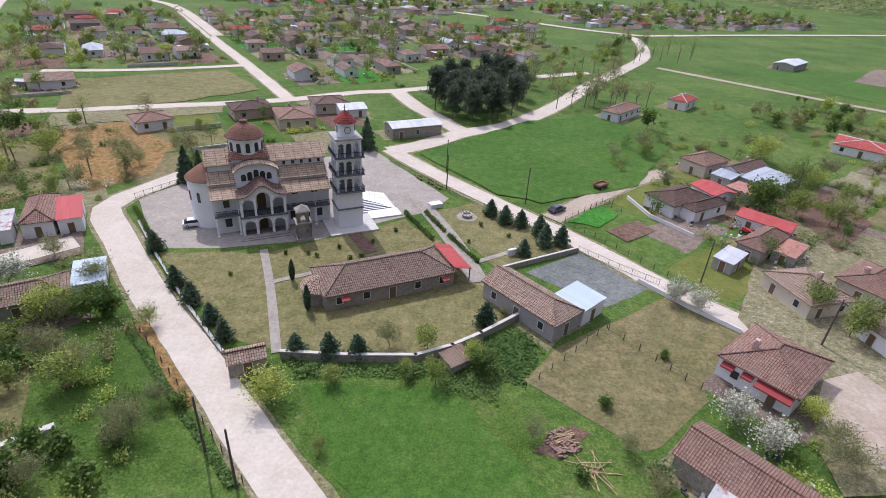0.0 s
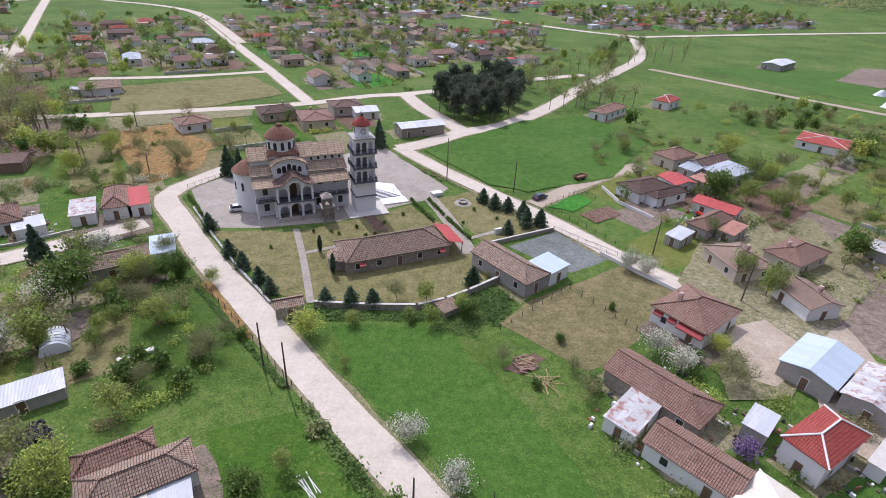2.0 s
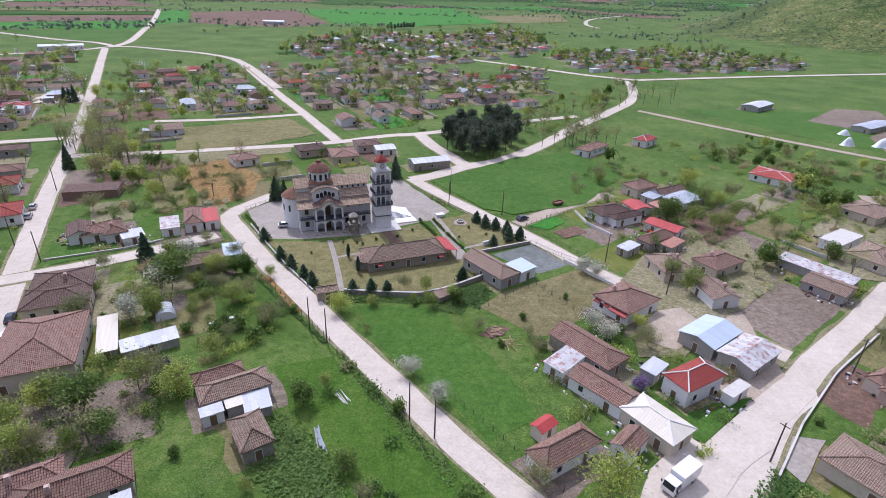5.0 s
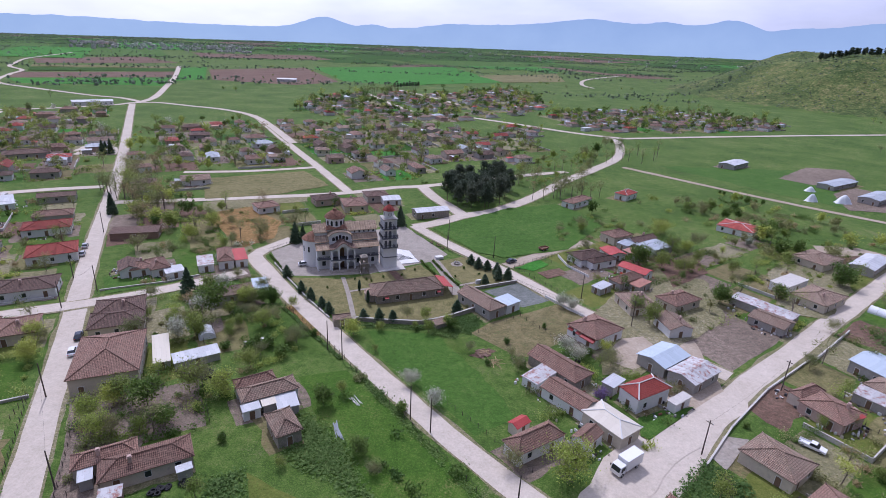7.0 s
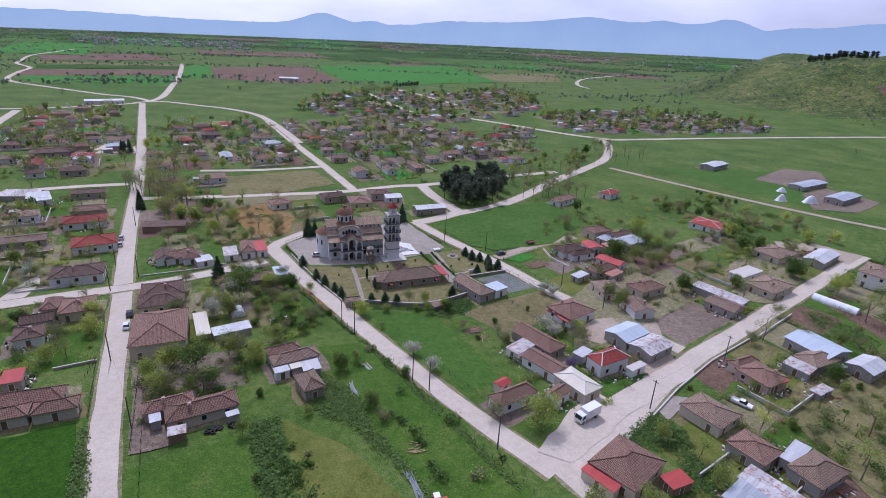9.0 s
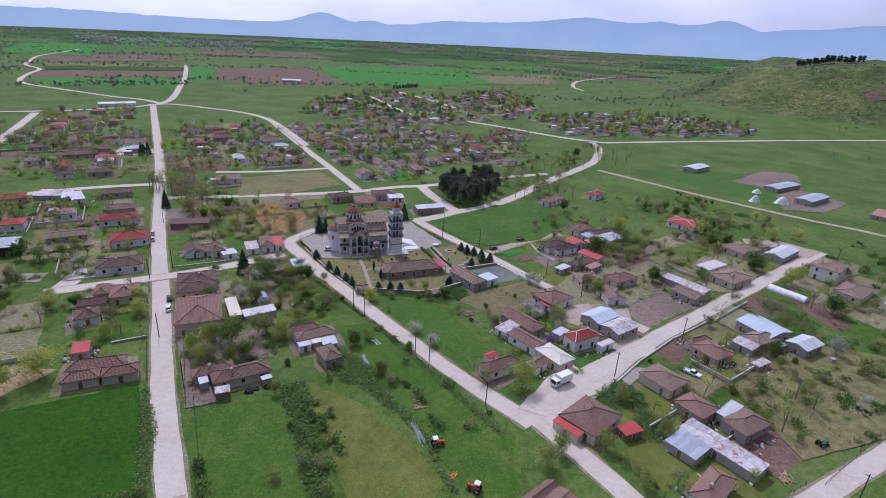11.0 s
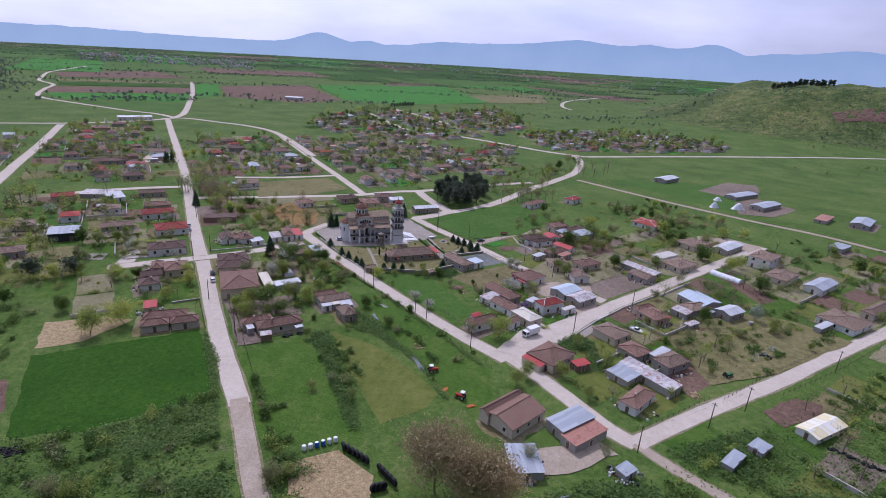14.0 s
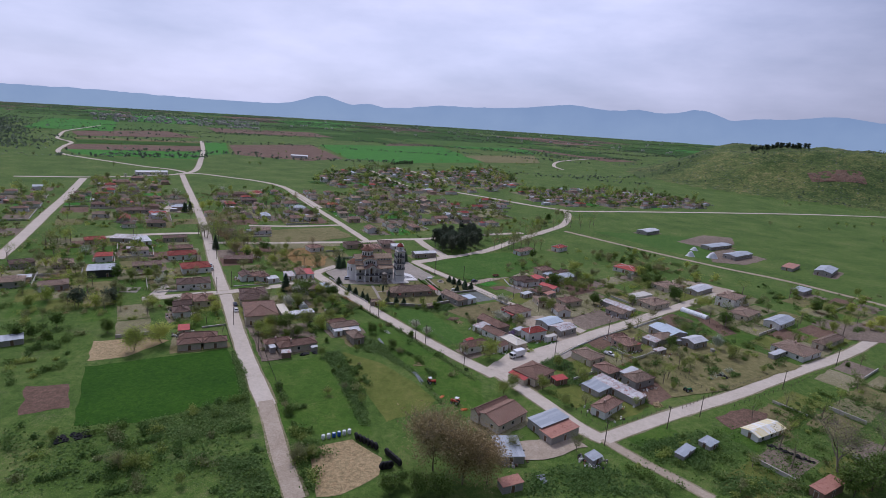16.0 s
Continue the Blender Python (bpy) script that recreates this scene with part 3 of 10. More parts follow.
area("paving", [(14.6, 78.8), (25.5, 87.0), (36.9, 77.2), (26.2, 69.6)], "court", "dark weathered concrete court with moss", "paving", 0.031, 0.3)
area("lot", [(25.0, 64.8), (37.6, 73.8), (47.7, 67.3), (37.5, 56.0), (34.5, 53.0)], "dry_lot", "fenced plot of straw-coloured grass", "plot", 0.035, 0.5)
area("lot", [(11.3, 52.0), (16.5, 58.8), (25.3, 65.2), (35.0, 53.0), (34.5, 50.3), (26.0, 42.8), (24.1, 42.0), (20.3, 44.8)], "dry_lot", "fenced plot of straw-coloured grass", "plot", 0.039, 0.5)
area("weedy_plot", [(-104.2, 132.8), (-89.3, 147.7), (-69.3, 130.3), (-65.5, 111.8), (-71.8, 100.1), (-81.6, 109.6)], "rust_weeds", "orange-brown weedy plot", "plot", 0.043, 1.0)
area("dirt_yard", [(74.5, 72.3), (85.3, 81.5), (92.2, 70.0), (101.2, 65.9), (76.0, 43.6), (70.4, 52.2)], "soil", "bare grey-brown earth yard", "yard", 0.047, 1.0)
area("crop_field", [(-106.5, -34.1), (-68.2, -10.5), (-49.0, -38.3), (-49.5, -44.0), (-69.6, -61.8), (-86.1, -66.8)], "crop", "dark green field of young wheat", "field", 0.051, 1.0)
area("mown_plot", [(-50.8, -22.5), (-33.2, -9.1), (-20.3, -27.3), (-8.1, -49.2), (-4.0, -56.5), (-19.3, -58.7), (-29.3, -60.1), (-40.7, -40.7)], "mown", "bright green grazed grass plot", "plot", 0.041, 1.0)
area("grazed_plot", [(-26.6, -3.5), (-8.6, -10.8), (5.3, -23.9), (12.6, -33.4), (10.1, -39.8), (-1.5, -49.2), (-12.0, -30.9)], "tired_grass", "yellowish olive grazed grass plot", "plot", 0.045, 1.0)
area("mown_plot", [(-27.0, 26.0), (-17.0, 30.0), (8.0, 5.0), (27.0, -17.0), (28.2, -29.6), (26.5, -39.6), (17.4, -35.1), (4.9, -18.1), (-9.6, -2.2)], "mown", "bright green grass plot beside the road", "plot", 0.049, 1.0)
area("mown_plot", [(-16.0, 49.0), (2.0, 50.0), (14.0, 34.0), (22.0, 18.0), (14.0, 12.0), (-8.0, 34.0)], "meadow", "bright green grass plot below the churchyard wall", "plot", 0.057, 1.5)
area("dry_plot", [(-117.2, -15.0), (-101.2, -7.5), (-92.0, -8.0), (-98.2, -24.2), (-108.4, -30.1)], "straw", "straw-coloured dry plot", "plot", 0.055, 1.0)
area("garden_bed", [(-114.2, -49.6), (-103.3, -45.6), (-93.6, -58.3), (-103.6, -64.5)], "soil_red", "dug brown vegetable bed", "garden bed", 0.059, 1.0)
area("stubble_plot", [(-19.3, -65.7), (-9.4, -59.7), (0.4, -66.8), (1.0, -73.9), (-2.9, -79.3), (-7.0, -82.6), (-12.4, -84.4), (-16.2, -74.8)], "straw", "trodden straw-coloured stubble plot", "plot", 0.063, 0.8)
area("garden_bed", [(136.1, 84.4), (144.6, 89.9), (151.0, 56.8), (142.0, 51.8)], "soil_red", "long dug brown garden bed", "garden bed", 0.067, 1.0)
area("field", [(-675.5, 698.2), (-521.3, 853.6), (-469.6, 757.5), (-621.0, 622.1)], "soil_red", "ploughed reddish-brown field", "field", 0.071, 3)
area("field", [(-614.4, 615.9), (-464.6, 747.7), (-405.9, 625.1), (-556.7, 566.3)], "bright_crop", "bright green crop field", "field", 0.075, 3)
area("field", [(-538.0, 552.2), (-402.9, 609.9), (-352.8, 500.9), (-396.3, 498.0)], "meadow", "fresh green meadow", "field", 0.079, 3)
area("field", [(-768.9, 844.7), (-581.0, 974.1), (-559.3, 931.9), (-743.1, 810.6)], "dry_lawn", "pale yellow-green field", "field", 0.083, 3)
area("field", [(-726.8, 789.0), (-552.4, 918.4), (-526.8, 866.6), (-682.9, 733.0)], "crop", "dark green field of young wheat", "field", 0.073, 3)
area("field", [(-884.5, 985.9), (-816.8, 1235.7), (-639.4, 1082.5), (-790.9, 880.2)], "soil_red", "ploughed brown field", "field", 0.077, 3)
area("field", [(-561.1, 954.4), (-535.9, 996.4), (-413.7, 747.5), (-434.2, 700.0)], "bright_crop", "bright green crop field", "field", 0.081, 3)
area("field", [(-505.5, 944.1), (-391.4, 1144.9), (-231.1, 832.9), (-270.7, 738.4), (-400.7, 745.8)], "soil_red", "ploughed brown field", "field", 0.085, 3)
area("field", [(-377.0, 1166.8), (-94.3, 1513.7), (38.6, 1013.8), (-127.9, 834.6), (-228.0, 850.8)], "bright_crop", "wide bright green crop field", "field", 0.074, 3)
area("field", [(-242.6, 1464.0), (-90.2, 1584.0), (-105.5, 1438.1), (-234.8, 1318.9)], "soil_red", "ploughed brown field", "field", 0.09, 3)
area("field", [(-15.4, 1184.6), (186.2, 1399.2), (174.8, 1125.2), (41.0, 1016.1)], "dry_lawn", "pale dry field", "field", 0.095, 3)
area("field", [(-84.5, 1496.0), (112.1, 1512.1), (188.7, 1444.3), (251.1, 1654.9), (260.0, 2300.0)], "bright_crop", "wide bright green crop field", "field", 0.078, 3)
area("pasture", [(130.9, 295.4), (227.4, 309.9), (216.4, 205.7), (183.3, 228.6)], "meadow", "green cattle pasture", "pasture", 0.087, 4)
area("verge", [(-41.7, 58.7), (-40.3, 59.7), (-27.4, 45.0), (-28.4, 44.2)], "rust_weeds", "orange-brown dead weeds beside the road", "verge", 0.121, 1.0)
area("dirt_yard", [(-159.5, 73.6), (-145.9, 82.5), (-138.9, 73.4), (-149.4, 62.1)], "soil", "dug brown earth plot", "plot", 0.095, 1.0)
area("gravel_yard", [(-126.9, 31.5), (-129.5, 44.6), (-128.8, 53.9), (-123.7, 48.3), (-121.2, 36.4)], "road_chalk", "pale gravel drive", "drive", 0.129, 1.0)
area("slab", [(-142.3, 37.3), (-144.9, 43.6), (-136.9, 46.0), (-134.6, 39.0)], "paving", "pale concrete slab on the grass", "slab", 0.103, 1.0)
area("gravel_yard", [(-234.4, 229.4), (-242.3, 255.9), (-238.1, 264.8), (-226.5, 245.4)], "road_chalk", "pale gravel square", "square", 0.137, 1.0)
area("gravel_yard", [(150.6, 147.1), (168.8, 148.2), (183.3, 135.3), (168.8, 122.9), (163.1, 137.7), (146.9, 134.3)], "road_dirt", "pale dusty earth square", "square", 0.141, 1.0)
area("gravel_yard", [(63.9, 54.4), (71.7, 57.5), (70.6, 32.2), (62.8, 20.8), (53.9, 32.2)], "road_dirt", "dusty pale house yard", "yard", 0.145, 1.0)
area("rubble_patch", [(11.1, 40.9), (16.2, 45.1), (18.3, 43.9), (14.0, 40.0)], "soil_red", "bare earth under a brick heap", "plot", 0.061, 0.4)
area("garden_bed", [(32.5, 96.7), (40.8, 101.9), (43.0, 97.6), (35.7, 92.0)], "soil_red", "furrowed brown vegetable bed", "garden bed", 0.149, 1.0)
area("garden_bed", [(105.1, 14.8), (110.7, 6.3), (102.6, -2.2), (100.3, 7.6)], "soil_red", "furrowed brown vegetable bed", "garden bed", 0.153, 1.0)
area("garden_bed", [(105.4, -26.5), (118.5, -18.3), (125.7, -20.5), (122.0, -26.2), (107.9, -33.8)], "soil_red", "furrowed brown vegetable bed", "garden bed", 0.157, 1.0)
area("garden_bed", [(-58.8, 45.5), (-56.4, 49.4), (-52.6, 43.6), (-54.1, 40.1)], "soil", "dug brown vegetable bed", "garden bed", 0.161, 1.0)
area("yard", [(-102.4, 67.7), (-91.5, 77.9), (-82.5, 66.7), (-94.1, 57.4)], "meadow", "green grassy house yard", "yard", 0.139, 1.0)
area("yard", [(-76.4, 73.0), (-64.1, 83.6), (-59.3, 76.5), (-72.1, 65.9)], "soil", "bare trodden earth yard", "yard", 0.143, 1.0)
area("meadow", [(25.0, 99.5), (34.3, 108.6), (37.4, 104.7), (31.5, 97.4)], "bright_crop", "bright green fenced grass plot", "plot", 0.147, 1.0)
area("lot", [(93.9, 23.4), (121.9, 44.5), (134.9, 34.4), (120.6, 14.1), (103.6, 11.3)], "dry_lawn", "dry olive garden plot", "plot", 0.151, 1.0)
area("lot", [(-112.2, 149.6), (-70.3, 168.1), (-68.2, 161.2), (-106.5, 137.6)], "verge", "dry weedy plot", "plot", 0.155, 1.0)
area("lot", [(-131.1, 188.9), (-88.1, 218.5), (-66.2, 191.3), (-86.8, 167.9), (-113.6, 153.9)], "dry_lawn", "dry yellow-green orchard plot", "plot", 0.159, 1.0)
area("road_apron", [(29.3, -6.0), (34.3, 1.8), (38.4, 8.7), (45.3, 18.1), (50.5, 13.3), (46.1, 1.7), (36.1, -8.3)], "road_chalk", "pale chalky gravel at the crossing", "road", 0.163, 1.0)
area("road_apron", [(37.0, 0.5), (38.6, 4.4), (45.1, 12.4), (48.8, 15.6), (63.6, 28.8), (72.4, 36.2), (80.0, 42.0), (73.1, 28.3), (65.5, 21.0), (59.1, 14.8), (54.2, 11.5), (46.7, 4.0)], "road_chalk", "pale chalky gravel spreading before the houses", "road", 0.165, 0.6)
area("yard", [(46.8, 16.1), (48.0, 21.8), (53.6, 25.0), (61.6, 27.7), (55.9, 21.9), (48.5, 15.0)], "meadow", "green grass strip beside the red-roofed house", "yard", 0.169, 0.5)
area("yard_slab", [(64.2, 18.4), (69.2, 18.0), (60.8, 8.4), (59.4, 11.6)], "paving", "pale cracked concrete yard", "paving", 0.173, 0.3)
area("yard", [(47.5, 49.0), (52.0, 55.5), (58.0, 57.5), (61.0, 51.0), (57.0, 45.0), (51.5, 40.5), (47.5, 43.0)], "road_dirt", "pale dusty house yard", "yard", 0.201, 0.8)
area("yard", [(53.6, 53.9), (63.9, 60.3), (64.7, 53.7), (52.6, 37.8), (43.8, 37.2), (44.3, 43.2), (46.7, 50.3)], "verge", "pale trodden gravel beside the house", "yard", 0.197, 1.0)
area("yard", [(46.8, 68.8), (60.1, 90.0), (75.9, 104.0), (90.4, 101.3), (86.0, 71.8), (73.1, 59.6), (56.6, 44.7), (47.0, 46.3)], "verge", "trodden brown earth between the houses", "yard", 0.171, 1.0)
area("yard", [(116.2, 112.2), (135.9, 134.0), (148.5, 128.0), (138.7, 100.2), (117.5, 77.5), (105.0, 79.5)], "verge", "trodden brown earth between the houses", "yard", 0.175, 1.0)
area("garden_bed", [(77.0, 113.1), (95.9, 126.7), (93.4, 107.5), (77.3, 92.3)], "soil_red", "brown dug garden bed", "garden bed", 0.179, 1.0)
area("farm_yard", [(200.3, 279.4), (240.0, 322.4), (266.0, 321.1), (253.9, 288.5), (213.8, 265.0)], "soil", "brown bare earth round the farm sheds", "yard", 0.183, 1.0)
area("farm_yard", [(213.8, 244.3), (238.7, 264.8), (256.1, 236.7), (226.0, 208.9), (201.7, 209.3)], "soil", "brown bare earth round the farm sheds", "yard", 0.187, 1.0)
area("yard", [(37.8, -52.6), (55.1, -47.5), (58.5, -51.5), (45.2, -60.0), (38.0, -61.2)], "road_dirt", "tan dirt yard before the shed", "yard", 0.191, 1.0)
area("garden", [(90.5, 13.6), (120.8, 44.2), (148.3, 37.9), (162.4, 23.9), (122.1, -3.8), (95.3, -15.4)], "dry_lawn", "olive garden ground with dug beds", "garden", 0.195, 1.0)
area("garden", [(206.7, 91.7), (253.2, 91.0), (232.0, 62.3), (206.0, 63.1)], "soil", "brown dug garden plot", "garden", 0.199, 1.0)
area("yard", [(-71.4, 14.2), (-56.5, 16.6), (-48.1, 1.8), (-45.5, -14.7), (-51.7, -18.1)], "soil", "brown trodden yard with nettles", "yard", 0.203, 1.0)
area("paved_forecourt", [(-228.3, 221.6), (-234.1, 244.3), (-226.4, 261.8), (-206.9, 230.8)], "road_chalk", "pale gravel forecourt beside the street", "paving", 0.207, 1.0)
area("meadow", [(-7.3, 135.3), (25.9, 172.3), (49.5, 184.2), (67.3, 157.5), (46.6, 121.7), (21.6, 108.2), (11.9, 111.4)], "meadow", "bright green open meadow", "meadow", 0.211, 1.0)


# ---- distance ----
PEAKS = [(-16.0, 2.4, 1.0), (-11.4, 1.2, 0.35), (-4.0, 2.5, 0.25), (8.8, 3.0, 0.42), (15.6, 1.3, 0.25), (21.0, 1.7, 0.5), (24.0, 1.2, -0.3), (31.7, 2.6, 0.5), (-36, 5.0, 0.12), (40, 4.0, 0.4)]


def mountains(name, dist, mat, lift, seed, label):
    """A range round the plain: a long ridge that grows to the east, with its summits."""
    f, n = Form(), 420
    for i in range(n + 1):
        deg = -62 + 124 * i / n
        a = radians(deg)
        up = 0.05 + 1.95 / (1 + math.exp(-(deg + 3) / 6)) + sum(k * math.exp(-((deg - m) / w) ** 2) for m, w, k in PEAKS) * (1 if lift == 0 else 0.35)
        up += 0.07 * noise.noise((deg * 0.9 + seed, 3, 0)) + 0.05 * noise.noise((deg * 2.6, seed, 1)) + lift
        top = 90 + dist * math.tan(radians(up))
        foot = 90 - dist * math.tan(radians(1.05 - 0.63 * math.sin(a)))
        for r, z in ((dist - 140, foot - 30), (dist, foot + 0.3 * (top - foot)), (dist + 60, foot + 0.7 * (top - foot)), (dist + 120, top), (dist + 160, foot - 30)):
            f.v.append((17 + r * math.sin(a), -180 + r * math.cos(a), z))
        if i:
            k = 5 * i
            f.f += [(k - 5 + j, k + j, k + j + 1, k - 4 + j) for j in range(4)]
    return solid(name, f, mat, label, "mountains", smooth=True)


mountains("backdrop", 4300, "hazy_hills_glow", 0.0, 4.2, "long mountain range beyond the plain, its blue haze painted and glowing")


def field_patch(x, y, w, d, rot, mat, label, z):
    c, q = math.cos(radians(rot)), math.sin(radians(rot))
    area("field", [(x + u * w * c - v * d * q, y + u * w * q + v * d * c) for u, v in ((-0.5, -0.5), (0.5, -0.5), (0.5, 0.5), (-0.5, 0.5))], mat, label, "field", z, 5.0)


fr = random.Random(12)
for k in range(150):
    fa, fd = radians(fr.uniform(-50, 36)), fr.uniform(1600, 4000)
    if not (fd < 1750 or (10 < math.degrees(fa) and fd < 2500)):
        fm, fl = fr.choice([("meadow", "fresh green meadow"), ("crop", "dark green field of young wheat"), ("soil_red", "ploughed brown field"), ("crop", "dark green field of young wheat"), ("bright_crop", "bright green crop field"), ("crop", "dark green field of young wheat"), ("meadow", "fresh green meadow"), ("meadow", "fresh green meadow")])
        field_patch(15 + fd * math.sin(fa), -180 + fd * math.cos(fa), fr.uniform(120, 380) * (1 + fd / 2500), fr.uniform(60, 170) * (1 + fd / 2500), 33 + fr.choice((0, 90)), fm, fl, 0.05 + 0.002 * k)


# ---- houses and sheds ----
def rim(f, w, h, b, y0, y1, z=0.0):
    """A rectangular frame of bar width b round an opening w by h, from y0 (front) to y1."""
    o = [(-w / 2 - b, z - h / 2 - b), (w / 2 + b, z - h / 2 - b), (w / 2 + b, z + h / 2 + b), (-w / 2 - b, z + h / 2 + b)]
    i = [(-w / 2, z - h / 2), (w / 2, z - h / 2), (w / 2, z + h / 2), (-w / 2, z + h / 2)]
    p = [(x, y0, q) for x, q in o] + [(x, y0, q) for x, q in i] + [(x, y1, q) for x, q in o] + [(x, y1, q) for x, q in i]
    q = []
    for k in range(4):
        m = (k + 1) % 4
        q += [(k, m, 4 + m, 4 + k), (4 + k, 4 + m, 12 + m, 12 + k), (m, k, 8 + k, 8 + m)]
    return f.add(p, q)


WINDOW, PANE = rim(Form(), 0.95, 1.2, 0.09, -0.06, 0.02).made("window_frame", "trim"), Form().box(-0.475, 0.475, -0.02, 0.02, -0.6, 0.6).made("pane", "glass_dark")
DOOR, PANEL = rim(Form(), 1.0, 2.05, 0.09, -0.06, 0.02, 1.02).made("door", "trim"), Form().box(-0.5, 0.5, -0.03, 0.02, 0, 2.05).made("leaf", "wood")
Q2 = math.sqrt(0.5)
CHIMNEY = Form().turned(0, 0, [(0.42, -1.0), (0.42, 0.85), (0.52, 0.85), (0.52, 1.0), (0.3, 1.0), (0.3, 1.2), (0.46, 1.2), (0.4, 1.3)], 4, math.pi / 4, math.pi * 2.25).made("chimney", "pink")
FARWIN = Form().box(-0.5, 0.5, -0.03, 0.02, -0.6, 0.6).made("window", "glass_dark")
FOOT = []
YARDS = [0]



def roof_planes(w, d, h, rise, kind):
    """Outlines of the roof's slopes, its ridge lines, and the gable triangles."""
    X, Y = w / 2, d / 2
    if kind in ("shed", "flat"):
        return [[(-X, -Y, h), (X, -Y, h), (X, Y, h + rise), (-X, Y, h + rise)]], [], []
    if d > w:                                   # ridge runs along y: work with the plan turned, then turn back
        planes, ridges, gables = roof_planes(d, w, h, rise, kind)
        t = lambda p: (-p[1], p[0], p[2])
        return [[t(p) for p in q] for q in planes], [(t(a), t(b)) for a, b in ridges], [[t(p) for p in q] for q in gables]
    z = h + rise
    a = X if kind == "gable" else max(0.15, X - Y)
    b = X if kind in ("gable", "hipone") else a
    l, r = (-b, 0, z), (a, 0, z)
    c = [(-X, -Y, h), (X, -Y, h), (X, Y, h), (-X, Y, h)]
    planes, ridges, gables = [[c[0], c[1], r, l], [c[2], c[3], l, r]], [(l, r)], []
    if a < X:
        planes.append([c[1], c[2], r])
        ridges += [(c[1], r), (c[2], r)]
    else:
        gables.append([(X, -Y, h), (X, Y, h), r])
    if b < X:
        planes.append([c[3], c[0], l])
        ridges += [(c[3], l), (c[0], l)]
    else:
        gables.append([(-X, Y, h), (-X, -Y, h), l])
    return planes, ridges, gables


LOOKS = {"tile_old": "weathered clay-tiled roof", "tile_brown": "brown clay-tiled roof", "tile_dark": "dark brown tiled roof", "tile_red": "deep red tiled roof", "tile_bright": "bright red tiled roof",
         "sheet_white": "whitish metal-sheet roof", "sheet_grey": "grey corrugated roof", "sheet_blue": "pale blue metal roof", "sheet_red": "red metal-sheet roof", "sheet_rust": "rusty corrugated roof",
         "sheet_mixed": "patched rusty and white sheet roof", "sheet_poly": "white and yellow plastic roof", "concrete": "pale concrete roof", "sheet_cream": "cream ribbed roof"}
WALLS = {"white": "whitewashed", "cream": "cream plastered", "pink": "faded pink", "grey": "bare grey block", "stone": "rough stone", "brick": "brown brick", "dark": "black-sided"}


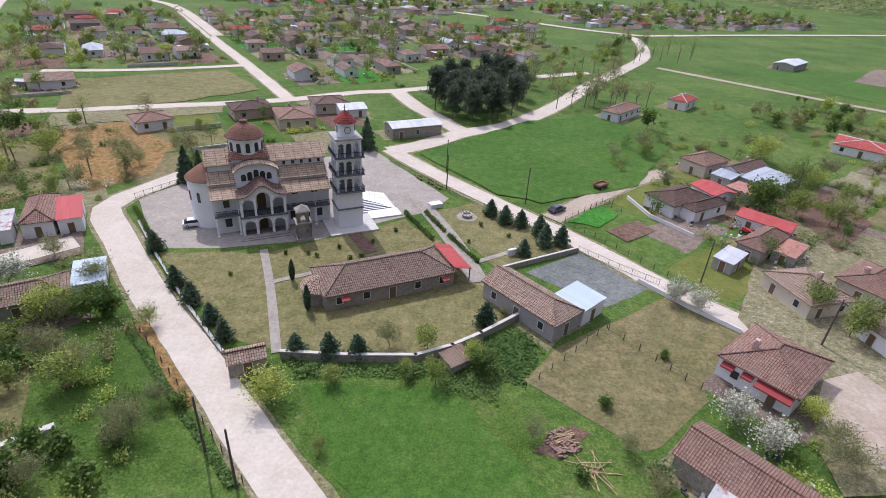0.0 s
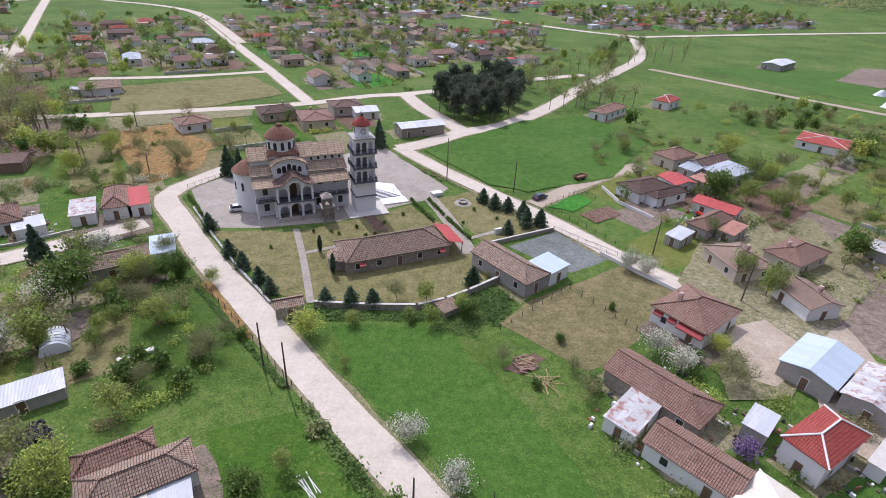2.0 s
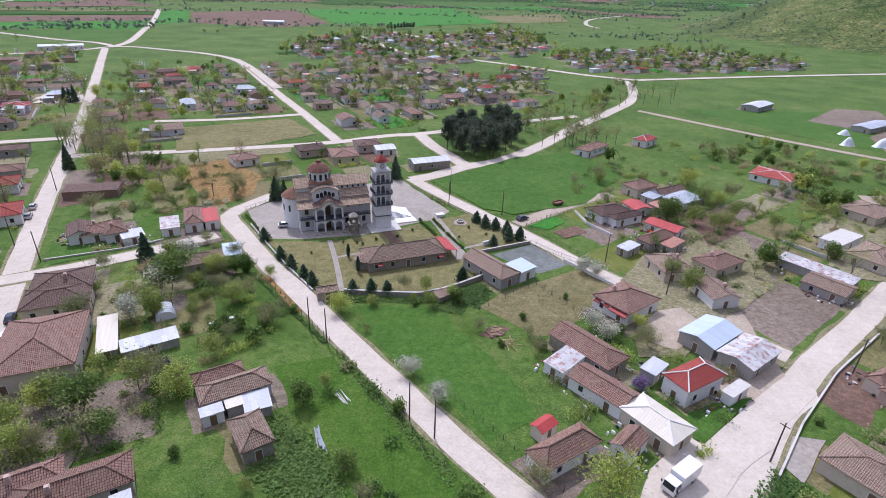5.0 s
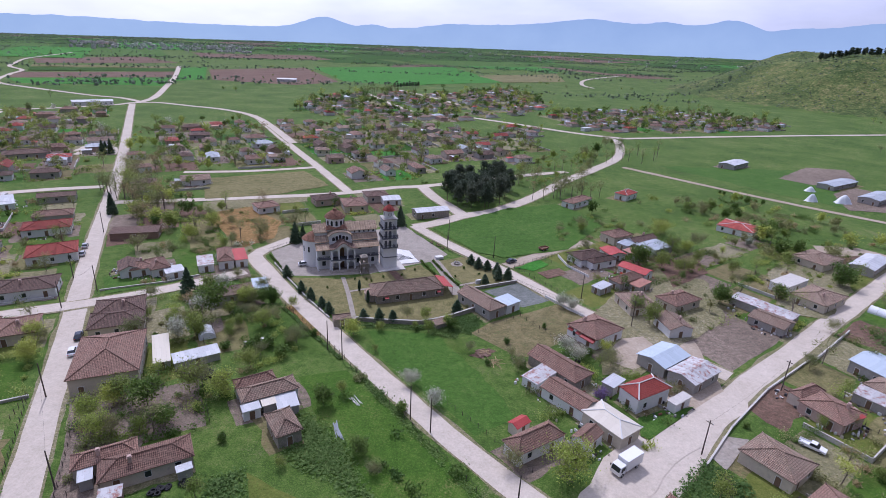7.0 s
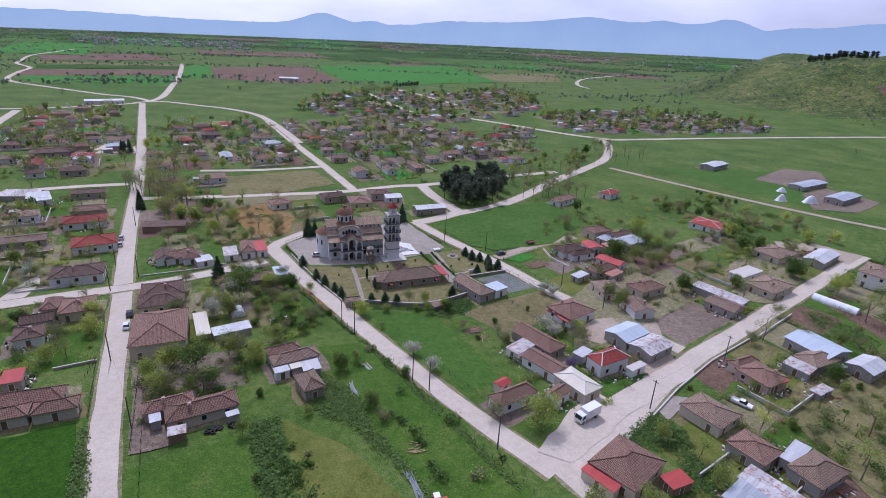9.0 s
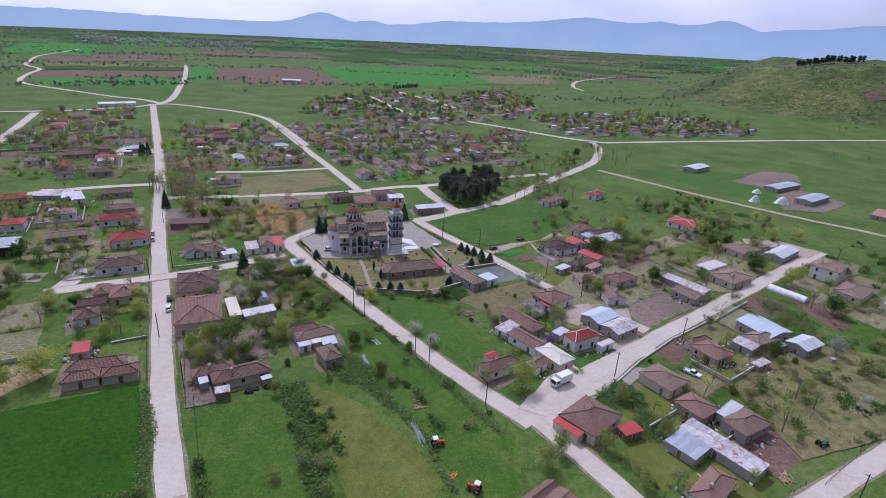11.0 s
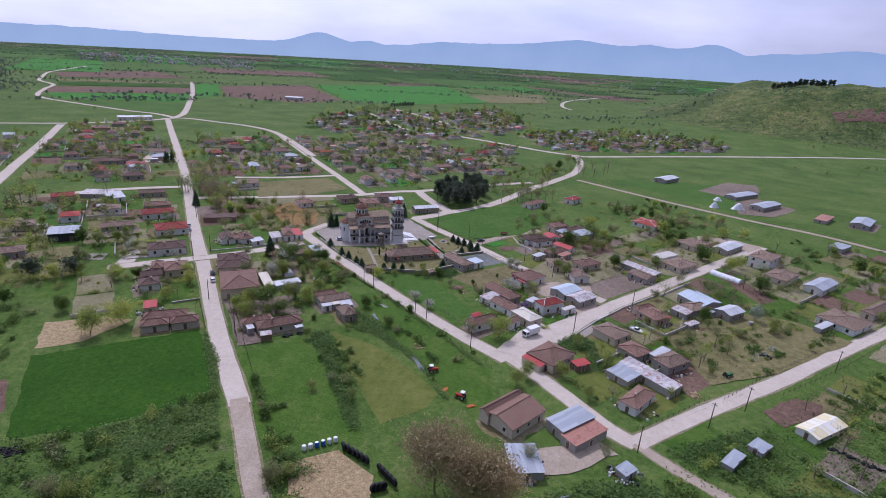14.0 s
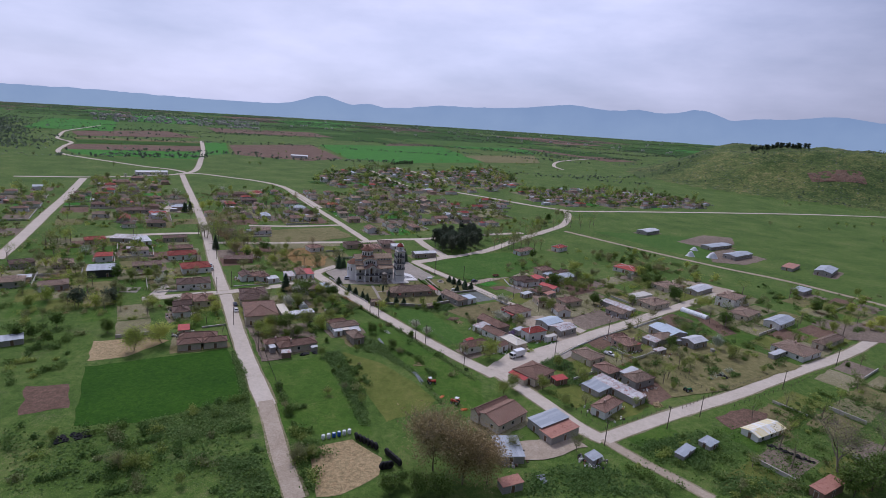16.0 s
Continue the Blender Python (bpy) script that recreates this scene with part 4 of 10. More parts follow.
def house(x, y, w, d, rot, h, rise, kind, roof, wall, over=0.35, openings=True, far=False, seed=0):
    """A house or shed whose eaves measure w by d; its long side looks along -y before it is turned."""
    small = w * d < 34 or kind in ("shed", "flat")
    name = "shed" if small else "house"
    rnd = random.Random(int(x * 7 + y * 13 + seed))
    ob = thing(name, x, y, hill(x, y), rot, f"{WALLS[wall]} {'shed' if small else 'house'} with a {LOOKS[roof]}", name, "village houses" if not small else "village sheds")
    FOOT.append((x, y, max(w, d) / 2))
    if not small and not far:
        YARDS[0] += 1
        ew, ed, c, q = w / 2 + rnd.uniform(0.6, 2.6), d / 2 + rnd.uniform(0.6, 2.6), math.cos(radians(rot)), math.sin(radians(rot))
        ox, oy = rnd.uniform(-2, 2), rnd.uniform(-2, 2)
        ym, yl = rnd.choice([("soil", "bare trodden earth yard"), ("verge", "dry weedy house yard"), ("dry_lot", "straw-coloured grassy house yard"), ("verge", "dry weedy house yard"), ("soil", "bare trodden earth yard")])
        area("yard", [(x + ox + u * ew * c - v * ed * q, y + oy + u * ew * q + v * ed * c) for u, v in ((-1, -1), (1, -1), (1, 1), (-1, 1))], ym, yl, "yard", 0.006 + 0.00004 * YARDS[0], 1.6)
    planes, ridges, gables = roof_planes(w, d, h, rise, kind)
    o = min(over, 0.2) if small else over
    X, Y = w / 2 - o, d / 2 - o
    f = Form()
    if kind == "shed":
        zb, zf = h + rise * (1 - o / d) - 0.1, h + rise * o / d - 0.1
        f.add([(-X, -Y, -0.1), (X, -Y, -0.1), (X, Y, -0.1), (-X, Y, -0.1), (-X, -Y, zf), (X, -Y, zf), (X, Y, zb), (-X, Y, zb)],
              [(3, 2, 1, 0), (4, 5, 6, 7), (0, 1, 5, 4), (1, 2, 6, 5), (2, 3, 7, 6), (3, 0, 4, 7)])
    else:
        f.box(-X, X, -Y, Y, -0.1, h - 0.02)
    for g in gables:
        s = [(math.copysign(abs(px) - o, px) if abs(px) > 0.2 else 0.0, math.copysign(abs(py) - o, py) if abs(py) > 0.2 else 0.0, pz - (0.12 if pz > h + 0.01 else 0.02)) for px, py, pz in g]
        mid = tuple(sum(p[k] for p in s) / 3 * 0.96 for k in (0, 1)) + (sum(p[2] for p in s) / 3,)
        f.add(s + [tuple(v * 0.97 if k < 2 else v for k, v in enumerate(p)) for p in s], [(0, 1, 2), (5, 4, 3), (0, 3, 4, 1), (1, 4, 5, 2), (2, 5, 3, 0)])
    part("wall", f, wall, ob)
    part("roof", Form().slab(planes, 0.14 if not small else 0.06), roof, ob, uv=True)
    if ridges and not far and (not roof.startswith("sheet") or roof == "sheet_cream"):
        g = Form()
        for a, b in ridges:
            g.tube((a[0], a[1], a[2] + 0.03), (b[0], b[1], b[2] + 0.03), 0.13, n=6)
        part("ridge_cap", g, roof if roof.startswith("tile") and roof != "tile_bright" else "trim", ob, "line of rounded ridge tiles", uv=True)
    if not small and not far and roof.startswith("tile") and wall not in ("stone", "grey") and rnd.random() < 0.4:
        c = new("chimney", CHIMNEY)
        c.parent, c.location = ob, (rnd.uniform(-X, X) * 0.5, rnd.choice((-1, 1)) * Y * 0.35, h + rise * 0.62)
    if openings:
        for side in range(4):
            along, out, turn = ((X, -Y, 0), (Y, X, 90), (X, -Y, 180), (Y, X, 270))[side]
            n = max(0, int((2 * along) / 4.0)) if not small else (1 if along > 1.6 else 0)
            if far:
                n = min(n, 2) if side == 0 and not small and math.hypot(x, y) < 420 else 0
            door_at = rnd.randrange(n) if n and side in (0, 1) else -1
            for k in range(n):
                u = (k + 0.5) / n * 2 * along - along
                dist = (Y, X, Y, X)[side]
                m = pose(0, 0, 0, 0, 0, turn) @ pose(u, -dist - 0.004, 0)
                for fl in range(2 if h > 5 else 1):
                    if k == door_at and fl == 0 and not far:
                        q = new("door", DOOR)
                        q.parent, q.matrix_basis = ob, m
                        new("leaf", PANEL).parent = q
                    elif rnd.random() < (0.85 if not small else 0.5):
                        q = new("window", WINDOW if not far else FARWIN)
                        q.parent, q.matrix_basis = ob, m @ pose(0, 0, min(1.55, h * 0.55) + 2.8 * fl)
                        if not far:
                            new("pane", PANE).parent = q
    return ob


house(-127.2, 79.3, 14.6, 11.8, 36, 3.2, 1.9, "hip", "tile_red", "white")
house(-146.4, 101.1, 15.6, 10.4, 33, 3.0, 1.6, "hip", "tile_red", "white")
house(-154.5, 114.2, 13.6, 8.2, 32, 2.8, 1.3, "hip", "tile_brown", "grey")
house(-115.2, 54.4, 15.5, 10.3, 30, 3.0, 1.5, "hip", "tile_dark", "white")
house(-99.4, 32.8, 8.8, 10.3, 29, 3.0, 1.6, "hip", "tile_brown", "cream")
house(-106.6, 31.9, 4.5, 7.7, 27, 3.0, 1.3, "hip", "tile_brown", "cream")
house(-104.5, 24.1, 7.9, 5.9, 34, 2.8, 1.2, "gable", "tile_dark", "grey")
house(-101.2, 17.0, 7.0, 7.5, 35, 2.8, 1.3, "hip", "tile_dark", "white")
house(-90.1, -1.0, 4.3, 5.2, 29, 2.6, 0.5, "shed", "sheet_red", "grey")
house(-81.1, -7.1, 13.6, 5.1, 23, 2.8, 1.5, "hip", "tile_brown", "cream")
house(-73.6, -9.0, 8.7, 4.8, 28, 2.7, 1.3, "hip", "tile_brown", "cream")
house(-81.6, -12.8, 8.6, 4.9, 28, 2.7, 1.3, "hip", "tile_brown", "cream")
house(-81.7, 45.9, 12.0, 10.4, 29, 3.4, 1.6, "hip", "tile_dark", "cream")
house(-78.6, 39.9, 12.8, 9.3, 29, 3.2, 1.4, "hip", "tile_dark", "cream")
house(-69.1, 23.1, 13.7, 18.6, 27, 4.2, 2.4, "hip", "tile_brown", "cream")
house(-96.6, 72.5, 6.4, 9.0, 36, 2.8, 1.3, "gable", "tile_dark", "white")
house(-93.0, 73.4, 7.5, 7.0, 38, 2.7, 1.2, "hip", "tile_brown", "white")
house(-89.0, 75.2, 5.8, 9.9, 41, 2.8, 1.2, "hip", "tile_brown", "white")
house(-82.4, 72.9, 5.6, 5.6, 41, 2.4, 0.1, "flat", "sheet_white", "white")
house(-113.8, 102.9, 16.1, 6.5, 20, 2.6, 0.5, "shed", "tile_dark", "brick")
house(-71.8, 85.8, 5.3, 12.1, 27, 3.0, 1.4, "hip", "tile_brown", "white")
house(-67.4, 87.0, 4.1, 9.8, 31, 2.9, 0.4, "shed", "sheet_red", "white")
house(-76.1, 80.6, 5.0, 8.2, 30, 2.6, 0.4, "shed", "sheet_mixed", "white")
house(-58.6, 60.6, 13.0, 6.6, 33, 2.8, 1.3, "hip", "tile_old", "grey")
house(-52.7, 67.8, 4.5, 7.5, 28, 2.4, 0.1, "flat", "sheet_blue", "white")
house(-52.2, 28.8, 10.1, 4.3, 37, 2.0, 0.3, "shed", "sheet_white", "grey")
house(-61.2, 29.7, 3.7, 13.4, 32, 2.2, 0.1, "shed", "sheet_cream", "grey")
house(-80.9, 143.9, 9.8, 9.0, 41, 2.8, 1.3, "hip", "tile_brown", "white")
house(-45.1, 156.1, 11.0, 13.9, 24, 3.0, 1.3, "hip", "tile_brown", "cream")
house(-59.4, 160.5, 12.0, 9.5, 33, 3.0, 1.3, "hip", "tile_dark", "pink")
house(-38.1, 171.4, 11.2, 9.8, 27, 3.2, 1.3, "hip", "tile_dark", "cream")
house(-30.6, 167.9, 8.8, 8.4, 26, 2.6, 1.0, "gable", "sheet_white", "white")
house(-9.8, 151.7, 15.7, 7.0, 28, 3.2, 0.9, "gable", "sheet_white", "stone")
house(51.6, 110.6, 8.3, 12.6, -59, 2.9, 1.5, "hip", "tile_dark", "white")
house(56.0, 106.8, 11.5, 4.1, 32, 2.8, 1.1, "hip", "tile_dark", "white")
house(67.3, 135.5, 8.0, 10.9, -54, 3.4, 1.7, "hip", "tile_brown", "cream")
house(69.6, 127.0, 5.2, 6.6, -49, 2.6, 0.4, "shed", "sheet_grey", "grey")
house(76.4, 132.5, 5.6, 13.2, -56, 2.9, 1.2, "gable", "tile_dark", "white")
house(79.2, 125.9, 8.9, 11.8, -59, 2.6, 0.6, "shed", "sheet_grey", "grey")
house(61.9, 116.5, 7.7, 7.1, -68, 2.7, 0.8, "gable", "sheet_red", "white")
house(70.0, 117.9, 6.8, 4.9, -58, 2.4, 0.5, "shed", "sheet_rust", "grey")
house(66.4, 100.8, 10.6, 6.0, -43, 2.7, 0.9, "gable", "sheet_red", "white")
house(61.0, 91.5, 5.2, 12.2, -50, 2.9, 1.5, "hip", "tile_brown", "grey")
house(64.9, 89.0, 4.2, 7.1, -47, 2.4, 0.4, "shed", "sheet_rust", "grey")
house(52.0, 85.0, 3.8, 6.0, -48, 2.3, 0.4, "shed", "sheet_white", "grey")
house(60.3, 75.2, 10.5, 9.3, -75, 2.9, 1.8, "hip", "tile_old", "cream")
house(73.8, 78.8, 8.0, 12.0, -55, 2.9, 1.5, "hip", "tile_brown", "cream")
house(67.3, 62.5, 8.9, 7.4, -76, 2.9, 1.3, "gable", "tile_old", "white")
RED_TRIM = \
house(44.6, 55.6, 10.2, 11.7, -49, 3.2, 2.0, "hip", "tile_brown", "white")
house(32.9, 36.5, 14.7, 7.0, -47, 2.8, 1.6, "hipone", "tile_brown", "stone")
house(33.6, 24.7, 11.4, 6.1, -44, 2.8, 1.2, "gable", "tile_brown", "white")
house(27.8, 31.7, 4.6, 7.6, -43, 2.5, 0.3, "shed", "sheet_mixed", "white")
house(50.4, 28.1, 5.8, 10.5, -56, 4.0, 1.6, "hip", "tile_bright", "white")
house(40.9, 17.0, 10.3, 6.6, -50, 3.1, 1.0, "hip", "sheet_cream", "cream")
house(59.2, 44.1, 8.1, 11.1, -49, 3.0, 1.0, "gable", "sheet_blue", "grey")
house(64.5, 38.0, 7.5, 11.1, -50, 2.95, 0.9, "gable", "sheet_mixed", "grey")
house(44.5, 31.6, 3.3, 5.2, -43, 2.5, 0.1, "flat", "sheet_white", "grey")
house(57.7, 26.9, 2.3, 6.0, -51, 2.5, 0.1, "flat", "concrete", "white")
house(24.8, 9.4, 4.9, 11.9, -53, 3.0, 1.7, "hip", "tile_brown", "white")
house(35.4, 12.1, 3.9, 6.0, -41, 2.6, 1.0, "gable", "tile_brown", "white")
house(22.3, 14.4, 2.8, 4.1, -46, 2.3, 0.6, "gable", "sheet_red", "cream")
house(46.7, -9.7, 10.6, 12.4, -42, 3.0, 2.0, "hip", "tile_brown", "cream")
house(70.4, 10.3, 10.4, 9.2, -51, 2.9, 1.5, "hip", "tile_old", "cream")
house(90.2, 28.0, 9.6, 9.1, -57, 2.8, 1.4, "hip", "tile_brown", "pink")
house(88.0, 33.6, 3.4, 8.6, -60, 2.7, 1.1, "hip", "tile_brown", "cream")
house(109.8, 38.7, 7.0, 11.1, -60, 2.8, 1.4, "hip", "tile_old", "grey")
house(103.0, 34.2, 6.9, 5.1, -50, 2.4, 0.4, "shed", "sheet_mixed", "grey")
house(113.8, 35.3, 1.9, 5.7, -62, 2.0, 0.3, "shed", "sheet_grey", "grey")
house(103.4, 24.3, 2.9, 5.9, -58, 1.8, 0.3, "shed", "sheet_mixed", "grey")
house(113.6, 45.5, 13.0, 11.2, -61, 3.4, 1.2, "gable", "sheet_blue", "grey")
house(122.5, 37.0, 7.1, 10.2, -56, 3.0, 1.0, "gable", "sheet_white", "grey")
house(140.1, 125.2, 12.0, 15.3, -55, 2.9, 1.5, "hip", "tile_old", "cream")
house(158.5, 124.3, 8.2, 20.0, -47, 2.8, 0.9, "gable", "sheet_white", "grey")
house(120.7, 89.0, 10.9, 14.8, -53, 2.9, 1.4, "hip", "tile_old", "cream")
house(116.7, 99.2, 6.2, 13.5, -53, 3.0, 0.1, "flat", "concrete", "white")
house(97.3, 69.8, 10.2, 8.4, -48, 2.5, 1.0, "gable", "tile_old", "grey")
house(99.0, 78.4, 18.2, 5.6, -48, 2.5, 0.3, "shed", "sheet_mixed", "grey")
house(167.7, 103.9, 10.8, 16.0, -45, 5.6, 1.2, "hip", "tile_old", "white")
house(166.8, 84.9, 10.1, 17.2, -47, 2.9, 1.2, "hip", "tile_old", "cream")
house(125.6, 159.9, 15.1, 13.7, -38, 2.8, 1.2, "hip", "tile_bright", "white")
house(231.3, 233.8, 10.5, 28.5, -50, 3.2, 0.9, "gable", "sheet_grey", "grey")
house(228.1, 265.5, 10.0, 32.0, -53, 2.8, 0.7, "gable", "sheet_grey", "grey")
house(87.0, 204.7, 7.4, 11.4, -41, 3.2, 1.6, "hip", "tile_bright", "white")
house(58.9, 185.3, 6.9, 17.5, -41, 3.0, 1.3, "hip", "tile_brown", "white")
house(183.9, 308.6, 10.9, 24.0, -45, 3.2, 1.0, "gable", "sheet_white", "grey")
house(180.2, 76.1, 8.3, 18.8, -50, 3.0, 1.1, "gable", "sheet_grey", "white")
house(281.8, 205.3, 11.2, 25.9, -41, 3.0, 1.2, "gable", "sheet_grey", "grey")
house(228.7, 142.5, 7.7, 12.1, -52, 2.6, 0.5, "shed", "sheet_grey", "grey")
house(47.9, -42.8, 6.4, 11.9, -53, 3.1, 0.5, "shed", "sheet_grey", "grey")
house(50.7, -47.4, 5.3, 12.0, -52, 2.6, 0.45, "shed", "sheet_rust", "grey")
house(33.0, -41.3, 11.3, 14.0, -43, 3.0, 1.5, "gable", "tile_brown", "cream")
house(30.0, -39.0, 4.0, 14.5, -45, 3.2, 1.4, "gable", "tile_brown", "cream")
house(68.9, -29.3, 5.8, 12.1, -42, 2.8, 1.2, "hip", "tile_brown", "white")
house(76.0, -15.9, 18.8, 5.7, -50, 2.6, 0.4, "shed", "sheet_mixed", "grey")
house(85.6, -6.3, 7.2, 10.8, -56, 2.9, 1.4, "hip", "tile_old", "grey")
house(83.5, -1.8, 3.3, 8.7, -46, 2.8, 0.1, "flat", "sheet_white", "grey")
house(75.3, -1.2, 8.5, 8.1, -52, 2.8, 1.3, "hip", "tile_brown", "grey")
house(167.7, 38.7, 14.4, 16.4, -55, 2.7, 1.4, "hip", "tile_old", "white")
house(190.7, 53.5, 5.6, 22.3, -53, 2.8, 1.2, "hip", "tile_old", "cream")
house(117.3, -33.9, 6.3, 14.7, -58, 2.0, 0.8, "gable", "sheet_poly", "white")
house(34.6, -58.9, 7.7, 9.6, 10, 2.4, 0.4, "shed", "sheet_grey", "grey")
house(34.5, -73.7, 3.6, 6.1, -65, 2.2, 0.4, "shed", "sheet_rust", "grey")
house(58.6, -58.4, 3.5, 4.0, -55, 1.8, 0.5, "shed", "sheet_grey", "grey")
house(-30.4, 17.3, 11.9, 5.4, 35, 2.8, 1.4, "hip", "tile_old", "white")
house(-34.5, 20.0, 8.6, 3.6, 36, 2.8, 1.1, "hip", "tile_brown", "white")
house(-31.7, 11.4, 3.7, 2.4, 35, 2.4, 0.15, "shed", "sheet_white", "white")
house(-23.5, 7.3, 8.0, 5.2, -52, 3.0, 1.6, "hip", "tile_old", "stone")
house(-43.6, -4.7, 14.8, 6.4, 34, 2.7, 1.4, "hip", "tile_brown", "cream")
house(-51.1, -4.8, 10.3, 4.5, 35, 2.7, 1.2, "hip", "tile_brown", "cream")
house(-51.4, -9.5, 2.3, 3.1, 35, 2.4, 0.1, "flat", "sheet_white", "grey")
house(-45.0, -12.5, 3.6, 2.6, 28, 2.2, 0.3, "shed", "sheet_mixed", "brick")
house(-36.5, -5.4, 2.7, 1.8, 37, 2.0, 0.1, "flat", "sheet_white", "grey")
house(-166.0, 59.8, 12.2, 12.1, 29, 4.0, 1.2, "gable", "sheet_grey", "dark")
house(-142.2, -22.4, 7.0, 5.6, 40, 2.2, 0.3, "shed", "sheet_grey", "grey")
house(-209.8, 116.2, 11.6, 9.0, 40, 3.0, 1.2, "hip", "tile_red", "pink")
house(-188.0, 126.5, 7.7, 9.7, 34, 2.8, 0.3, "shed", "sheet_white", "white")
house(-171.3, 137.8, 14.4, 8.0, 32, 2.8, 1.0, "gable", "tile_dark", "grey")
house(-245.8, 210.1, 23.1, 12.0, 39, 3.0, 1.4, "hip", "tile_dark", "grey")
house(40.7, -14.1, 7.6, 2.5, -45, 2.3, 0.4, "shed", "sheet_red", "cream")
house(55.7, -12.4, 3.8, 5.2, -63, 2.2, 0.3, "shed", "sheet_red", "brick")
house(91.3, 26.2, 5.3, 7.2, -67, 2.5, 0.5, "shed", "sheet_red", "pink")
house(-28.9, 13.6, 2.9, 2.3, 34, 2.35, 0.15, "shed", "sheet_cream", "grey")
house(-25.5, 14.7, 4.4, 4.8, 29, 2.2, 0.2, "shed", "sheet_white", "grey")
house(-23.6, 51.5, 4.9, 3.2, 24, 2.3, 0.7, "gable", "tile_old", "stone")
house(2.7, 54.3, 3.3, 3.5, -57, 1.5, 0.3, "shed", "tile_old", "stone")
house(69.1, -15.3, 7.8, 9.8, -48, 2.4, 0.3, "shed", "sheet_grey", "grey")
house(-197.9, 128.3, 15.8, 10.8, 14, 2.5, 0.4, "shed", "sheet_mixed", "grey")
house(-184.9, 126.3, 5.9, 14.4, 43, 2.6, 0.4, "shed", "sheet_white", "white")
house(-153.4, 77.9, 14.3, 9.1, 35, 2.4, 0.9, "gable", "tile_old", "grey")
house(-209.5, 60.9, 11.0, 9.0, 46, 2.8, 1.3, "hip", "tile_dark", "grey")
house(-191.7, 67.0, 9.0, 9.0, 37, 2.8, 1.3, "hip", "tile_old", "cream")
house(-171.6, 34.5, 12.0, 9.0, 39, 2.8, 1.3, "hip", "tile_old", "grey")
house(-360.4, 424.8, 34.0, 11.0, 40, 3.6, 1.2, "gable", "sheet_white", "white")
house(-301.2, 786.8, 30.0, 12.0, 13, 4.0, 1.5, "gable", "sheet_white", "white")
house(258.8, 209.4, 7.8, 19.7, -43, 2.4, 0.4, "shed", "sheet_rust", "grey")
house(156.9, 32.8, 3.0, 11.3, -55, 2.2, 0.3, "shed", "sheet_white", "grey")
house(95.8, -44.8, 4.0, 5.1, -52, 1.8, 0.3, "shed", "sheet_grey", "grey")
house(86.7, -50.6, 3.1, 7.3, -46, 1.6, 0.3, "shed", "sheet_grey", "grey")
house(120.0, -61.9, 4.0, 10.9, -57, 2.6, 0.4, "shed", "sheet_rust", "brick")
house(-223.5, 206.1, 12.0, 11.0, 35, 3.0, 1.2, "hip", "tile_bright", "white")
for k, (ax, aw, ad, az) in enumerate([(2.4, 4.4, 0.9, 2.3), (-3.4, 1.6, 0.5, 2.3), (-0.9, 1.4, 0.5, 2.3)]):
    part("awning", Form().add([(ax - aw / 2, -5.7 - ad, az), (ax + aw / 2, -5.7 - ad, az), (ax + aw / 2, -5.45, az + 0.5), (ax - aw / 2, -5.45, az + 0.5), (ax - aw / 2, -5.7 - ad, az - 0.18), (ax + aw / 2, -5.7 - ad, az - 0.18), (ax + aw / 2, -5.45, az + 0.42), (ax - aw / 2, -5.45, az + 0.42)],
         [(0, 1, 2, 3), (7, 6, 5, 4), (0, 4, 5, 1), (1, 5, 6, 2), (3, 7, 4, 0)]), "sheet_red", RED_TRIM, "red cloth awning")

# ---- church ----
def arcade(x0, x1, z0, top, openings, y0, y1):
    """A wall from x0 to x1 with arched openings (middle, width, springing height); top(x) is its upper edge."""
    f = Form()
    cuts = {round(x, 3) for x in np.arange(x0, x1, 0.2)} | {x0, x1}
    for c, w, s in openings:
        cuts |= {round(c + w / 2 * math.cos(math.pi * k / 12), 3) for k in range(13)}
    xs = sorted(cuts)

    def low(x, side):
        for c, w, s in openings:
            d = abs(x + side * 1e-4 - c)
            if d < w / 2:
                return s + math.sqrt(max(0, (w / 2) ** 2 - (x - c) ** 2))
        return z0

    for a, b in zip(xs, xs[1:]):
        la, lb, ta, tb = low(a, 1), low(b, -1), top(a), top(b)
        p = [(a, y0, la), (b, y0, lb), (b, y0, tb), (a, y0, ta), (a, y1, la), (b, y1, lb), (b, y1, tb), (a, y1, ta)]
        q = [(0, 1, 2, 3), (7, 6, 5, 4), (3, 2, 6, 7), (4, 5, 1, 0)]
        if a == x0:
            q.append((0, 3, 7, 4))
        if b == x1:
            q.append((1, 5, 6, 2))
        f.add(p, q)
    for c, w, s in openings:
        for x, sg in ((c - w / 2, 1), (c + w / 2, -1)):
            f.add([(x, y0, z0), (x, y0, s), (x, y1, s), (x, y1, z0)], [(0, 1, 2, 3) if sg > 0 else (3, 2, 1, 0)])
    return f


def arched_panel(w, h, depth=0.06):
    """An arched window or door leaf, standing on z = 0."""
    pts = [(w / 2, 0), *[(w / 2 * math.cos(a), h - w / 2 + w / 2 * math.sin(a)) for a in np.linspace(0, math.pi, 9)], (-w / 2, 0)]
    m = len(pts)
    f = Form()
    f.add([(x, -depth, z) for x, z in pts] + [(x, 0.02, z) for x, z in pts], [tuple(range(m - 1, -1, -1)), tuple(range(m, 2 * m))] + [(i, (i + 1) % m, m + (i + 1) % m, m + i) for i in range(m)])
    return f


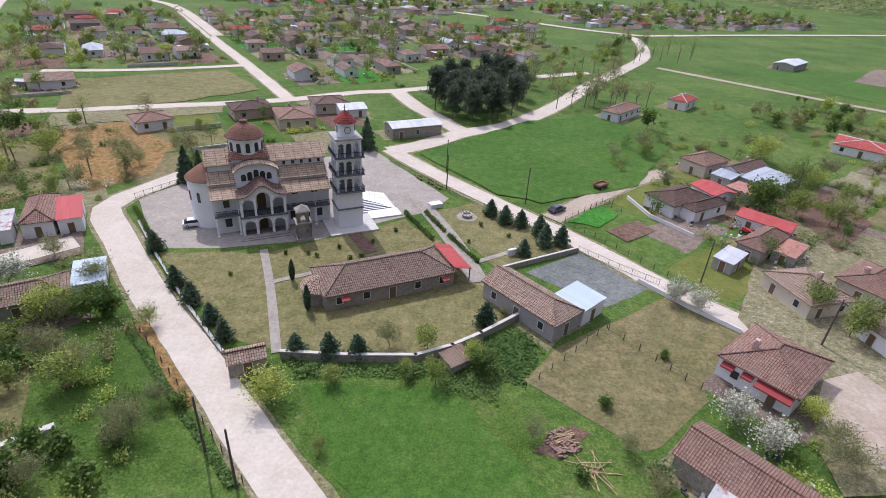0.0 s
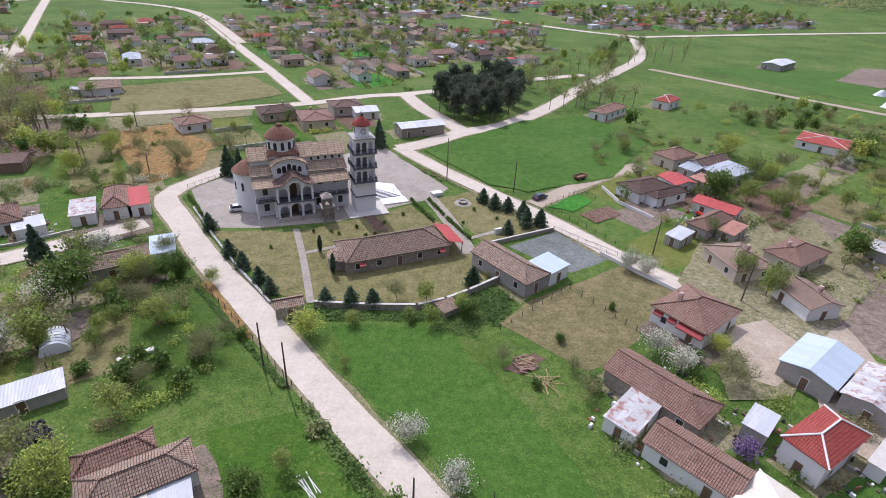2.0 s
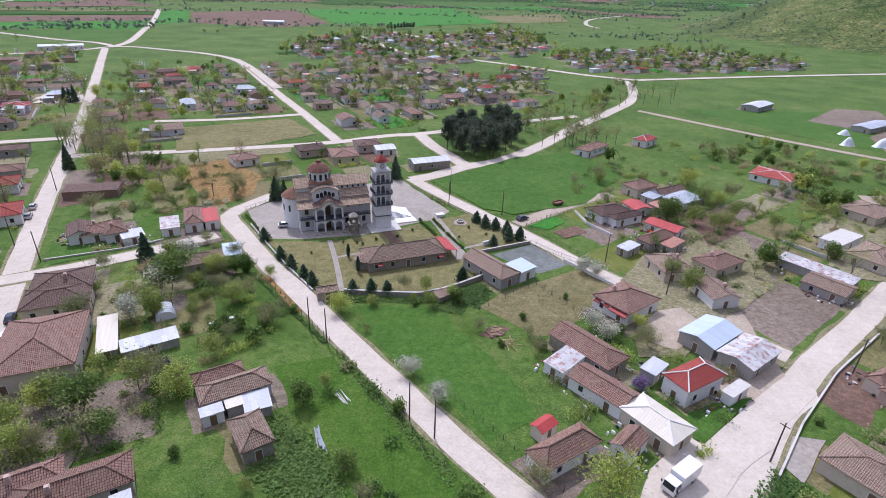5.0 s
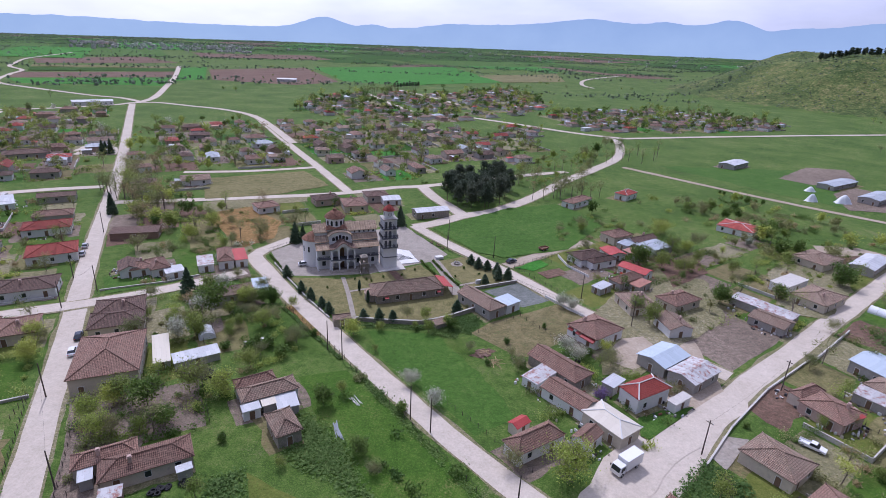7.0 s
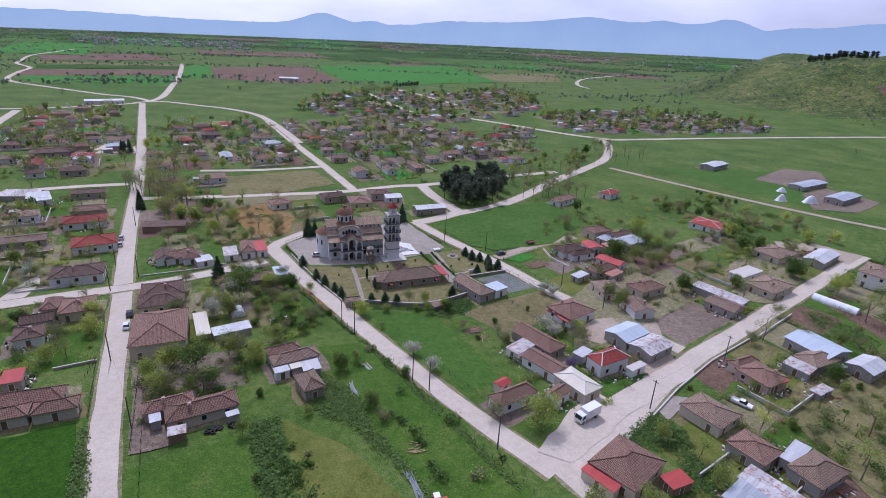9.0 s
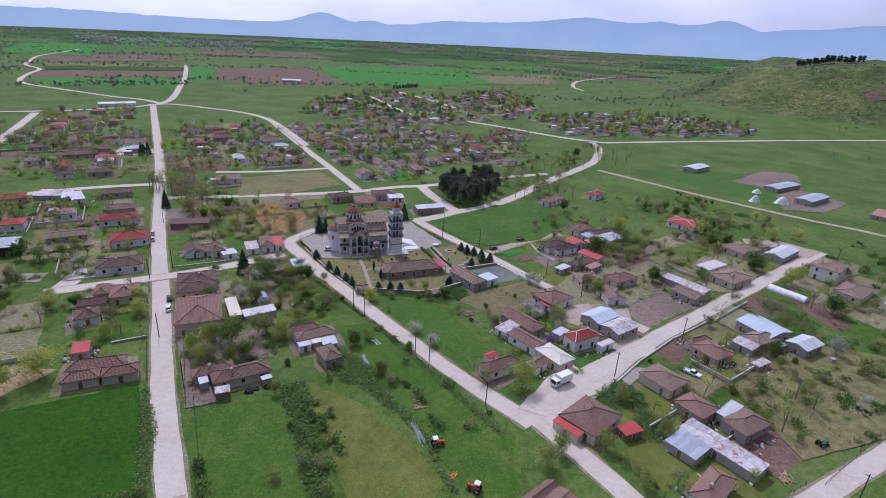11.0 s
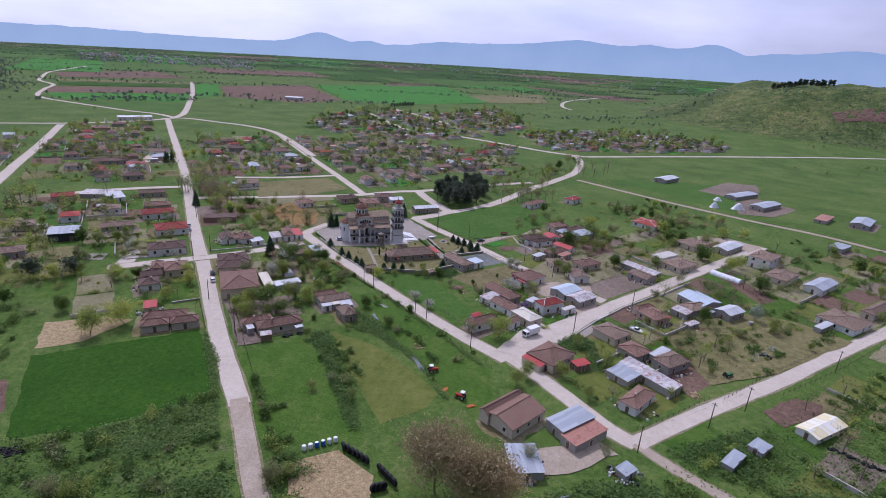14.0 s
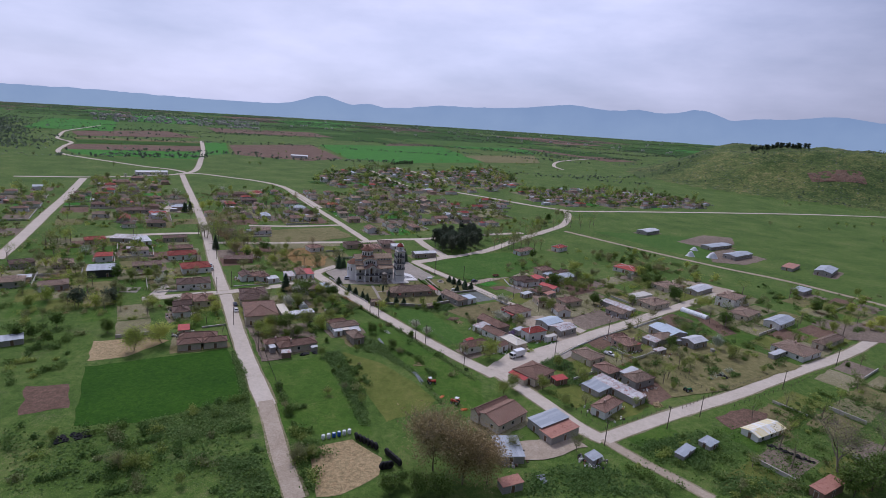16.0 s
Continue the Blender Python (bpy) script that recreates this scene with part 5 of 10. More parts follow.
def balustrade(f, x0, x1, y, z):
    n = max(2, int((x1 - x0) / 0.28))
    f.box(x0, x1, y - 0.04, y + 0.04, z + 0.85, z + 0.93)
    f.box(x0, x1, y - 0.02, y + 0.02, z + 0.05, z + 0.1)
    for k in range(n + 1):
        x = x0 + (x1 - x0) * k / n
        f.box(x - 0.025, x + 0.025, y - 0.025, y + 0.025, z, z + 0.9)
    return f


CH = thing("church", -40.0, 84.4, 0, 25, "white domed village church with tiled roofs and an arcaded porch", "church")
flat_top = lambda z: (lambda x: z)
part("wall", Form().box(0, 20.4, 1.4, 13.6, -0.1, 7.9), "church_white", CH, "white plastered lower walls")
part("wall", Form().box(0, 20.4, 2.6, 12.4, 7.9, 9.2), "church_white", CH)
part("wall", Form().box(0, 20.6, 4.8, 10.2, 9.4, 12.0).add([(0, 4.8, 12), (0, 10.2, 12), (0, 7.5, 13.8), (20.6, 4.8, 12), (20.6, 10.2, 12), (20.6, 7.5, 13.8)], [(1, 0, 2), (3, 4, 5), (0, 3, 5, 2), (4, 1, 2, 5)]), "church_white", CH, "white nave walls")
for x0, x1 in ((-0.35, 4.35), (11.9, 20.7)):
    part("roof", Form().slab([[(x0, -0.35, 7.35), (x1, -0.35, 7.35), (x1, 2.7, 8.65), (x0, 2.7, 8.65)]], 0.16), "tile_church", CH, "gallery roof of weathered clay tiles", uv=True)
    part("roof", Form().slab([[(x0, 2.3, 9.15), (x1, 2.3, 9.15), (x1, 4.85, 10.7), (x0, 4.85, 10.7)]], 0.16), "tile_church", CH, "aisle roof of weathered clay tiles", uv=True)
part("roof", Form().slab([[(20.8, 15.35, 7.35), (-0.35, 15.35, 7.35), (-0.35, 12.3, 8.65), (20.8, 12.3, 8.65)]], 0.16), "tile_church", CH, uv=True)
part("roof", Form().slab([[(20.8, 12.7, 9.15), (-0.35, 12.7, 9.15), (-0.35, 10.15, 10.7), (20.8, 10.15, 10.7)]], 0.16), "tile_church", CH, uv=True)
part("roof", Form().slab([[(-0.4, 4.4, 11.85), (21.0, 4.4, 11.85), (21.0, 7.5, 14.0), (-0.4, 7.5, 14.0)], [(21.0, 10.6, 11.85), (-0.4, 10.6, 11.85), (-0.4, 7.5, 14.0), (21.0, 7.5, 14.0)]], 0.18), "tile_church", CH, "nave roof of weathered clay tiles", uv=True)
# transept with its rounded gable
CX, CY = 7.9, 7.5
bow = lambda x: 11.2 + 2.6 * math.sqrt(max(0, 1 - ((x - CX) / 4.3) ** 2)) ** 1.0 - 2.6 * math.sqrt(max(0, 1 - (3.65 / 4.3) ** 2))
part("wall", arcade(4.25, 11.55, 7.5, lambda x: bow(x) - 0.05, [], 2.3, 12.7), "church_white", CH, "white transept with a rounded gable", weld=True)
vault = Form()
vx = np.linspace(3.95, 11.85, 19)
for a, b in zip(vx, vx[1:]):
    za, zb = (bow(min(max(v, 4.25), 11.55)) + (0.1 if 4.2 < v < 11.6 else -0.12) for v in (a, b))
    for ya, yb in ((1.95, 13.05),):
        vault.add([(a, ya, za), (b, ya, zb), (b, yb, zb), (a, yb, za), (a, ya, za - 0.2), (b, ya, zb - 0.2), (b, yb, zb - 0.2), (a, yb, za - 0.2)], [(0, 1, 2, 3), (7, 6, 5, 4), (0, 4, 5, 1), (2, 6, 7, 3)])
part("roof", vault, "tile_church", CH, "curved transept roof of clay tiles", uv=True, weld=True)
for k, (dx, hh) in enumerate(((-2.2, 1.25), (-1.1, 1.6), (0, 1.95), (1.1, 1.6), (2.2, 1.25))):
    q = part("window", arched_panel(0.85, hh), "glass_dark", CH, "dark arched gable window")
    q.location = (CX + dx, 2.3, 9.35)
# porch of two storeys in the middle
part("arcade", arcade(4.3, 12.1, 0, flat_top(3.75), [(5.65, 1.9, 2.2), (8.2, 2.3, 2.3), (10.75, 1.9, 2.2)], -1.5, -1.1), "church_white", CH, "white ground-floor arcade of three arches", weld=True)
part("arcade", arcade(4.3, 12.1, 4.05, lambda x: 7.7 + 2.0 * math.exp(-((x - 8.2) / 1.9) ** 2), [(5.65, 1.9, 6.3), (8.2, 2.4, 7.2), (10.75, 1.9, 6.3)], -1.5, -1.1), "church_white", CH, "white upper arcade of three arches", weld=True)
for x in (4.3, 11.8):
    part("side_wall", Form().box(x, x + 0.3, -1.1, 1.4, 0, 7.6), "church_white", CH)
part("porch_floor", Form().box(4.1, 12.3, -1.7, 1.4, 3.75, 4.05), "grey_trim", CH, "grey band of the porch floor")
pr = Form()
px = np.linspace(3.9, 12.5, 25)
for a, b in zip(px, px[1:]):
    za, zb = (7.85 + 2.0 * math.exp(-((v - 8.2) / 1.9) ** 2) for v in (a, b))
    pr.add([(a, -1.9, za), (b, -1.9, zb), (b, 2.4, zb + 0.25), (a, 2.4, za + 0.25), (a, -1.9, za - 0.16), (b, -1.9, zb - 0.16), (b, 2.4, zb + 0.1), (a, 2.4, za + 0.1)], [(0, 1, 2, 3), (7, 6, 5, 4), (0, 4, 5, 1), (2, 6, 7, 3)])
part("porch_roof", pr, "tile_dark", CH, "dark curved porch roof", uv=True, weld=True)
part("railing", balustrade(Form(), 4.5, 11.9, -1.3, 4.05), "iron", CH, "dark iron railing")
for w, h, x, z in ((1.5, 2.7, 8.2, 0.05), (1.5, 3.2, 8.2, 4.1)):
    q = part("door", arched_panel(w, h), "wood", CH, "dark arched wooden door")
    q.location = (x, 1.38, z)
for x0, x1 in ((0.0, 4.2), (12.2, 20.4)):
    part("gallery_floor", Form().box(x0, x1, -0.1, 1.4, 3.75, 4.02), "grey_trim", CH, "grey gallery floor slab")
    part("railing", balustrade(Form(), x0 + 0.1, x1 - 0.1, 0.0, 4.02), "iron", CH, "dark iron railing")
    n = 2 if x1 < 6 else 4
    for k in range(n):
        x = x0 + 0.2 + (x1 - x0 - 0.4) * k / (n - 1)
        part("column", Form().turned(x, 0.12, [(0.26, 0), (0.26, 0.2), (0.18, 0.25), (0.17, 3.4), (0.26, 3.6), (0.26, 3.75)], 10), "church_white", CH)
        part("post", Form().box(x - 0.07, x + 0.07, 0.05, 0.19, 4.02, 7.45), "church_white", CH)
for x, z, w, h in ((2.2, 1.2, 1.1, 1.6), (2.2, 5.0, 1.0, 1.4), (13.6, 1.2, 1.0, 1.6), (16.2, 1.2, 1.0, 1.6), (18.6, 1.2, 1.0, 1.6), (14.2, 6.2, 1.1, 0.7), (17.8, 6.2, 1.1, 0.7)):
    q = part("window", Form().box(-w / 2, w / 2, -0.05, 0.03, 0, h), "glass_dark", CH, "dark window")
    q.location = (x, 1.4, z)
for k in range(5):
    q = part("window", arched_panel(0.5, 0.9), "glass_dark", CH)
    q.location = (13.2 + 1.6 * k, 4.8, 10.85)
# dome
part("skirt_roof", Form().turned(7.2, CY, [(5.0, 12.75), (4.9, 12.95), (3.1, 13.9), (3.0, 13.9)], 4, math.pi / 4, math.pi * 2.25), "tile_dome", CH, "tiled skirt roof round the foot of the drum", uv=True)
part("dome_base", Form().turned(7.2, CY, [(4.3, 12.0), (4.1, 13.0), (3.2, 13.2)], 4, math.pi / 4, math.pi * 2.25), "church_white", CH)
part("drum", Form().turned(7.2, CY, [(3.05, 12.8), (3.05, 15.9), (3.25, 16.0), (3.25, 16.2)], 24), "church_white", CH, "white drum under the dome", smooth=False)
part("dome", Form().turned(7.2, CY, [(3.55, 16.1), (3.5, 16.25), (2.6, 17.2), (1.7, 17.9), (0.9, 18.3), (0.75, 18.35), (0.7, 18.8), (0.2, 19.0)], 24), "tile_dome", CH, "tiled reddish dome", uv=True)
part("cross", Form().box(7.15, 7.25, 7.45, 7.55, 19.1, 20.3).box(6.85, 7.55, 7.46, 7.54, 19.8, 19.92), "iron", CH)
for k in range(12):
    q = part("window", arched_panel(0.72, 1.7, 0.08), "glass_dark", CH, "dark arched drum window")
    a = 2 * math.pi * k / 12
    q.matrix_basis = pose(7.2, CY, 13.7, 0, 0, math.degrees(a)) @ pose(0, -3.03, 0)
# apse
part("apse", Form().turned(0, CY, [(3.7, -0.1), (3.7, 8.9), (3.95, 9.0), (3.95, 9.15)], 16, math.pi / 2, math.pi * 1.5), "church_white", CH, "white rounded apse")
part("apse_roof", Form().turned(0.2, CY, [(4.15, 9.1), (4.0, 9.3), (2.2, 10.7), (0.15, 11.9)], 16, math.pi / 2, math.pi * 1.5), "tile_dome", CH, "half-round tiled apse roof", uv=True)
for a in (200, 235):
    q = part("window", arched_panel(0.55, 1.9), "glass_dark", CH)
    q.matrix_basis = pose(0, CY, 5.2, 0, 0, a + 90) @ pose(0, -3.7, 0)

# ---- bell tower ----
TW = thing("bell_tower", -40 + 23.5 * 0.9063 + 1.0 * 0.4226, 84.4 + 23.5 * 0.4226 - 1.0 * 0.9063, 0, 25, "tall white bell tower with open belfry storeys and a red cap", "bell tower")
part("shaft", Form().box(-2.3, 2.3, -2.3, 2.3, 0, 7.3), "church_white", TW, "plain white square shaft")
part("band", Form().box(-2.5, 2.5, -2.5, 2.5, 3.95, 4.2), "grey_trim", TW)
LEV = [7.3, 10.6, 13.9, 17.2]
for z0, z1 in zip(LEV, LEV[1:]):
    part("floor_slab", Form().box(-2.75, 2.75, -2.75, 2.75, z0, z0 + 0.22, 0.06), "grey_trim", TW, "grey projecting floor slab")
    # added dark block imitates the shade inside the open storey
    part("core", Form().box(-1.15, 1.15, -1.15, 1.15, z0 + 0.22, z1 - 0.35), "grey_trim", TW, "dark grey block added for the shaded belfry inside")
    part("ceiling", Form().box(-2.0, 2.0, -2.0, 2.0, z1 - 0.35, z1 - 0.02), "church_white", TW)
    for s in range(4):
        rail = balustrade(Form(), -2.6, 2.6, -2.62, z0 + 0.22)
        q = part("railing", rail, "iron", TW)
        q.matrix_basis = pose(0, 0, 0, 0, 0, 90 * s)
        q = part("arcade", arcade(-2.26, 2.26 - 0.32, z0 + 0.22, flat_top(z1 - 0.02), [(-1.45, 1.1, z0 + 2.15), (-0.05, 1.1, z0 + 2.15), (1.35, 1.1, z0 + 2.15)], -2.26, -1.94), "church_white", TW, "white open arcade of a belfry storey", weld=True)
        q.matrix_basis = pose(0, 0, 0, 0, 0, 90 * s)
        for u in (-2.0, -0.74, 0.62):
            q = part("capital", Form().box(u - 0.26, u + 0.26, -2.34, -1.9, z0 + 1.9, z0 + 2.06, 0.03), "trim", TW)
            q.matrix_basis = pose(0, 0, 0, 0, 0, 90 * s)
part("top_slab", Form().box(-2.55, 2.55, -2.55, 2.55, 17.2, 17.5, 0.05), "grey", TW)
part("drum", Form().turned(0, 0, [(1.6, 17.5), (1.6, 19.9), (1.75, 20.0)], 16), "church_white", TW, "round white clock drum")
part("cap", Form().turned(0, 0, [(2.05, 19.95), (2.0, 20.08), (1.3, 20.95), (0.6, 21.6), (0.1, 21.9)], 16), "tile_bright", TW, "small red tiled cap", uv=True)
part("cross", Form().box(-0.05, 0.05, -0.05, 0.05, 21.9, 22.9).box(-0.3, 0.3, -0.04, 0.04, 22.4, 22.5), "iron", TW)
for a in (0, 90, 180, 270):
    q = part("clock_face", Form().turned(0, 0, [(0.62, 0), (0.62, 0.08), (0.5, 0.1)], 16), "grey_trim", TW, "round clock face")
    q.matrix_basis = pose(0, 0, 18.8, 0, 0, a) @ pose(0, -1.56, 0, 90)
    q2 = part("dial", Form().turned(0, 0, [(0.5, 0.09), (0.5, 0.115)], 16), "marble", q)

# ---- steps, terrace and paths ----
def at_church(x, y, z=0, rot=0):
    return pose(-40, 84.4, 0, 0, 0, 25) @ pose(x, y, z, 0, 0, rot)


def church_thing(name, form, mat, label, cat, x, y, rot=0):
    ob = solid(name, form, mat, label, cat)
    ob.matrix_world = at_church(x, y, 0, rot)
    return ob


church_thing("terrace", Form().box(0, 9.2, 0, 7.2, -0.1, 0.3), "concrete", "pale grey stone terrace under the bell tower", "terrace", 19.0, -5.9)
church_thing("terrace", Form().box(0, 6.4, 0, 3.4, -0.1, 0.26), "marble", "white stone terrace before the side stairs", "terrace", 28.22, -1.1)
ST = tagged(new("stairs"), "wide white stone stairs climbing to the side door", "stairs", "", "structure")
ST.matrix_world = at_church(27.2, 2.3, 0)
for k in range(9):
    part("step", Form().box(0.0, 7.2 - 0.72 * k, 0.42 * k, 8.2, 0.17 * k - (0.05 if k == 0 else 0.0), 0.17 * (k + 1)), "marble", ST)
    # thin dark strips stand in for shade on the marble risers
    if k:
        part("riser", Form().box(0.05, 7.15 - 0.72 * k, 0.42 * k - 0.012, 0.42 * k, 0.17 * k, 0.17 * k + 0.14), "grey_trim", ST, "dark strip painting shade on the riser")
part("landing", Form().box(-1.4, -0.01, 2.5, 8.2, -0.05, 1.53), "marble", ST)
rail = Form()
for a, b in (((7.0, 0.6, 0.17), (0.9, 8.0, 1.53)),):
    for k in range(9):
        p = [a[j] + (b[j] - a[j]) * k / 8 for j in range(3)]
        rail.tube((p[0], p[1], 0), (p[0], p[1], p[2] + 0.95), 0.025, n=4)
    rail.tube((a[0], a[1], a[2] + 0.95), (b[0], b[1], b[2] + 0.95), 0.03, n=4)
part("handrail", rail, "plastic_white", ST, "white metal handrail")
church_thing("porch_steps", Form().box(0, 9.0, 0, 1.6, -0.05, 0.18).box(0.5, 8.5, 0.5, 1.6, 0.18, 0.36), "paving", "two low stone steps before the church porch", "steps", 3.7, -3.0)

# ---- stone shrine before the church ----
SH = thing("stone_shrine", *at_church(14.3, -4.7).translation, 25, "old rough stone shrine with open arches", "shrine")
part("base", Form().box(-1.25, 1.25, -1.25, 1.25, 0, 0.5, 0.05), "stone", SH)
for s in range(4):
    q = part("arch", arcade(-1.05, 1.05, 0.5, flat_top(3.0), [(0, 1.2, 1.7)], -1.05, -0.75), "stone", SH, weld=True)
    q.matrix_basis = pose(0, 0, 0, 0, 0, 90 * s)
    q = part("upper_arch", arcade(-0.85, 0.85, 3.25, flat_top(5.0), [(0, 0.9, 4.1)], -0.85, -0.6), "stone", SH, weld=True)
    q.matrix_basis = pose(0, 0, 0, 0, 0, 90 * s)
part("ledge", Form().box(-1.2, 1.2, -1.2, 1.2, 3.0, 3.25), "stone", SH)
part("cap", Form().turned(0, 0, [(1.5, 5.0), (1.4, 5.2), (0.3, 5.9), (0.05, 6.0)], 4, math.pi / 4, math.pi * 2.25), "stone", SH)

SH.scale = (1.2, 1.2, 1.12)

# ---- old chapel and parish hall ----
CP = house(-8.9, 72.6, 9.0, 21.5, -64, 2.7, 2.2, "hip", "tile_old", "stone")
CP.name = "chapel"
tagged(CP, "long low stone chapel with an old clay-tiled roof", "chapel")
part("apse", Form().turned(0, -10.4, [(2.6, -0.1), (2.6, 2.3)], 12, math.pi, 2 * math.pi), "stone", CP)
part("apse_roof", Form().turned(0, -10.2, [(2.95, 2.25), (2.8, 2.35), (0.1, 3.7)], 12, math.pi, 2 * math.pi), "tile_old", CP, uv=True)
part("porch_roof", Form().slab([[(-4.2, 10.4, 3.4), (-4.2, 13.6, 2.6), (4.2, 13.6, 2.6), (4.2, 10.4, 3.4)][::-1]], 0.08), "sheet_red", CP, "red metal porch roof", uv=True)
for x in (-3.9, 0, 3.9):
    part("porch_post", Form().box(x - 0.07, x + 0.07, 13.3, 13.44, 0, 2.6), "wood", CP)
for y in (-7.6, 8.6):
    part("door_canopy", Form().add([(4.45, y - 0.6, 2.25), (5.3, y - 0.6, 1.95), (5.3, y + 0.6, 1.95), (4.45, y + 0.6, 2.25), (4.45, y - 0.6, 2.19), (5.3, y - 0.6, 1.89), (5.3, y + 0.6, 1.89), (4.45, y + 0.6, 2.19)], [(0, 1, 2, 3), (7, 6, 5, 4), (0, 4, 5, 1), (1, 5, 6, 2), (2, 6, 7, 3), (3, 7, 4, 0)]), "sheet_red", CP, "small red canopy")
HALL = house(13.8, 67.4, 14.7, 6.7, -48, 3.0, 1.6, "hipone", "tile_old", "grey")
HALL.name = "parish_hall"
house(21.4, 68.0, 5.9, 5.5, 44, 2.9, 0.3, "shed", "sheet_blue", "white")

# ---- plants ----
def leaf_mesh(name, centres, size, mat, rng, up=0.3, stretch=1.6):
    """Many small bent leaves or sprays, one four-cornered sheet each, at the given places."""
    c = np.asarray(centres, float)
    n = len(c)
    nrm = rng.normal(size=(n, 3)) + np.array([0, 0, up])
    nrm /= np.linalg.norm(nrm, axis=1, keepdims=True)
    a = np.cross(nrm, rng.normal(size=(n, 3)))
    a /= np.linalg.norm(a, axis=1, keepdims=True)
    b = np.cross(nrm, a)
    s = np.asarray(size) * rng.uniform(0.6, 1.35, (n, 1))
    p = np.stack([c - a * s * stretch / 2, c + b * s * 0.5 + nrm * s * 0.12, c + a * s * stretch / 2, c - b * s * 0.5 - nrm * s * 0.1], 1).reshape(-1, 3)
    me = bpy.data.meshes.new(name)
    me.from_pydata(p.tolist(), [], np.arange(4 * n).reshape(-1, 4).tolist())
    me.materials.append(MATS[mat])
    return me


def limbs(rng, height, spread, trunk, forks, levels, lift=0.55):
    """Tapered trunk and limbs; returns the form and the tips, with the points along the last twigs."""
    mark, k = rng.bit_generator.state, 1.0
    for turn in range(2):                            # the first turn finds the scale, the second grows the limbs
        rng.bit_generator.state = mark
        f, tips = Form(), []

        def grow(p, d, length, r, level):
            q, n = p, (3 if level < 1 else 2 if level < 2 else 1)
            for j in range(n):
                d = (d + Vector(rng.normal(size=3)) * 0.16 + Vector((0, 0, 0.06))).normalized()
                e = q + d * (length / n)
                f.tube(q, e, r * (1 - 0.22 * j), r * (1 - 0.22 * (j + 1)), 5 if level == 0 else 3)
                q = e
                if level >= levels - 1:
                    tips.append(tuple(q))
                    tips.append(tuple(p.lerp(q, 0.5)))
            if level < levels:
                for j in range(forks):
                    a = 2 * math.pi * (j + rng.uniform(0, 0.8)) / forks
                    out = Vector((math.cos(a), math.sin(a), lift + rng.uniform(-0.45, 0.35)))
                    s = p.lerp(q, rng.uniform(0.35, 1.0))
                    grow(s, (d * 0.45 + out * spread).normalized(), length * rng.uniform(0.6, 0.85), max(r * 0.5, 0.018 / k), level + 1)

        grow(Vector((0, 0, -0.1)), Vector((0, 0, 1)), trunk, 0.02 * height ** 0.9 / k, 0)
        k = height / max(t[2] for t in tips)
    f.v = [(x * k, y * k, z * k) for x, y, z in f.v]
    return f, np.array(tips) * k


TREES = {}
SORTS = {  # height, spread, trunk share, forks, levels, leaves, leaf size, scatter, leaf material, bark, label
    "orchard_tree": (4.4, 1.0, 0.75, 4, 3, 1500, 0.13, 0.3, "leaf_bud", "twig", "small fruit tree with twigs just in bud"),
    "young_tree": (4.2, 0.8, 0.8, 4, 3, 2000, 0.13, 0.34, "leaf_fresh", "bark", "small tree with fresh yellow-green leaves"),
    "willow": (5.6, 0.85, 0.7, 5, 3, 4200, 0.14, 0.4, "leaf_willow", "bark", "bushy tree with bright yellow-green spring leaves"),
    "leafy_tree": (5.6, 0.95, 1.0, 5, 3, 3600, 0.22, 0.5, "leaf_green", "bark", "full dark green leafy tree"),
    "blossom_tree": (4.4, 0.9, 0.6, 5, 3, 3000, 0.14, 0.32, "leaf_blossom", "bark", "fruit tree covered in white blossom"),
    "lilac_bush": (3.2, 0.8, 0.4, 6, 3, 2600, 0.14, 0.3, "leaf_lilac", "bark", "lilac bush in purple flower"),
    "tall_tree": (10.5, 0.55, 1.7, 3, 4, 2600, 0.17, 0.7, "leaf_bud", "twig", "tall bare tree just coming into bud"),
    "brown_tree": (12.5, 0.8, 1.3, 4, 4, 9000, 0.2, 0.5, "leaf_brown", "twig", "large spreading tree with brown budding twigs"),
    "bare_tree": (12.0, 1.05, 1.6, 4, 4, 2200, 0.1, 0.5, "leaf_bud", "twig", "large bare spreading tree"),
    "evergreen_tree": (7.5, 0.9, 0.6, 5, 3, 5600, 0.26, 0.5, "leaf_pine", "bark", "broad dark green evergreen tree"),
    "shrub": (1.9, 0.9, 0.3, 6, 2, 800, 0.17, 0.27, "leaf_green", "bark", "dense green garden shrub"),
}


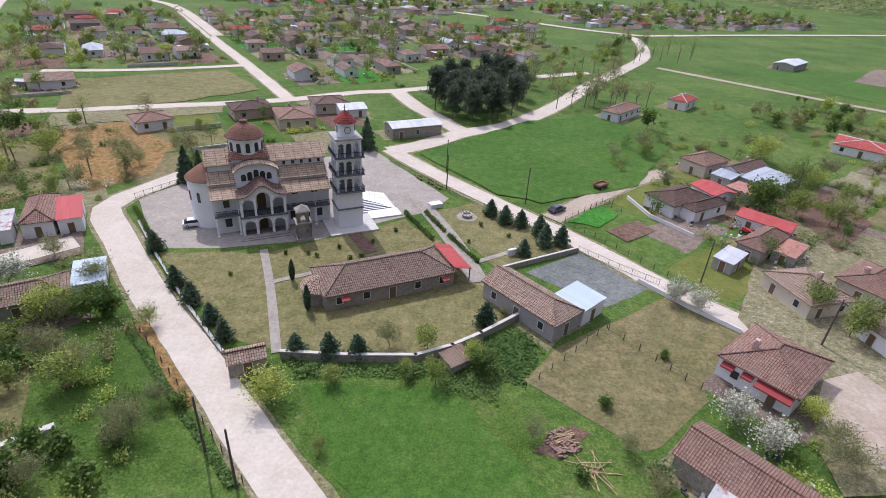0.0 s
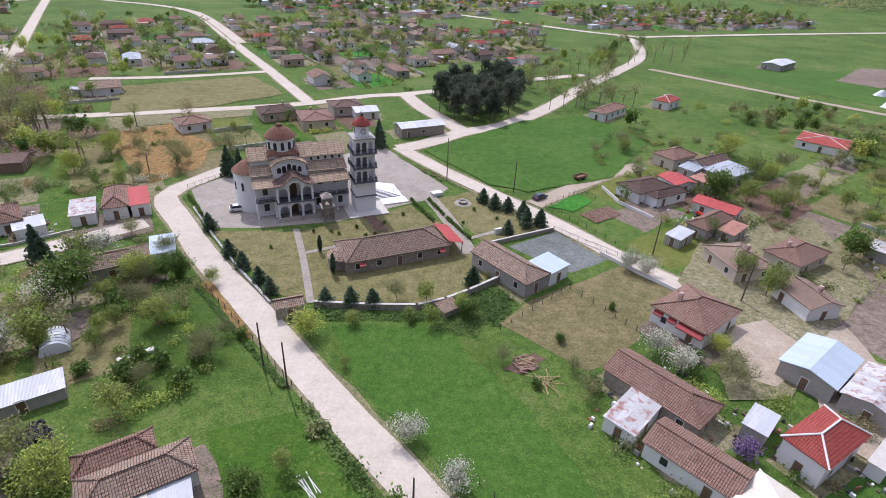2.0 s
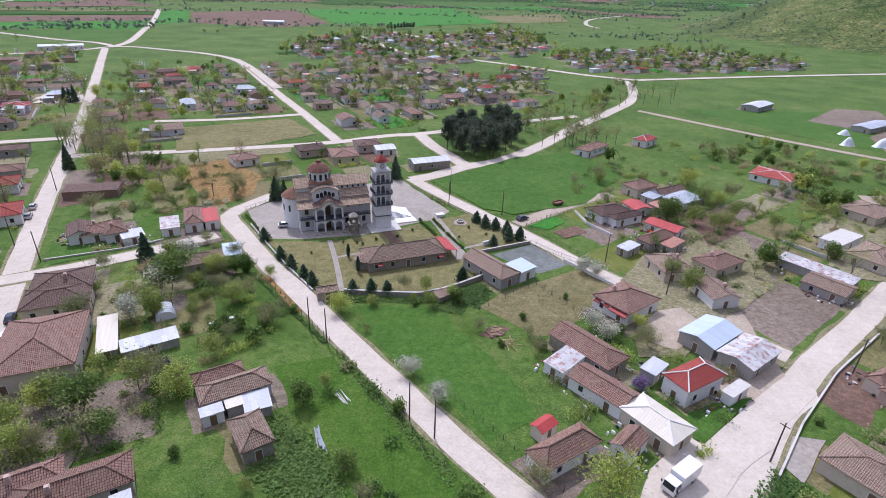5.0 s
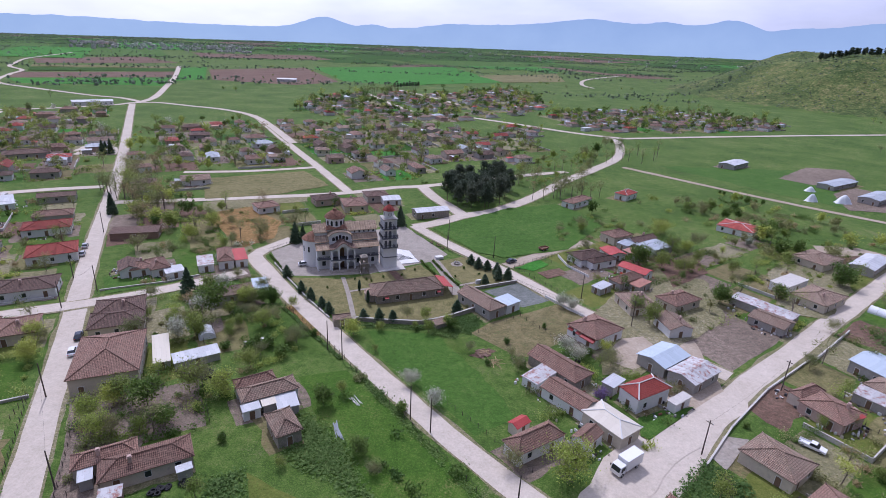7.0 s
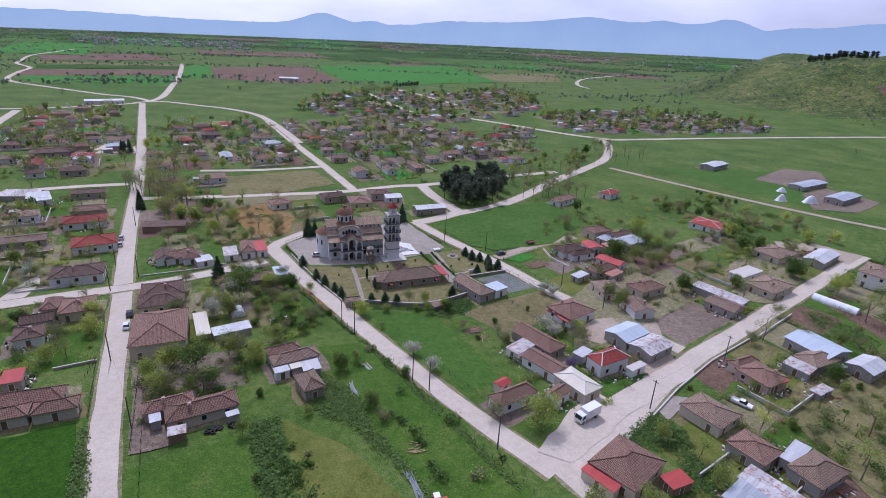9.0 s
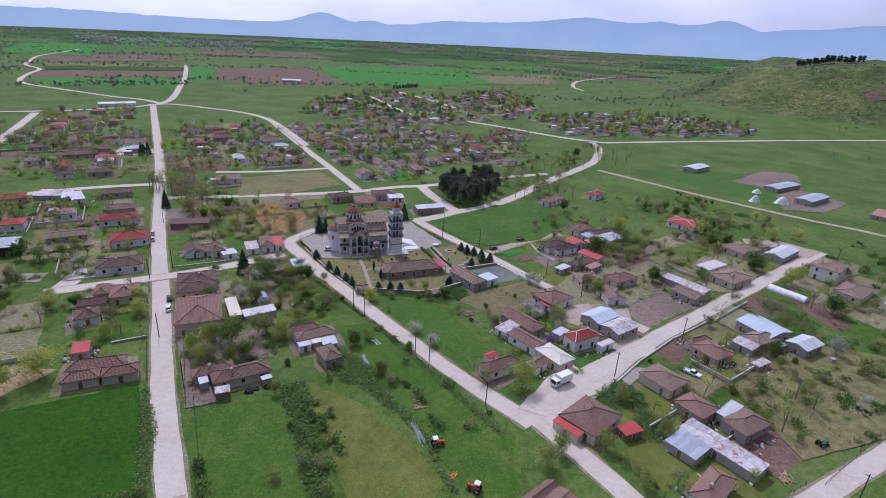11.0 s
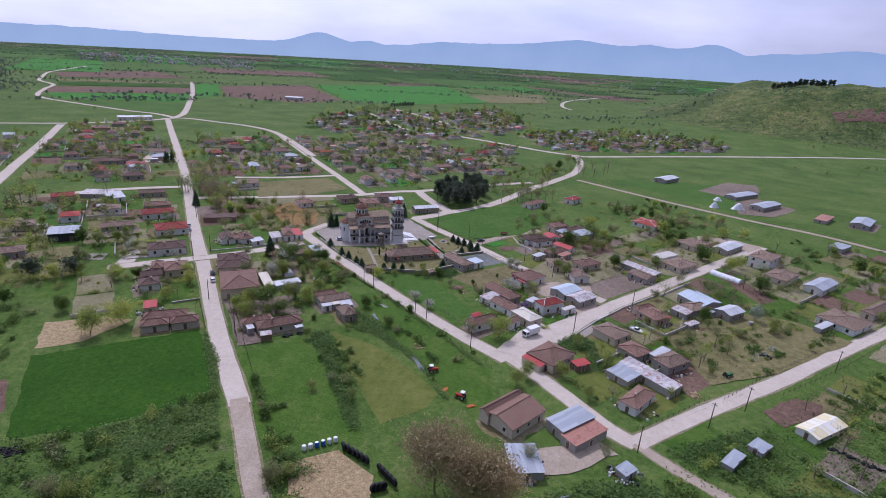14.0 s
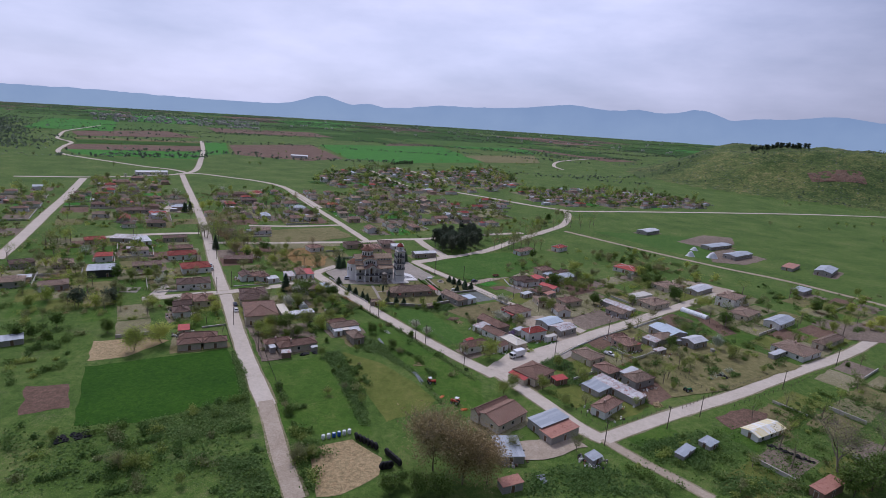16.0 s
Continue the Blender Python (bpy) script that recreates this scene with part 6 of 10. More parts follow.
def tree_kind(kind, seed):
    rng = np.random.default_rng(seed * 101 + len(kind))
    far = seed >= 10                                 # plainer sorts for the distance
    if kind in SORTS:
        h, spread, trunk, forks, levels, n, size, sc, leaf, bark, label = SORTS[kind]
        if far:
            forks, levels, n, size = 4, 2, min(max(n // 4, 400), 650), size * (1.9 if size > 0.18 else 2.3)
        else:
            n, size = int(n * (0.95 if leaf in ("leaf_bud", "leaf_brown") else 0.7)), size * 1.16
        f, tips = limbs(rng, h, spread, trunk, forks, levels)
        if far and kind != "bare_tree":
            f.v = [(x * 0.8, y * 0.8, z * 0.92) for x, y, z in f.v]
        lobes = np.stack([rng.normal(0, 0.17 * h * (0.6 + 0.5 * spread), 14), rng.normal(0, 0.17 * h * (0.6 + 0.5 * spread), 14), h * rng.uniform(0.2 if kind == "brown_tree" else 0.38, 0.88, 14)], 1)
        pick = np.where(rng.uniform(0, 1, (n, 1)) < (0.75 if far else 0.4), lobes[rng.integers(0, 14, n)], tips[rng.integers(0, len(tips), n)])
        if kind != "bare_tree":
            sc = np.where((pick[:, None, :] == lobes[None]).all(2).any(1)[:, None], 0.085 * h, sc)
        heart = np.array([0, 0, h * 0.42])
        c = pick + (heart - pick) * rng.uniform(-0.08, 0.6, (n, 1)) ** 2 * 1.3 + rng.normal(size=(n, 3)) * sc * np.array([1, 1, 0.9])
        low = rng.uniform(0, 1, n) < 0.16
        c[low, 2] *= rng.uniform(0.45, 0.8, low.sum())
        c[:, 2] = np.maximum(c[:, 2], 0.15)
        twiggy = leaf in ("leaf_bud", "leaf_brown")
        return f.made("trunk", bark), leaf_mesh("crown", c, size * (0.62 if twiggy else 1), leaf, rng, 0.3, 3.6 if twiggy else 1.6), label, "shrub" if kind in ("shrub", "lilac_bush") else "tree"
    f = Form()
    if kind == "conifer":
        h, r0, n = 3.9, 1.85, 1500
        t = rng.uniform(0, 1, n) ** 0.75
        t = 1 - t
        lay = 0.75 + 0.25 * np.sin(t * 34 + rng.uniform(0, 0.8, n))
        a = rng.uniform(0, 2 * np.pi, n)
        r = r0 * np.minimum(1, 0.6 + 2.0 * t) * (1 - t) ** 0.72 * lay * np.sqrt(rng.uniform(0.1, 1.15, n)) * (1 + 0.2 * np.sin(3 * a + seed) + 0.16 * np.sin(5 * a + t * 9 + seed))
        c = np.stack([r * np.cos(a), r * np.sin(a), 0.3 + t * (h - 0.3) - 0.18 * r], 1) + rng.normal(size=(n, 3)) * 0.12
        f.tube((0, 0, -0.1), (0, 0, h * 0.9), 0.09, 0.02, 6)
        return f.made("trunk", "bark"), leaf_mesh("crown", c, 0.24, "leaf_dark", rng, 0.6, 2.0), "small dark green conifer", "conifer"
    if kind == "cypress":
        n, h = 1000, 4.0
        t, a = rng.uniform(0, 1, n), rng.uniform(0, 2 * np.pi, n)
        r = 0.42 * np.sin(np.pi * np.clip(t * 0.86 + 0.12, 0, 1)) ** 0.8 * rng.uniform(0.6, 1.1, n)
        f.tube((0, 0, -0.1), (0, 0, h * 0.8), 0.06, 0.02, 6)
        return f.made("trunk", "bark"), leaf_mesh("crown", np.stack([r * np.cos(a), r * np.sin(a), 0.25 + t * (h - 0.25)], 1), 0.17, "leaf_dark", rng, 0, 2.2), "slim dark green cypress", "cypress"
    if kind == "fir":
        h, r0, n = 8.5, 2.1, 2600
        t = 1 - rng.uniform(0, 1, n) ** 0.7
        a = rng.uniform(0, 2 * np.pi, n)
        r = r0 * (1 - t ** 1.6) * (0.8 + 0.2 * np.sin(t * 40)) * np.sqrt(rng.uniform(0.2, 1.1, n)) * (1 + 0.16 * np.sin(4 * a + seed))
        f.tube((0, 0, -0.1), (0, 0, h * 0.92), 0.17, 0.03, 6)
        return f.made("trunk", "bark"), leaf_mesh("crown", np.stack([r * np.cos(a), r * np.sin(a), 0.5 + t * (h - 0.5) - 0.15 * r], 1), 0.34, "leaf_dark", rng, 0.5, 1.9), "tall dark evergreen tree", "evergreen"
    # pine: bare stem, uneven dark clumps above
    h, n = 11.0, 2400
    f.tube((0, 0, -0.1), (0.1, 0.1, h * 0.9), 0.2, 0.05, 6)
    cl = []
    for k in range(26):
        t = rng.uniform(0.28, 1)
        a, r = rng.uniform(0, 6.28), rng.uniform(0.4, 2.9) * (1.15 - t) ** 0.5
        p = Vector((r * math.cos(a), r * math.sin(a), t * h))
        f.tube((0.05, 0.05, t * h - 0.5), p, 0.05, 0.02, 3)
        cl.append(p)
    cl = np.array(cl)
    c = cl[rng.integers(0, len(cl), n)] + rng.normal(size=(n, 3)) * np.array([0.75, 0.75, 0.45])
    return f.made("trunk", "bark"), leaf_mesh("crown", c, 0.36, "leaf_pine", rng, 0.4, 1.8), "tall dark pine of a dense grove", "pine"


def tree(kind, x, y, size=1.0, seed=None, group=""):
    rnd = random.Random(int(x * 31 + y * 17))
    s = rnd.randrange(3) if seed is None else seed
    if math.hypot(x - 15, y - 20) > 150 and kind in SORTS:
        s = 10 + s % 3
    if (kind, s) not in TREES:
        TREES[kind, s] = tree_kind(kind, s)
    trunk, crown, label, cat = TREES[kind, s]
    ob = thing(kind, x, y, hill(x, y), 0, label, cat, group)
    k = size * rnd.uniform(0.88, 1.14)
    ob.matrix_world = pose(x, y, hill(x, y), 0, 0, rnd.uniform(0, 360)) @ Matrix.Diagonal((k, k, k * rnd.uniform(0.9, 1.12), 1))
    new("trunk", trunk).parent = ob
    new("crown", crown).parent = ob
    return ob


def inside(x, y, poly):
    hit, n = False, len(poly)
    for i in range(n):
        (x0, y0), (x1, y1) = poly[i], poly[(i + 1) % n]
        if (y0 > y) != (y1 > y) and x < (x1 - x0) * (y - y0) / (y1 - y0) + x0:
            hit = not hit
    return hit


def edge_gap(x, y, poly):
    d = 1e9
    for (x0, y0), (x1, y1) in zip(poly, poly[1:] + poly[:1]):
        ux, uy = x1 - x0, y1 - y0
        t = min(1, max(0, ((x - x0) * ux + (y - y0) * uy) / (ux * ux + uy * uy + 1e-9)))
        d = min(d, math.hypot(x - x0 - t * ux, y - y0 - t * uy))
    return d


SEGS = [0, None]


def clear_of_roads(x, y, gap):
    if SEGS[0] != len(ROADS):
        SEGS[:] = [len(ROADS), np.array([(a.x, a.y, b.x - a.x, b.y - a.y, w / 2) for line, w in ROADS for a, b in zip(line, line[1:])])]
    ax, ay, ux, uy, w = SEGS[1].T
    t = np.clip(((x - ax) * ux + (y - ay) * uy) / np.maximum(ux * ux + uy * uy, 1e-6), 0, 1)
    return not bool((np.hypot(x - ax - t * ux, y - ay - t * uy) < w + gap).any())


def free_spot(x, y, gap):
    return all(math.hypot(x - a, y - b) > r * 0.75 + gap for a, b, r in FOOT)


def spots(poly, n, rnd, road_gap, gap, tries=40):
    xs, ys = [p[0] for p in poly], [p[1] for p in poly]
    out = []
    for _ in range(n * tries):
        if len(out) == n:
            break
        x, y = rnd.uniform(min(xs), max(xs)), rnd.uniform(min(ys), max(ys))
        if inside(x, y, poly) and free_spot(x, y, gap) and clear_of_roads(x, y, road_gap):
            out.append((x, y))
            if gap > 3:
                FOOT.append((x, y, gap * 0.8))
    return out


def garden_trees(spots_, seed, label="budding and fresh green trees of the village gardens", leaf=0.46, thick=1.0, slim=1.0):
    """Trees of the farther gardens, too many to count: stems with limbs, and crowns of small leaves in uneven lobes."""
    rng, stems, crowns = np.random.default_rng(seed), Form(), {}
    for x, y, h, mat in spots_:
        z0, top = hill(x, y), Vector((rng.normal() * 0.2, rng.normal() * 0.2, h * 0.55))
        o = Vector((x, y, z0))
        stems.tube(o - Vector((0, 0, 0.1)), o + top, 0.03 * h ** 0.8, 0.02 * h ** 0.8, 4)
        lobes = []
        for k in range(7):
            a, r = rng.uniform(0, 6.28), h * rng.uniform(0.05, 0.28) * slim
            e = Vector((r * math.cos(a), r * math.sin(a), h * rng.uniform(0.48, 0.9)))
            stems.tube(o + top * rng.uniform(0.4, 1.0), o + e, 0.011 * h ** 0.8, 0.006, 3)
            lobes.append(o + e)
        n = int((62 if mat in ("leaf_bud", "leaf_brown") else 110) * thick)
        c = np.array(lobes)[rng.integers(0, 7, n)] + rng.normal(size=(n, 3)) * h * np.array([0.105, 0.105, 0.09])
        crowns.setdefault(mat, []).append(c)
    if stems.v:
        tagged(new("garden_tree_stems", stems.made("garden_tree_stems", "twig")), "grey stems and limbs of the garden trees", "tree stems", "", "stuff")
    for mat, cs in crowns.items():
        tagged(new("garden_trees", leaf_mesh("garden_trees", np.concatenate(cs), leaf, mat, rng, 0.5, 2.6 if mat in ("leaf_bud", "leaf_brown") else 1.5)), label, "trees", "", "stuff")


def house_mass(rows):
    """Houses of the farthest streets, too many and small to tell apart, in one mesh with their own roofs and walls."""
    mats = sorted({r[6] for r in rows} | {r[7] for r in rows})
    v, faces, which = [], [], []
    for x, y, w, d, rot, rise, roof, wall in rows:
        h, m = 3.0, pose(x, y, hill(x, y), 0, 0, rot)
        planes, ridges, gables = roof_planes(w, d, h, rise, "hip")
        for form, mat in ((Form().box(-w / 2 + 0.3, w / 2 - 0.3, -d / 2 + 0.3, d / 2 - 0.3, -0.2, h - 0.02), wall), (Form().slab(planes, 0.14), roof)):
            k = len(v)
            v += [m @ Vector(p) for p in form.v]
            faces += [tuple(k + i for i in q) for q in form.f]
            which += [mats.index(mat)] * len(form.f)
    me = bpy.data.meshes.new("far_houses")
    me.from_pydata(v, [], faces)
    for mat in mats:
        me.materials.append(MATS[mat])
    me.polygons.foreach_set("material_index", which)
    lay = me.uv_layers.new(name="uv")
    for p in me.polygons:
        a = Vector((0, 0, 1)).cross(p.normal)
        a = a.normalized() if a.length > 1e-4 else Vector((1, 0, 0))
        b = p.normal.cross(a)
        for li, vi in zip(p.loop_indices, p.vertices):
            lay.data[li].uv = (me.vertices[vi].co.dot(a), me.vertices[vi].co.dot(b))
    tagged(new("far_houses", me), "low tiled houses of the farthest village streets", "houses", "", "stuff")


LOTS = [("meadow", "lush green house garden"), ("soil", "bare trodden earth yard"), ("verge", "dry weedy house yard"), ("crop", "dark green house garden"), ("verge", "dry weedy house yard"), ("verge", "dry weedy house yard"), ("dry_lot", "straw-coloured grassy house yard"), ("dry_lawn", "yellowish grassy house yard"), ("soil", "bare trodden earth yard"), ("soil", "bare trodden earth yard"), ("bright_crop", "bright green house garden"), ("soil_red", "dug brown kitchen garden")]
PLOTS = [("soil", "bare trodden earth yard"), ("verge", "dry weedy house yard"), ("verge", "dry weedy house yard"), ("dry_lot", "straw-coloured grassy yard"), ("dry_lawn", "yellowish grassy yard"), ("tired_grass", "yellowish olive garden grass"), ("mown", "bright green garden grass"), ("soil", "bare trodden earth yard"), ("soil_red", "dug brown kitchen garden")]
TREE_MIX = (["leaf_fresh", "leaf_bud", "leaf_green", "leaf_willow", "leaf_brown", "leaf_blossom"], [34, 24, 20, 13, 6, 3])
FAR_MIX = (["leaf_green", "leaf_fresh", "leaf_willow", "leaf_bud"], [46, 18, 22, 14])
GREEN_PLOTS = [p for p in PLOTS if p[0] in ("tired_grass", "mown", "verge", "dry_lawn")] + [("mown", "bright green garden grass"), ("tired_grass", "yellowish olive garden grass"), ("soil_red", "dug brown kitchen garden")]


def quarter(poly, houses, trees, turn, seed, mass=False, bare=False, plots=PLOTS):
    """A part of the village: plots in line with its streets, each with its house, sheds, walls, hedges and trees."""
    rnd = random.Random(seed)
    if not houses and not bare:
        for x, y in spots(poly, trees, rnd, 2.0, 1.5):
            kind = rnd.choices(["young_tree", "orchard_tree", "leafy_tree", "tall_tree", "willow", "blossom_tree"], [30, 30, 10, 0, 17, 4])[0]
            tree(kind, x, y, rnd.uniform(0.85, 1.5), group="village trees")
        return
    c, q = math.cos(radians(turn)), math.sin(radians(turn))
    us, vs = [x * c + y * q for x, y in poly], [y * c - x * q for x, y in poly]
    W, D = (19.5, 23.0) if mass else (13.0, 19.0) if bare else (18.5, 23.0)
    rows = []
    walls, wood, rng, hedge = Form(), [], np.random.default_rng(seed + 500), {}
    at = lambda u, v: (u * c - v * q, u * q + v * c)
    u = min(us) + W / 2
    while u < max(us):
        v = min(vs) + D / 2 + rnd.uniform(-9, 9)
        while v < max(vs):
            x, y = at(u, v)
            if inside(x, y, poly) and clear_of_roads(x, y, 4.5 if bare else 7.0) and (bare or free_spot(x, y, 5.0)) and rnd.random() < 0.92:
                YARDS[0] += 1
                hw, hd = W / 2 - rnd.uniform(0.2, 1.2), D / 2 - rnd.uniform(0.2, 1.2)
                ym, yl = rnd.choice(plots if bare else LOTS)
                area("yard", [at(u + i * hw, v + j * hd) for i, j in ((-1, -1), (1, -1), (1, 1), (-1, 1))], ym, yl, "yard", 0.008 + 0.00004 * YARDS[0], 1.2)
                if not bare and rnd.random() < (0.8 if mass else 0.72):
                    w, d = rnd.uniform(8, 14), rnd.uniform(6.5, 9.5)
                    if rnd.random() < 0.4:
                        w, d = d, w
                    hx, hy = at(u + rnd.uniform(-3.5, 3.5), v + rnd.choice((-1, 1)) * rnd.uniform(1.0, 6.0))
                    roof = rnd.choices(["tile_brown", "tile_old", "tile_dark", "tile_red", "tile_bright", "sheet_grey"], [30, 26, 24, 7, 4, 6])[0]
                    wall = rnd.choice(["white", "white", "white", "white", "cream", "pink", "grey"])
                    if mass:
                        rows.append((hx, hy, w, d, turn + rnd.uniform(-4, 4), rnd.uniform(1.2, 1.8), roof, wall))
                        if rnd.random() < 0.85:
                            sx, sy = at(u + rnd.uniform(-9, 9), v + rnd.uniform(-11, 11))
                            if math.hypot(sx - hx, sy - hy) > 8 and clear_of_roads(sx, sy, 3):
                                rows.append((sx, sy, rnd.uniform(4, 10), rnd.uniform(3, 6), turn, 0.5, rnd.choice(["sheet_white", "sheet_white", "sheet_grey", "tile_old"]), "white"))
                        single = False
                    else:
                        single = True
                        house(hx, hy, w, d, turn + rnd.uniform(-4, 4), rnd.uniform(2.7, 3.4), rnd.uniform(1.2, 1.9), rnd.choice(["hip", "hip", "gable"]), roof, wall, far=True)
                    for _ in range(rnd.choice((0, 1, 1, 2)) if single else 0):
                        sx, sy = at(u + rnd.uniform(-6.5, 6.5), v + rnd.uniform(-8, 8))
                        if math.hypot(sx - hx, sy - hy) > 7.5 and clear_of_roads(sx, sy, 3):
                            house(sx, sy, rnd.uniform(3.5, 7), rnd.uniform(3, 5), turn + rnd.choice((0, 90)), rnd.uniform(2.1, 2.6), 0.4, "shed", rnd.choice(["sheet_white", "sheet_white", "sheet_white", "sheet_grey", "sheet_blue", "sheet_rust", "sheet_mixed", "sheet_red", "tile_old"]), rnd.choice(["grey", "white", "cream", "brick"]), far=True)
                for i, j, k, l in ((-1, -1, 1, -1), (1, -1, 1, 1)):
                    pa, pb = at(u + i * hw, v + j * hd), at(u + k * hw, v + l * hd)
                    if not (clear_of_roads(*pa, 1) and clear_of_roads(*pb, 1)):
                        continue
                    if rnd.random() < (0.08 if bare else 0.3):
                        m = pose(pa[0], pa[1], hill(*pa), 0, 0, math.degrees(math.atan2(pb[1] - pa[1], pb[0] - pa[0])))
                        b = Form().box(0, math.dist(pa, pb), -0.14, 0.14, -0.1, rnd.uniform(0.9, 1.5))
                        walls.add([m @ Vector(p) for p in b.v], b.f)
                    if rnd.random() < (0.35 if bare else 0.6):
                        mat = rnd.choices(*TREE_MIX)[0]
                        for g in range(rnd.randrange(4, 11)):
                            t, h = rnd.random(), rnd.uniform(0.6, 2.2)
                            o = np.array([pa[0] + (pb[0] - pa[0]) * t, pa[1] + (pb[1] - pa[1]) * t, h * 0.5])
                            hedge.setdefault(mat, []).append(rng.normal(size=(90 if bare else 24, 3)) * np.array([0.45, 0.45, 0.28]) * h + o)
                for _ in range(rnd.choice((1, 2, 3, 5) if mass else (0, 0, 1, 1, 2) if bare else (1, 2, 4, 6))):
                    tx, ty = at(u + rnd.uniform(-8.5, 8.5), v + rnd.uniform(-9.8, 9.8))
                    if clear_of_roads(tx, ty, 1.5) and all(math.hypot(tx - a, ty - b) > r * 0.8 for a, b, r in (FOOT if bare else FOOT[-4:])):
                        wood.append((tx, ty, rnd.uniform(3.2, 7.5) * rnd.choice((1, 1, 1.5)) * (1.25 if mass else 1.1), rnd.choices(*(FAR_MIX if mass else TREE_MIX))[0]))
            v += D
        u += W
    if walls.v:
        tagged(new("yard_walls", walls.made("yard_walls", "concrete")), "pale low walls between the village plots", "walls", "", "stuff")
    for mat, cs in hedge.items():
        tagged(new("hedges", leaf_mesh("hedges", np.concatenate(cs), 0.22 if bare else 0.42, mat, rng, 0.5)), "hedges and bushes between the village plots", "hedge", "", "stuff")
    if rows:
        house_mass(rows)
    garden_trees(wood, seed + 900, leaf=0.19 if bare else 0.72 if mass else 0.5, thick=4.5 if bare else 1.3 if mass else 1.7)


def thicket(poly, n, seed, label="garden bushes, hedges and saplings round the village yards", high=2.0, leaves=55, leaf=0.3, wild=False):
    """Bushes, vines and saplings along the garden lines: too many to count, thick here and thin there."""
    rng, rnd = np.random.default_rng(seed), random.Random(seed)
    sorts = {}
    for x, y in spots(poly, n, rnd, 1.2, 0.4):
        run, a = rnd.choice((1, 1, 2, 4)), radians(33 + rnd.choice((0, 90)))
        mat = rnd.choices(["leaf_weed", "leaf_green", "leaf_fresh", "leaf_bud"], [44, 26, 18, 12])[0] if wild else rnd.choices(["leaf_fresh", "leaf_bud", "leaf_green", "leaf_willow", "leaf_brown"], [22, 32, 24, 9, 13])[0]
        for k in range(run):
            h = high * rnd.uniform(0.4, 1.2)
            c = rng.normal(size=(leaves, 3)) * np.array([0.42, 0.42, 0.26]) * h + np.array([x + 1.5 * k * math.cos(a), y + 1.5 * k * math.sin(a), h * 0.5])
            c[:, 2] = np.maximum(c[:, 2], 0.1)
            if clear_of_roads(c[0, 0], c[0, 1], 1.0):
                sorts.setdefault(mat, []).append(c)
    for mat, cs in sorts.items():
        tagged(new("bushes", leaf_mesh("bushes", np.concatenate(cs), leaf, mat, rng, 0.5)), label, "bushes", "", "stuff")


def undergrowth(name, poly, n, size, mat, label, seed, high=0.5, cat="weeds", soft=3.5):
    """Weeds or tufts over a stretch of ground, thick in some spots and thin in others."""
    rng = np.random.default_rng(seed)
    xs, ys = [p[0] for p in poly], [p[1] for p in poly]
    pts = []
    while len(pts) < n:
        x, y = rng.uniform(min(xs), max(xs)), rng.uniform(min(ys), max(ys))
        t = noise.noise((x * 0.16, y * 0.16, seed)) + 0.6 * noise.noise((x * 0.7, y * 0.7, seed))
        if inside(x, y, poly) and rng.uniform(-0.9, 0.5) < t and rng.uniform(0, soft) < edge_gap(x, y, poly):
            pts.append((x, y, max(0.05, (0.1 + 0.9 * rng.uniform()) * high * (0.55 + 0.9 * max(0, t)))))
    pts = np.array(pts)
    ob = new(name, leaf_mesh(name, pts, size, mat, rng, 2.2 if high > 0.3 else 4.0, 1.5))
    return tagged(ob, label, cat, "", "stuff")


def clutter(name, poly, n, seed, label, most=1.3):
    """Small boards, boxes, crates and heaps beside the houses, too small and many to tell apart."""
    rnd, f = random.Random(seed), Form()
    homes = [q for q in FOOT if inside(q[0], q[1], poly) and q[2] > 1.5]
    for _ in range(n if homes else 0):
        hx, hy, r = rnd.choice(homes)
        a, k = rnd.uniform(0, 2 * math.pi), r * 0.8 + rnd.uniform(0.2, 2.6)
        x, y = hx + k * math.cos(a), hy + k * math.sin(a)
        if not clear_of_roads(x, y, 1.0):
            continue
        m = pose(x, y, 0, 0, 0, 33 + rnd.choice((0, 90)) + rnd.uniform(-15, 15))
        w, d, z = rnd.uniform(0.3, most), rnd.uniform(0.2, most * 0.5), rnd.uniform(0.1, 0.7)
        b = Form().box(-w / 2, w / 2, -d / 2, d / 2, 0, z, min(w, d) * 0.1)
        f.add([m @ Vector(p) for p in b.v], b.f)
    if f.v:
        tagged(new(name, f.made(name, "clutter")), label, "clutter", "", "stuff")


def far_woods(rows, seed):
    """Hedges, lines of trees and small woods out on the plain, seen as dark bands."""
    rng = np.random.default_rng(seed)
    pts = []
    for x, y, long, deep, turn, n in rows:
        u, v = rng.uniform(-0.5, 0.5, n) * long, rng.normal(size=n) * deep / 3
        z = rng.uniform(0.3, 6.5, n) * (0.5 + 0.5 * np.sin(u * 0.11 + x) ** 2)
        c, q = math.cos(radians(turn)), math.sin(radians(turn))
        px, py = x + u * c - v * q, y + u * q + v * c
        pts.append(np.stack([px, py, z + 0.3 + np.array([hill(i, j) for i, j in zip(px, py)])], 1))
    return tagged(new("far_woods", leaf_mesh("far_woods", np.concatenate(pts), 3.4, "far_leaf", rng, 0.8, 1.4)), "dark hedges and woods across the plain", "woods", "", "stuff")



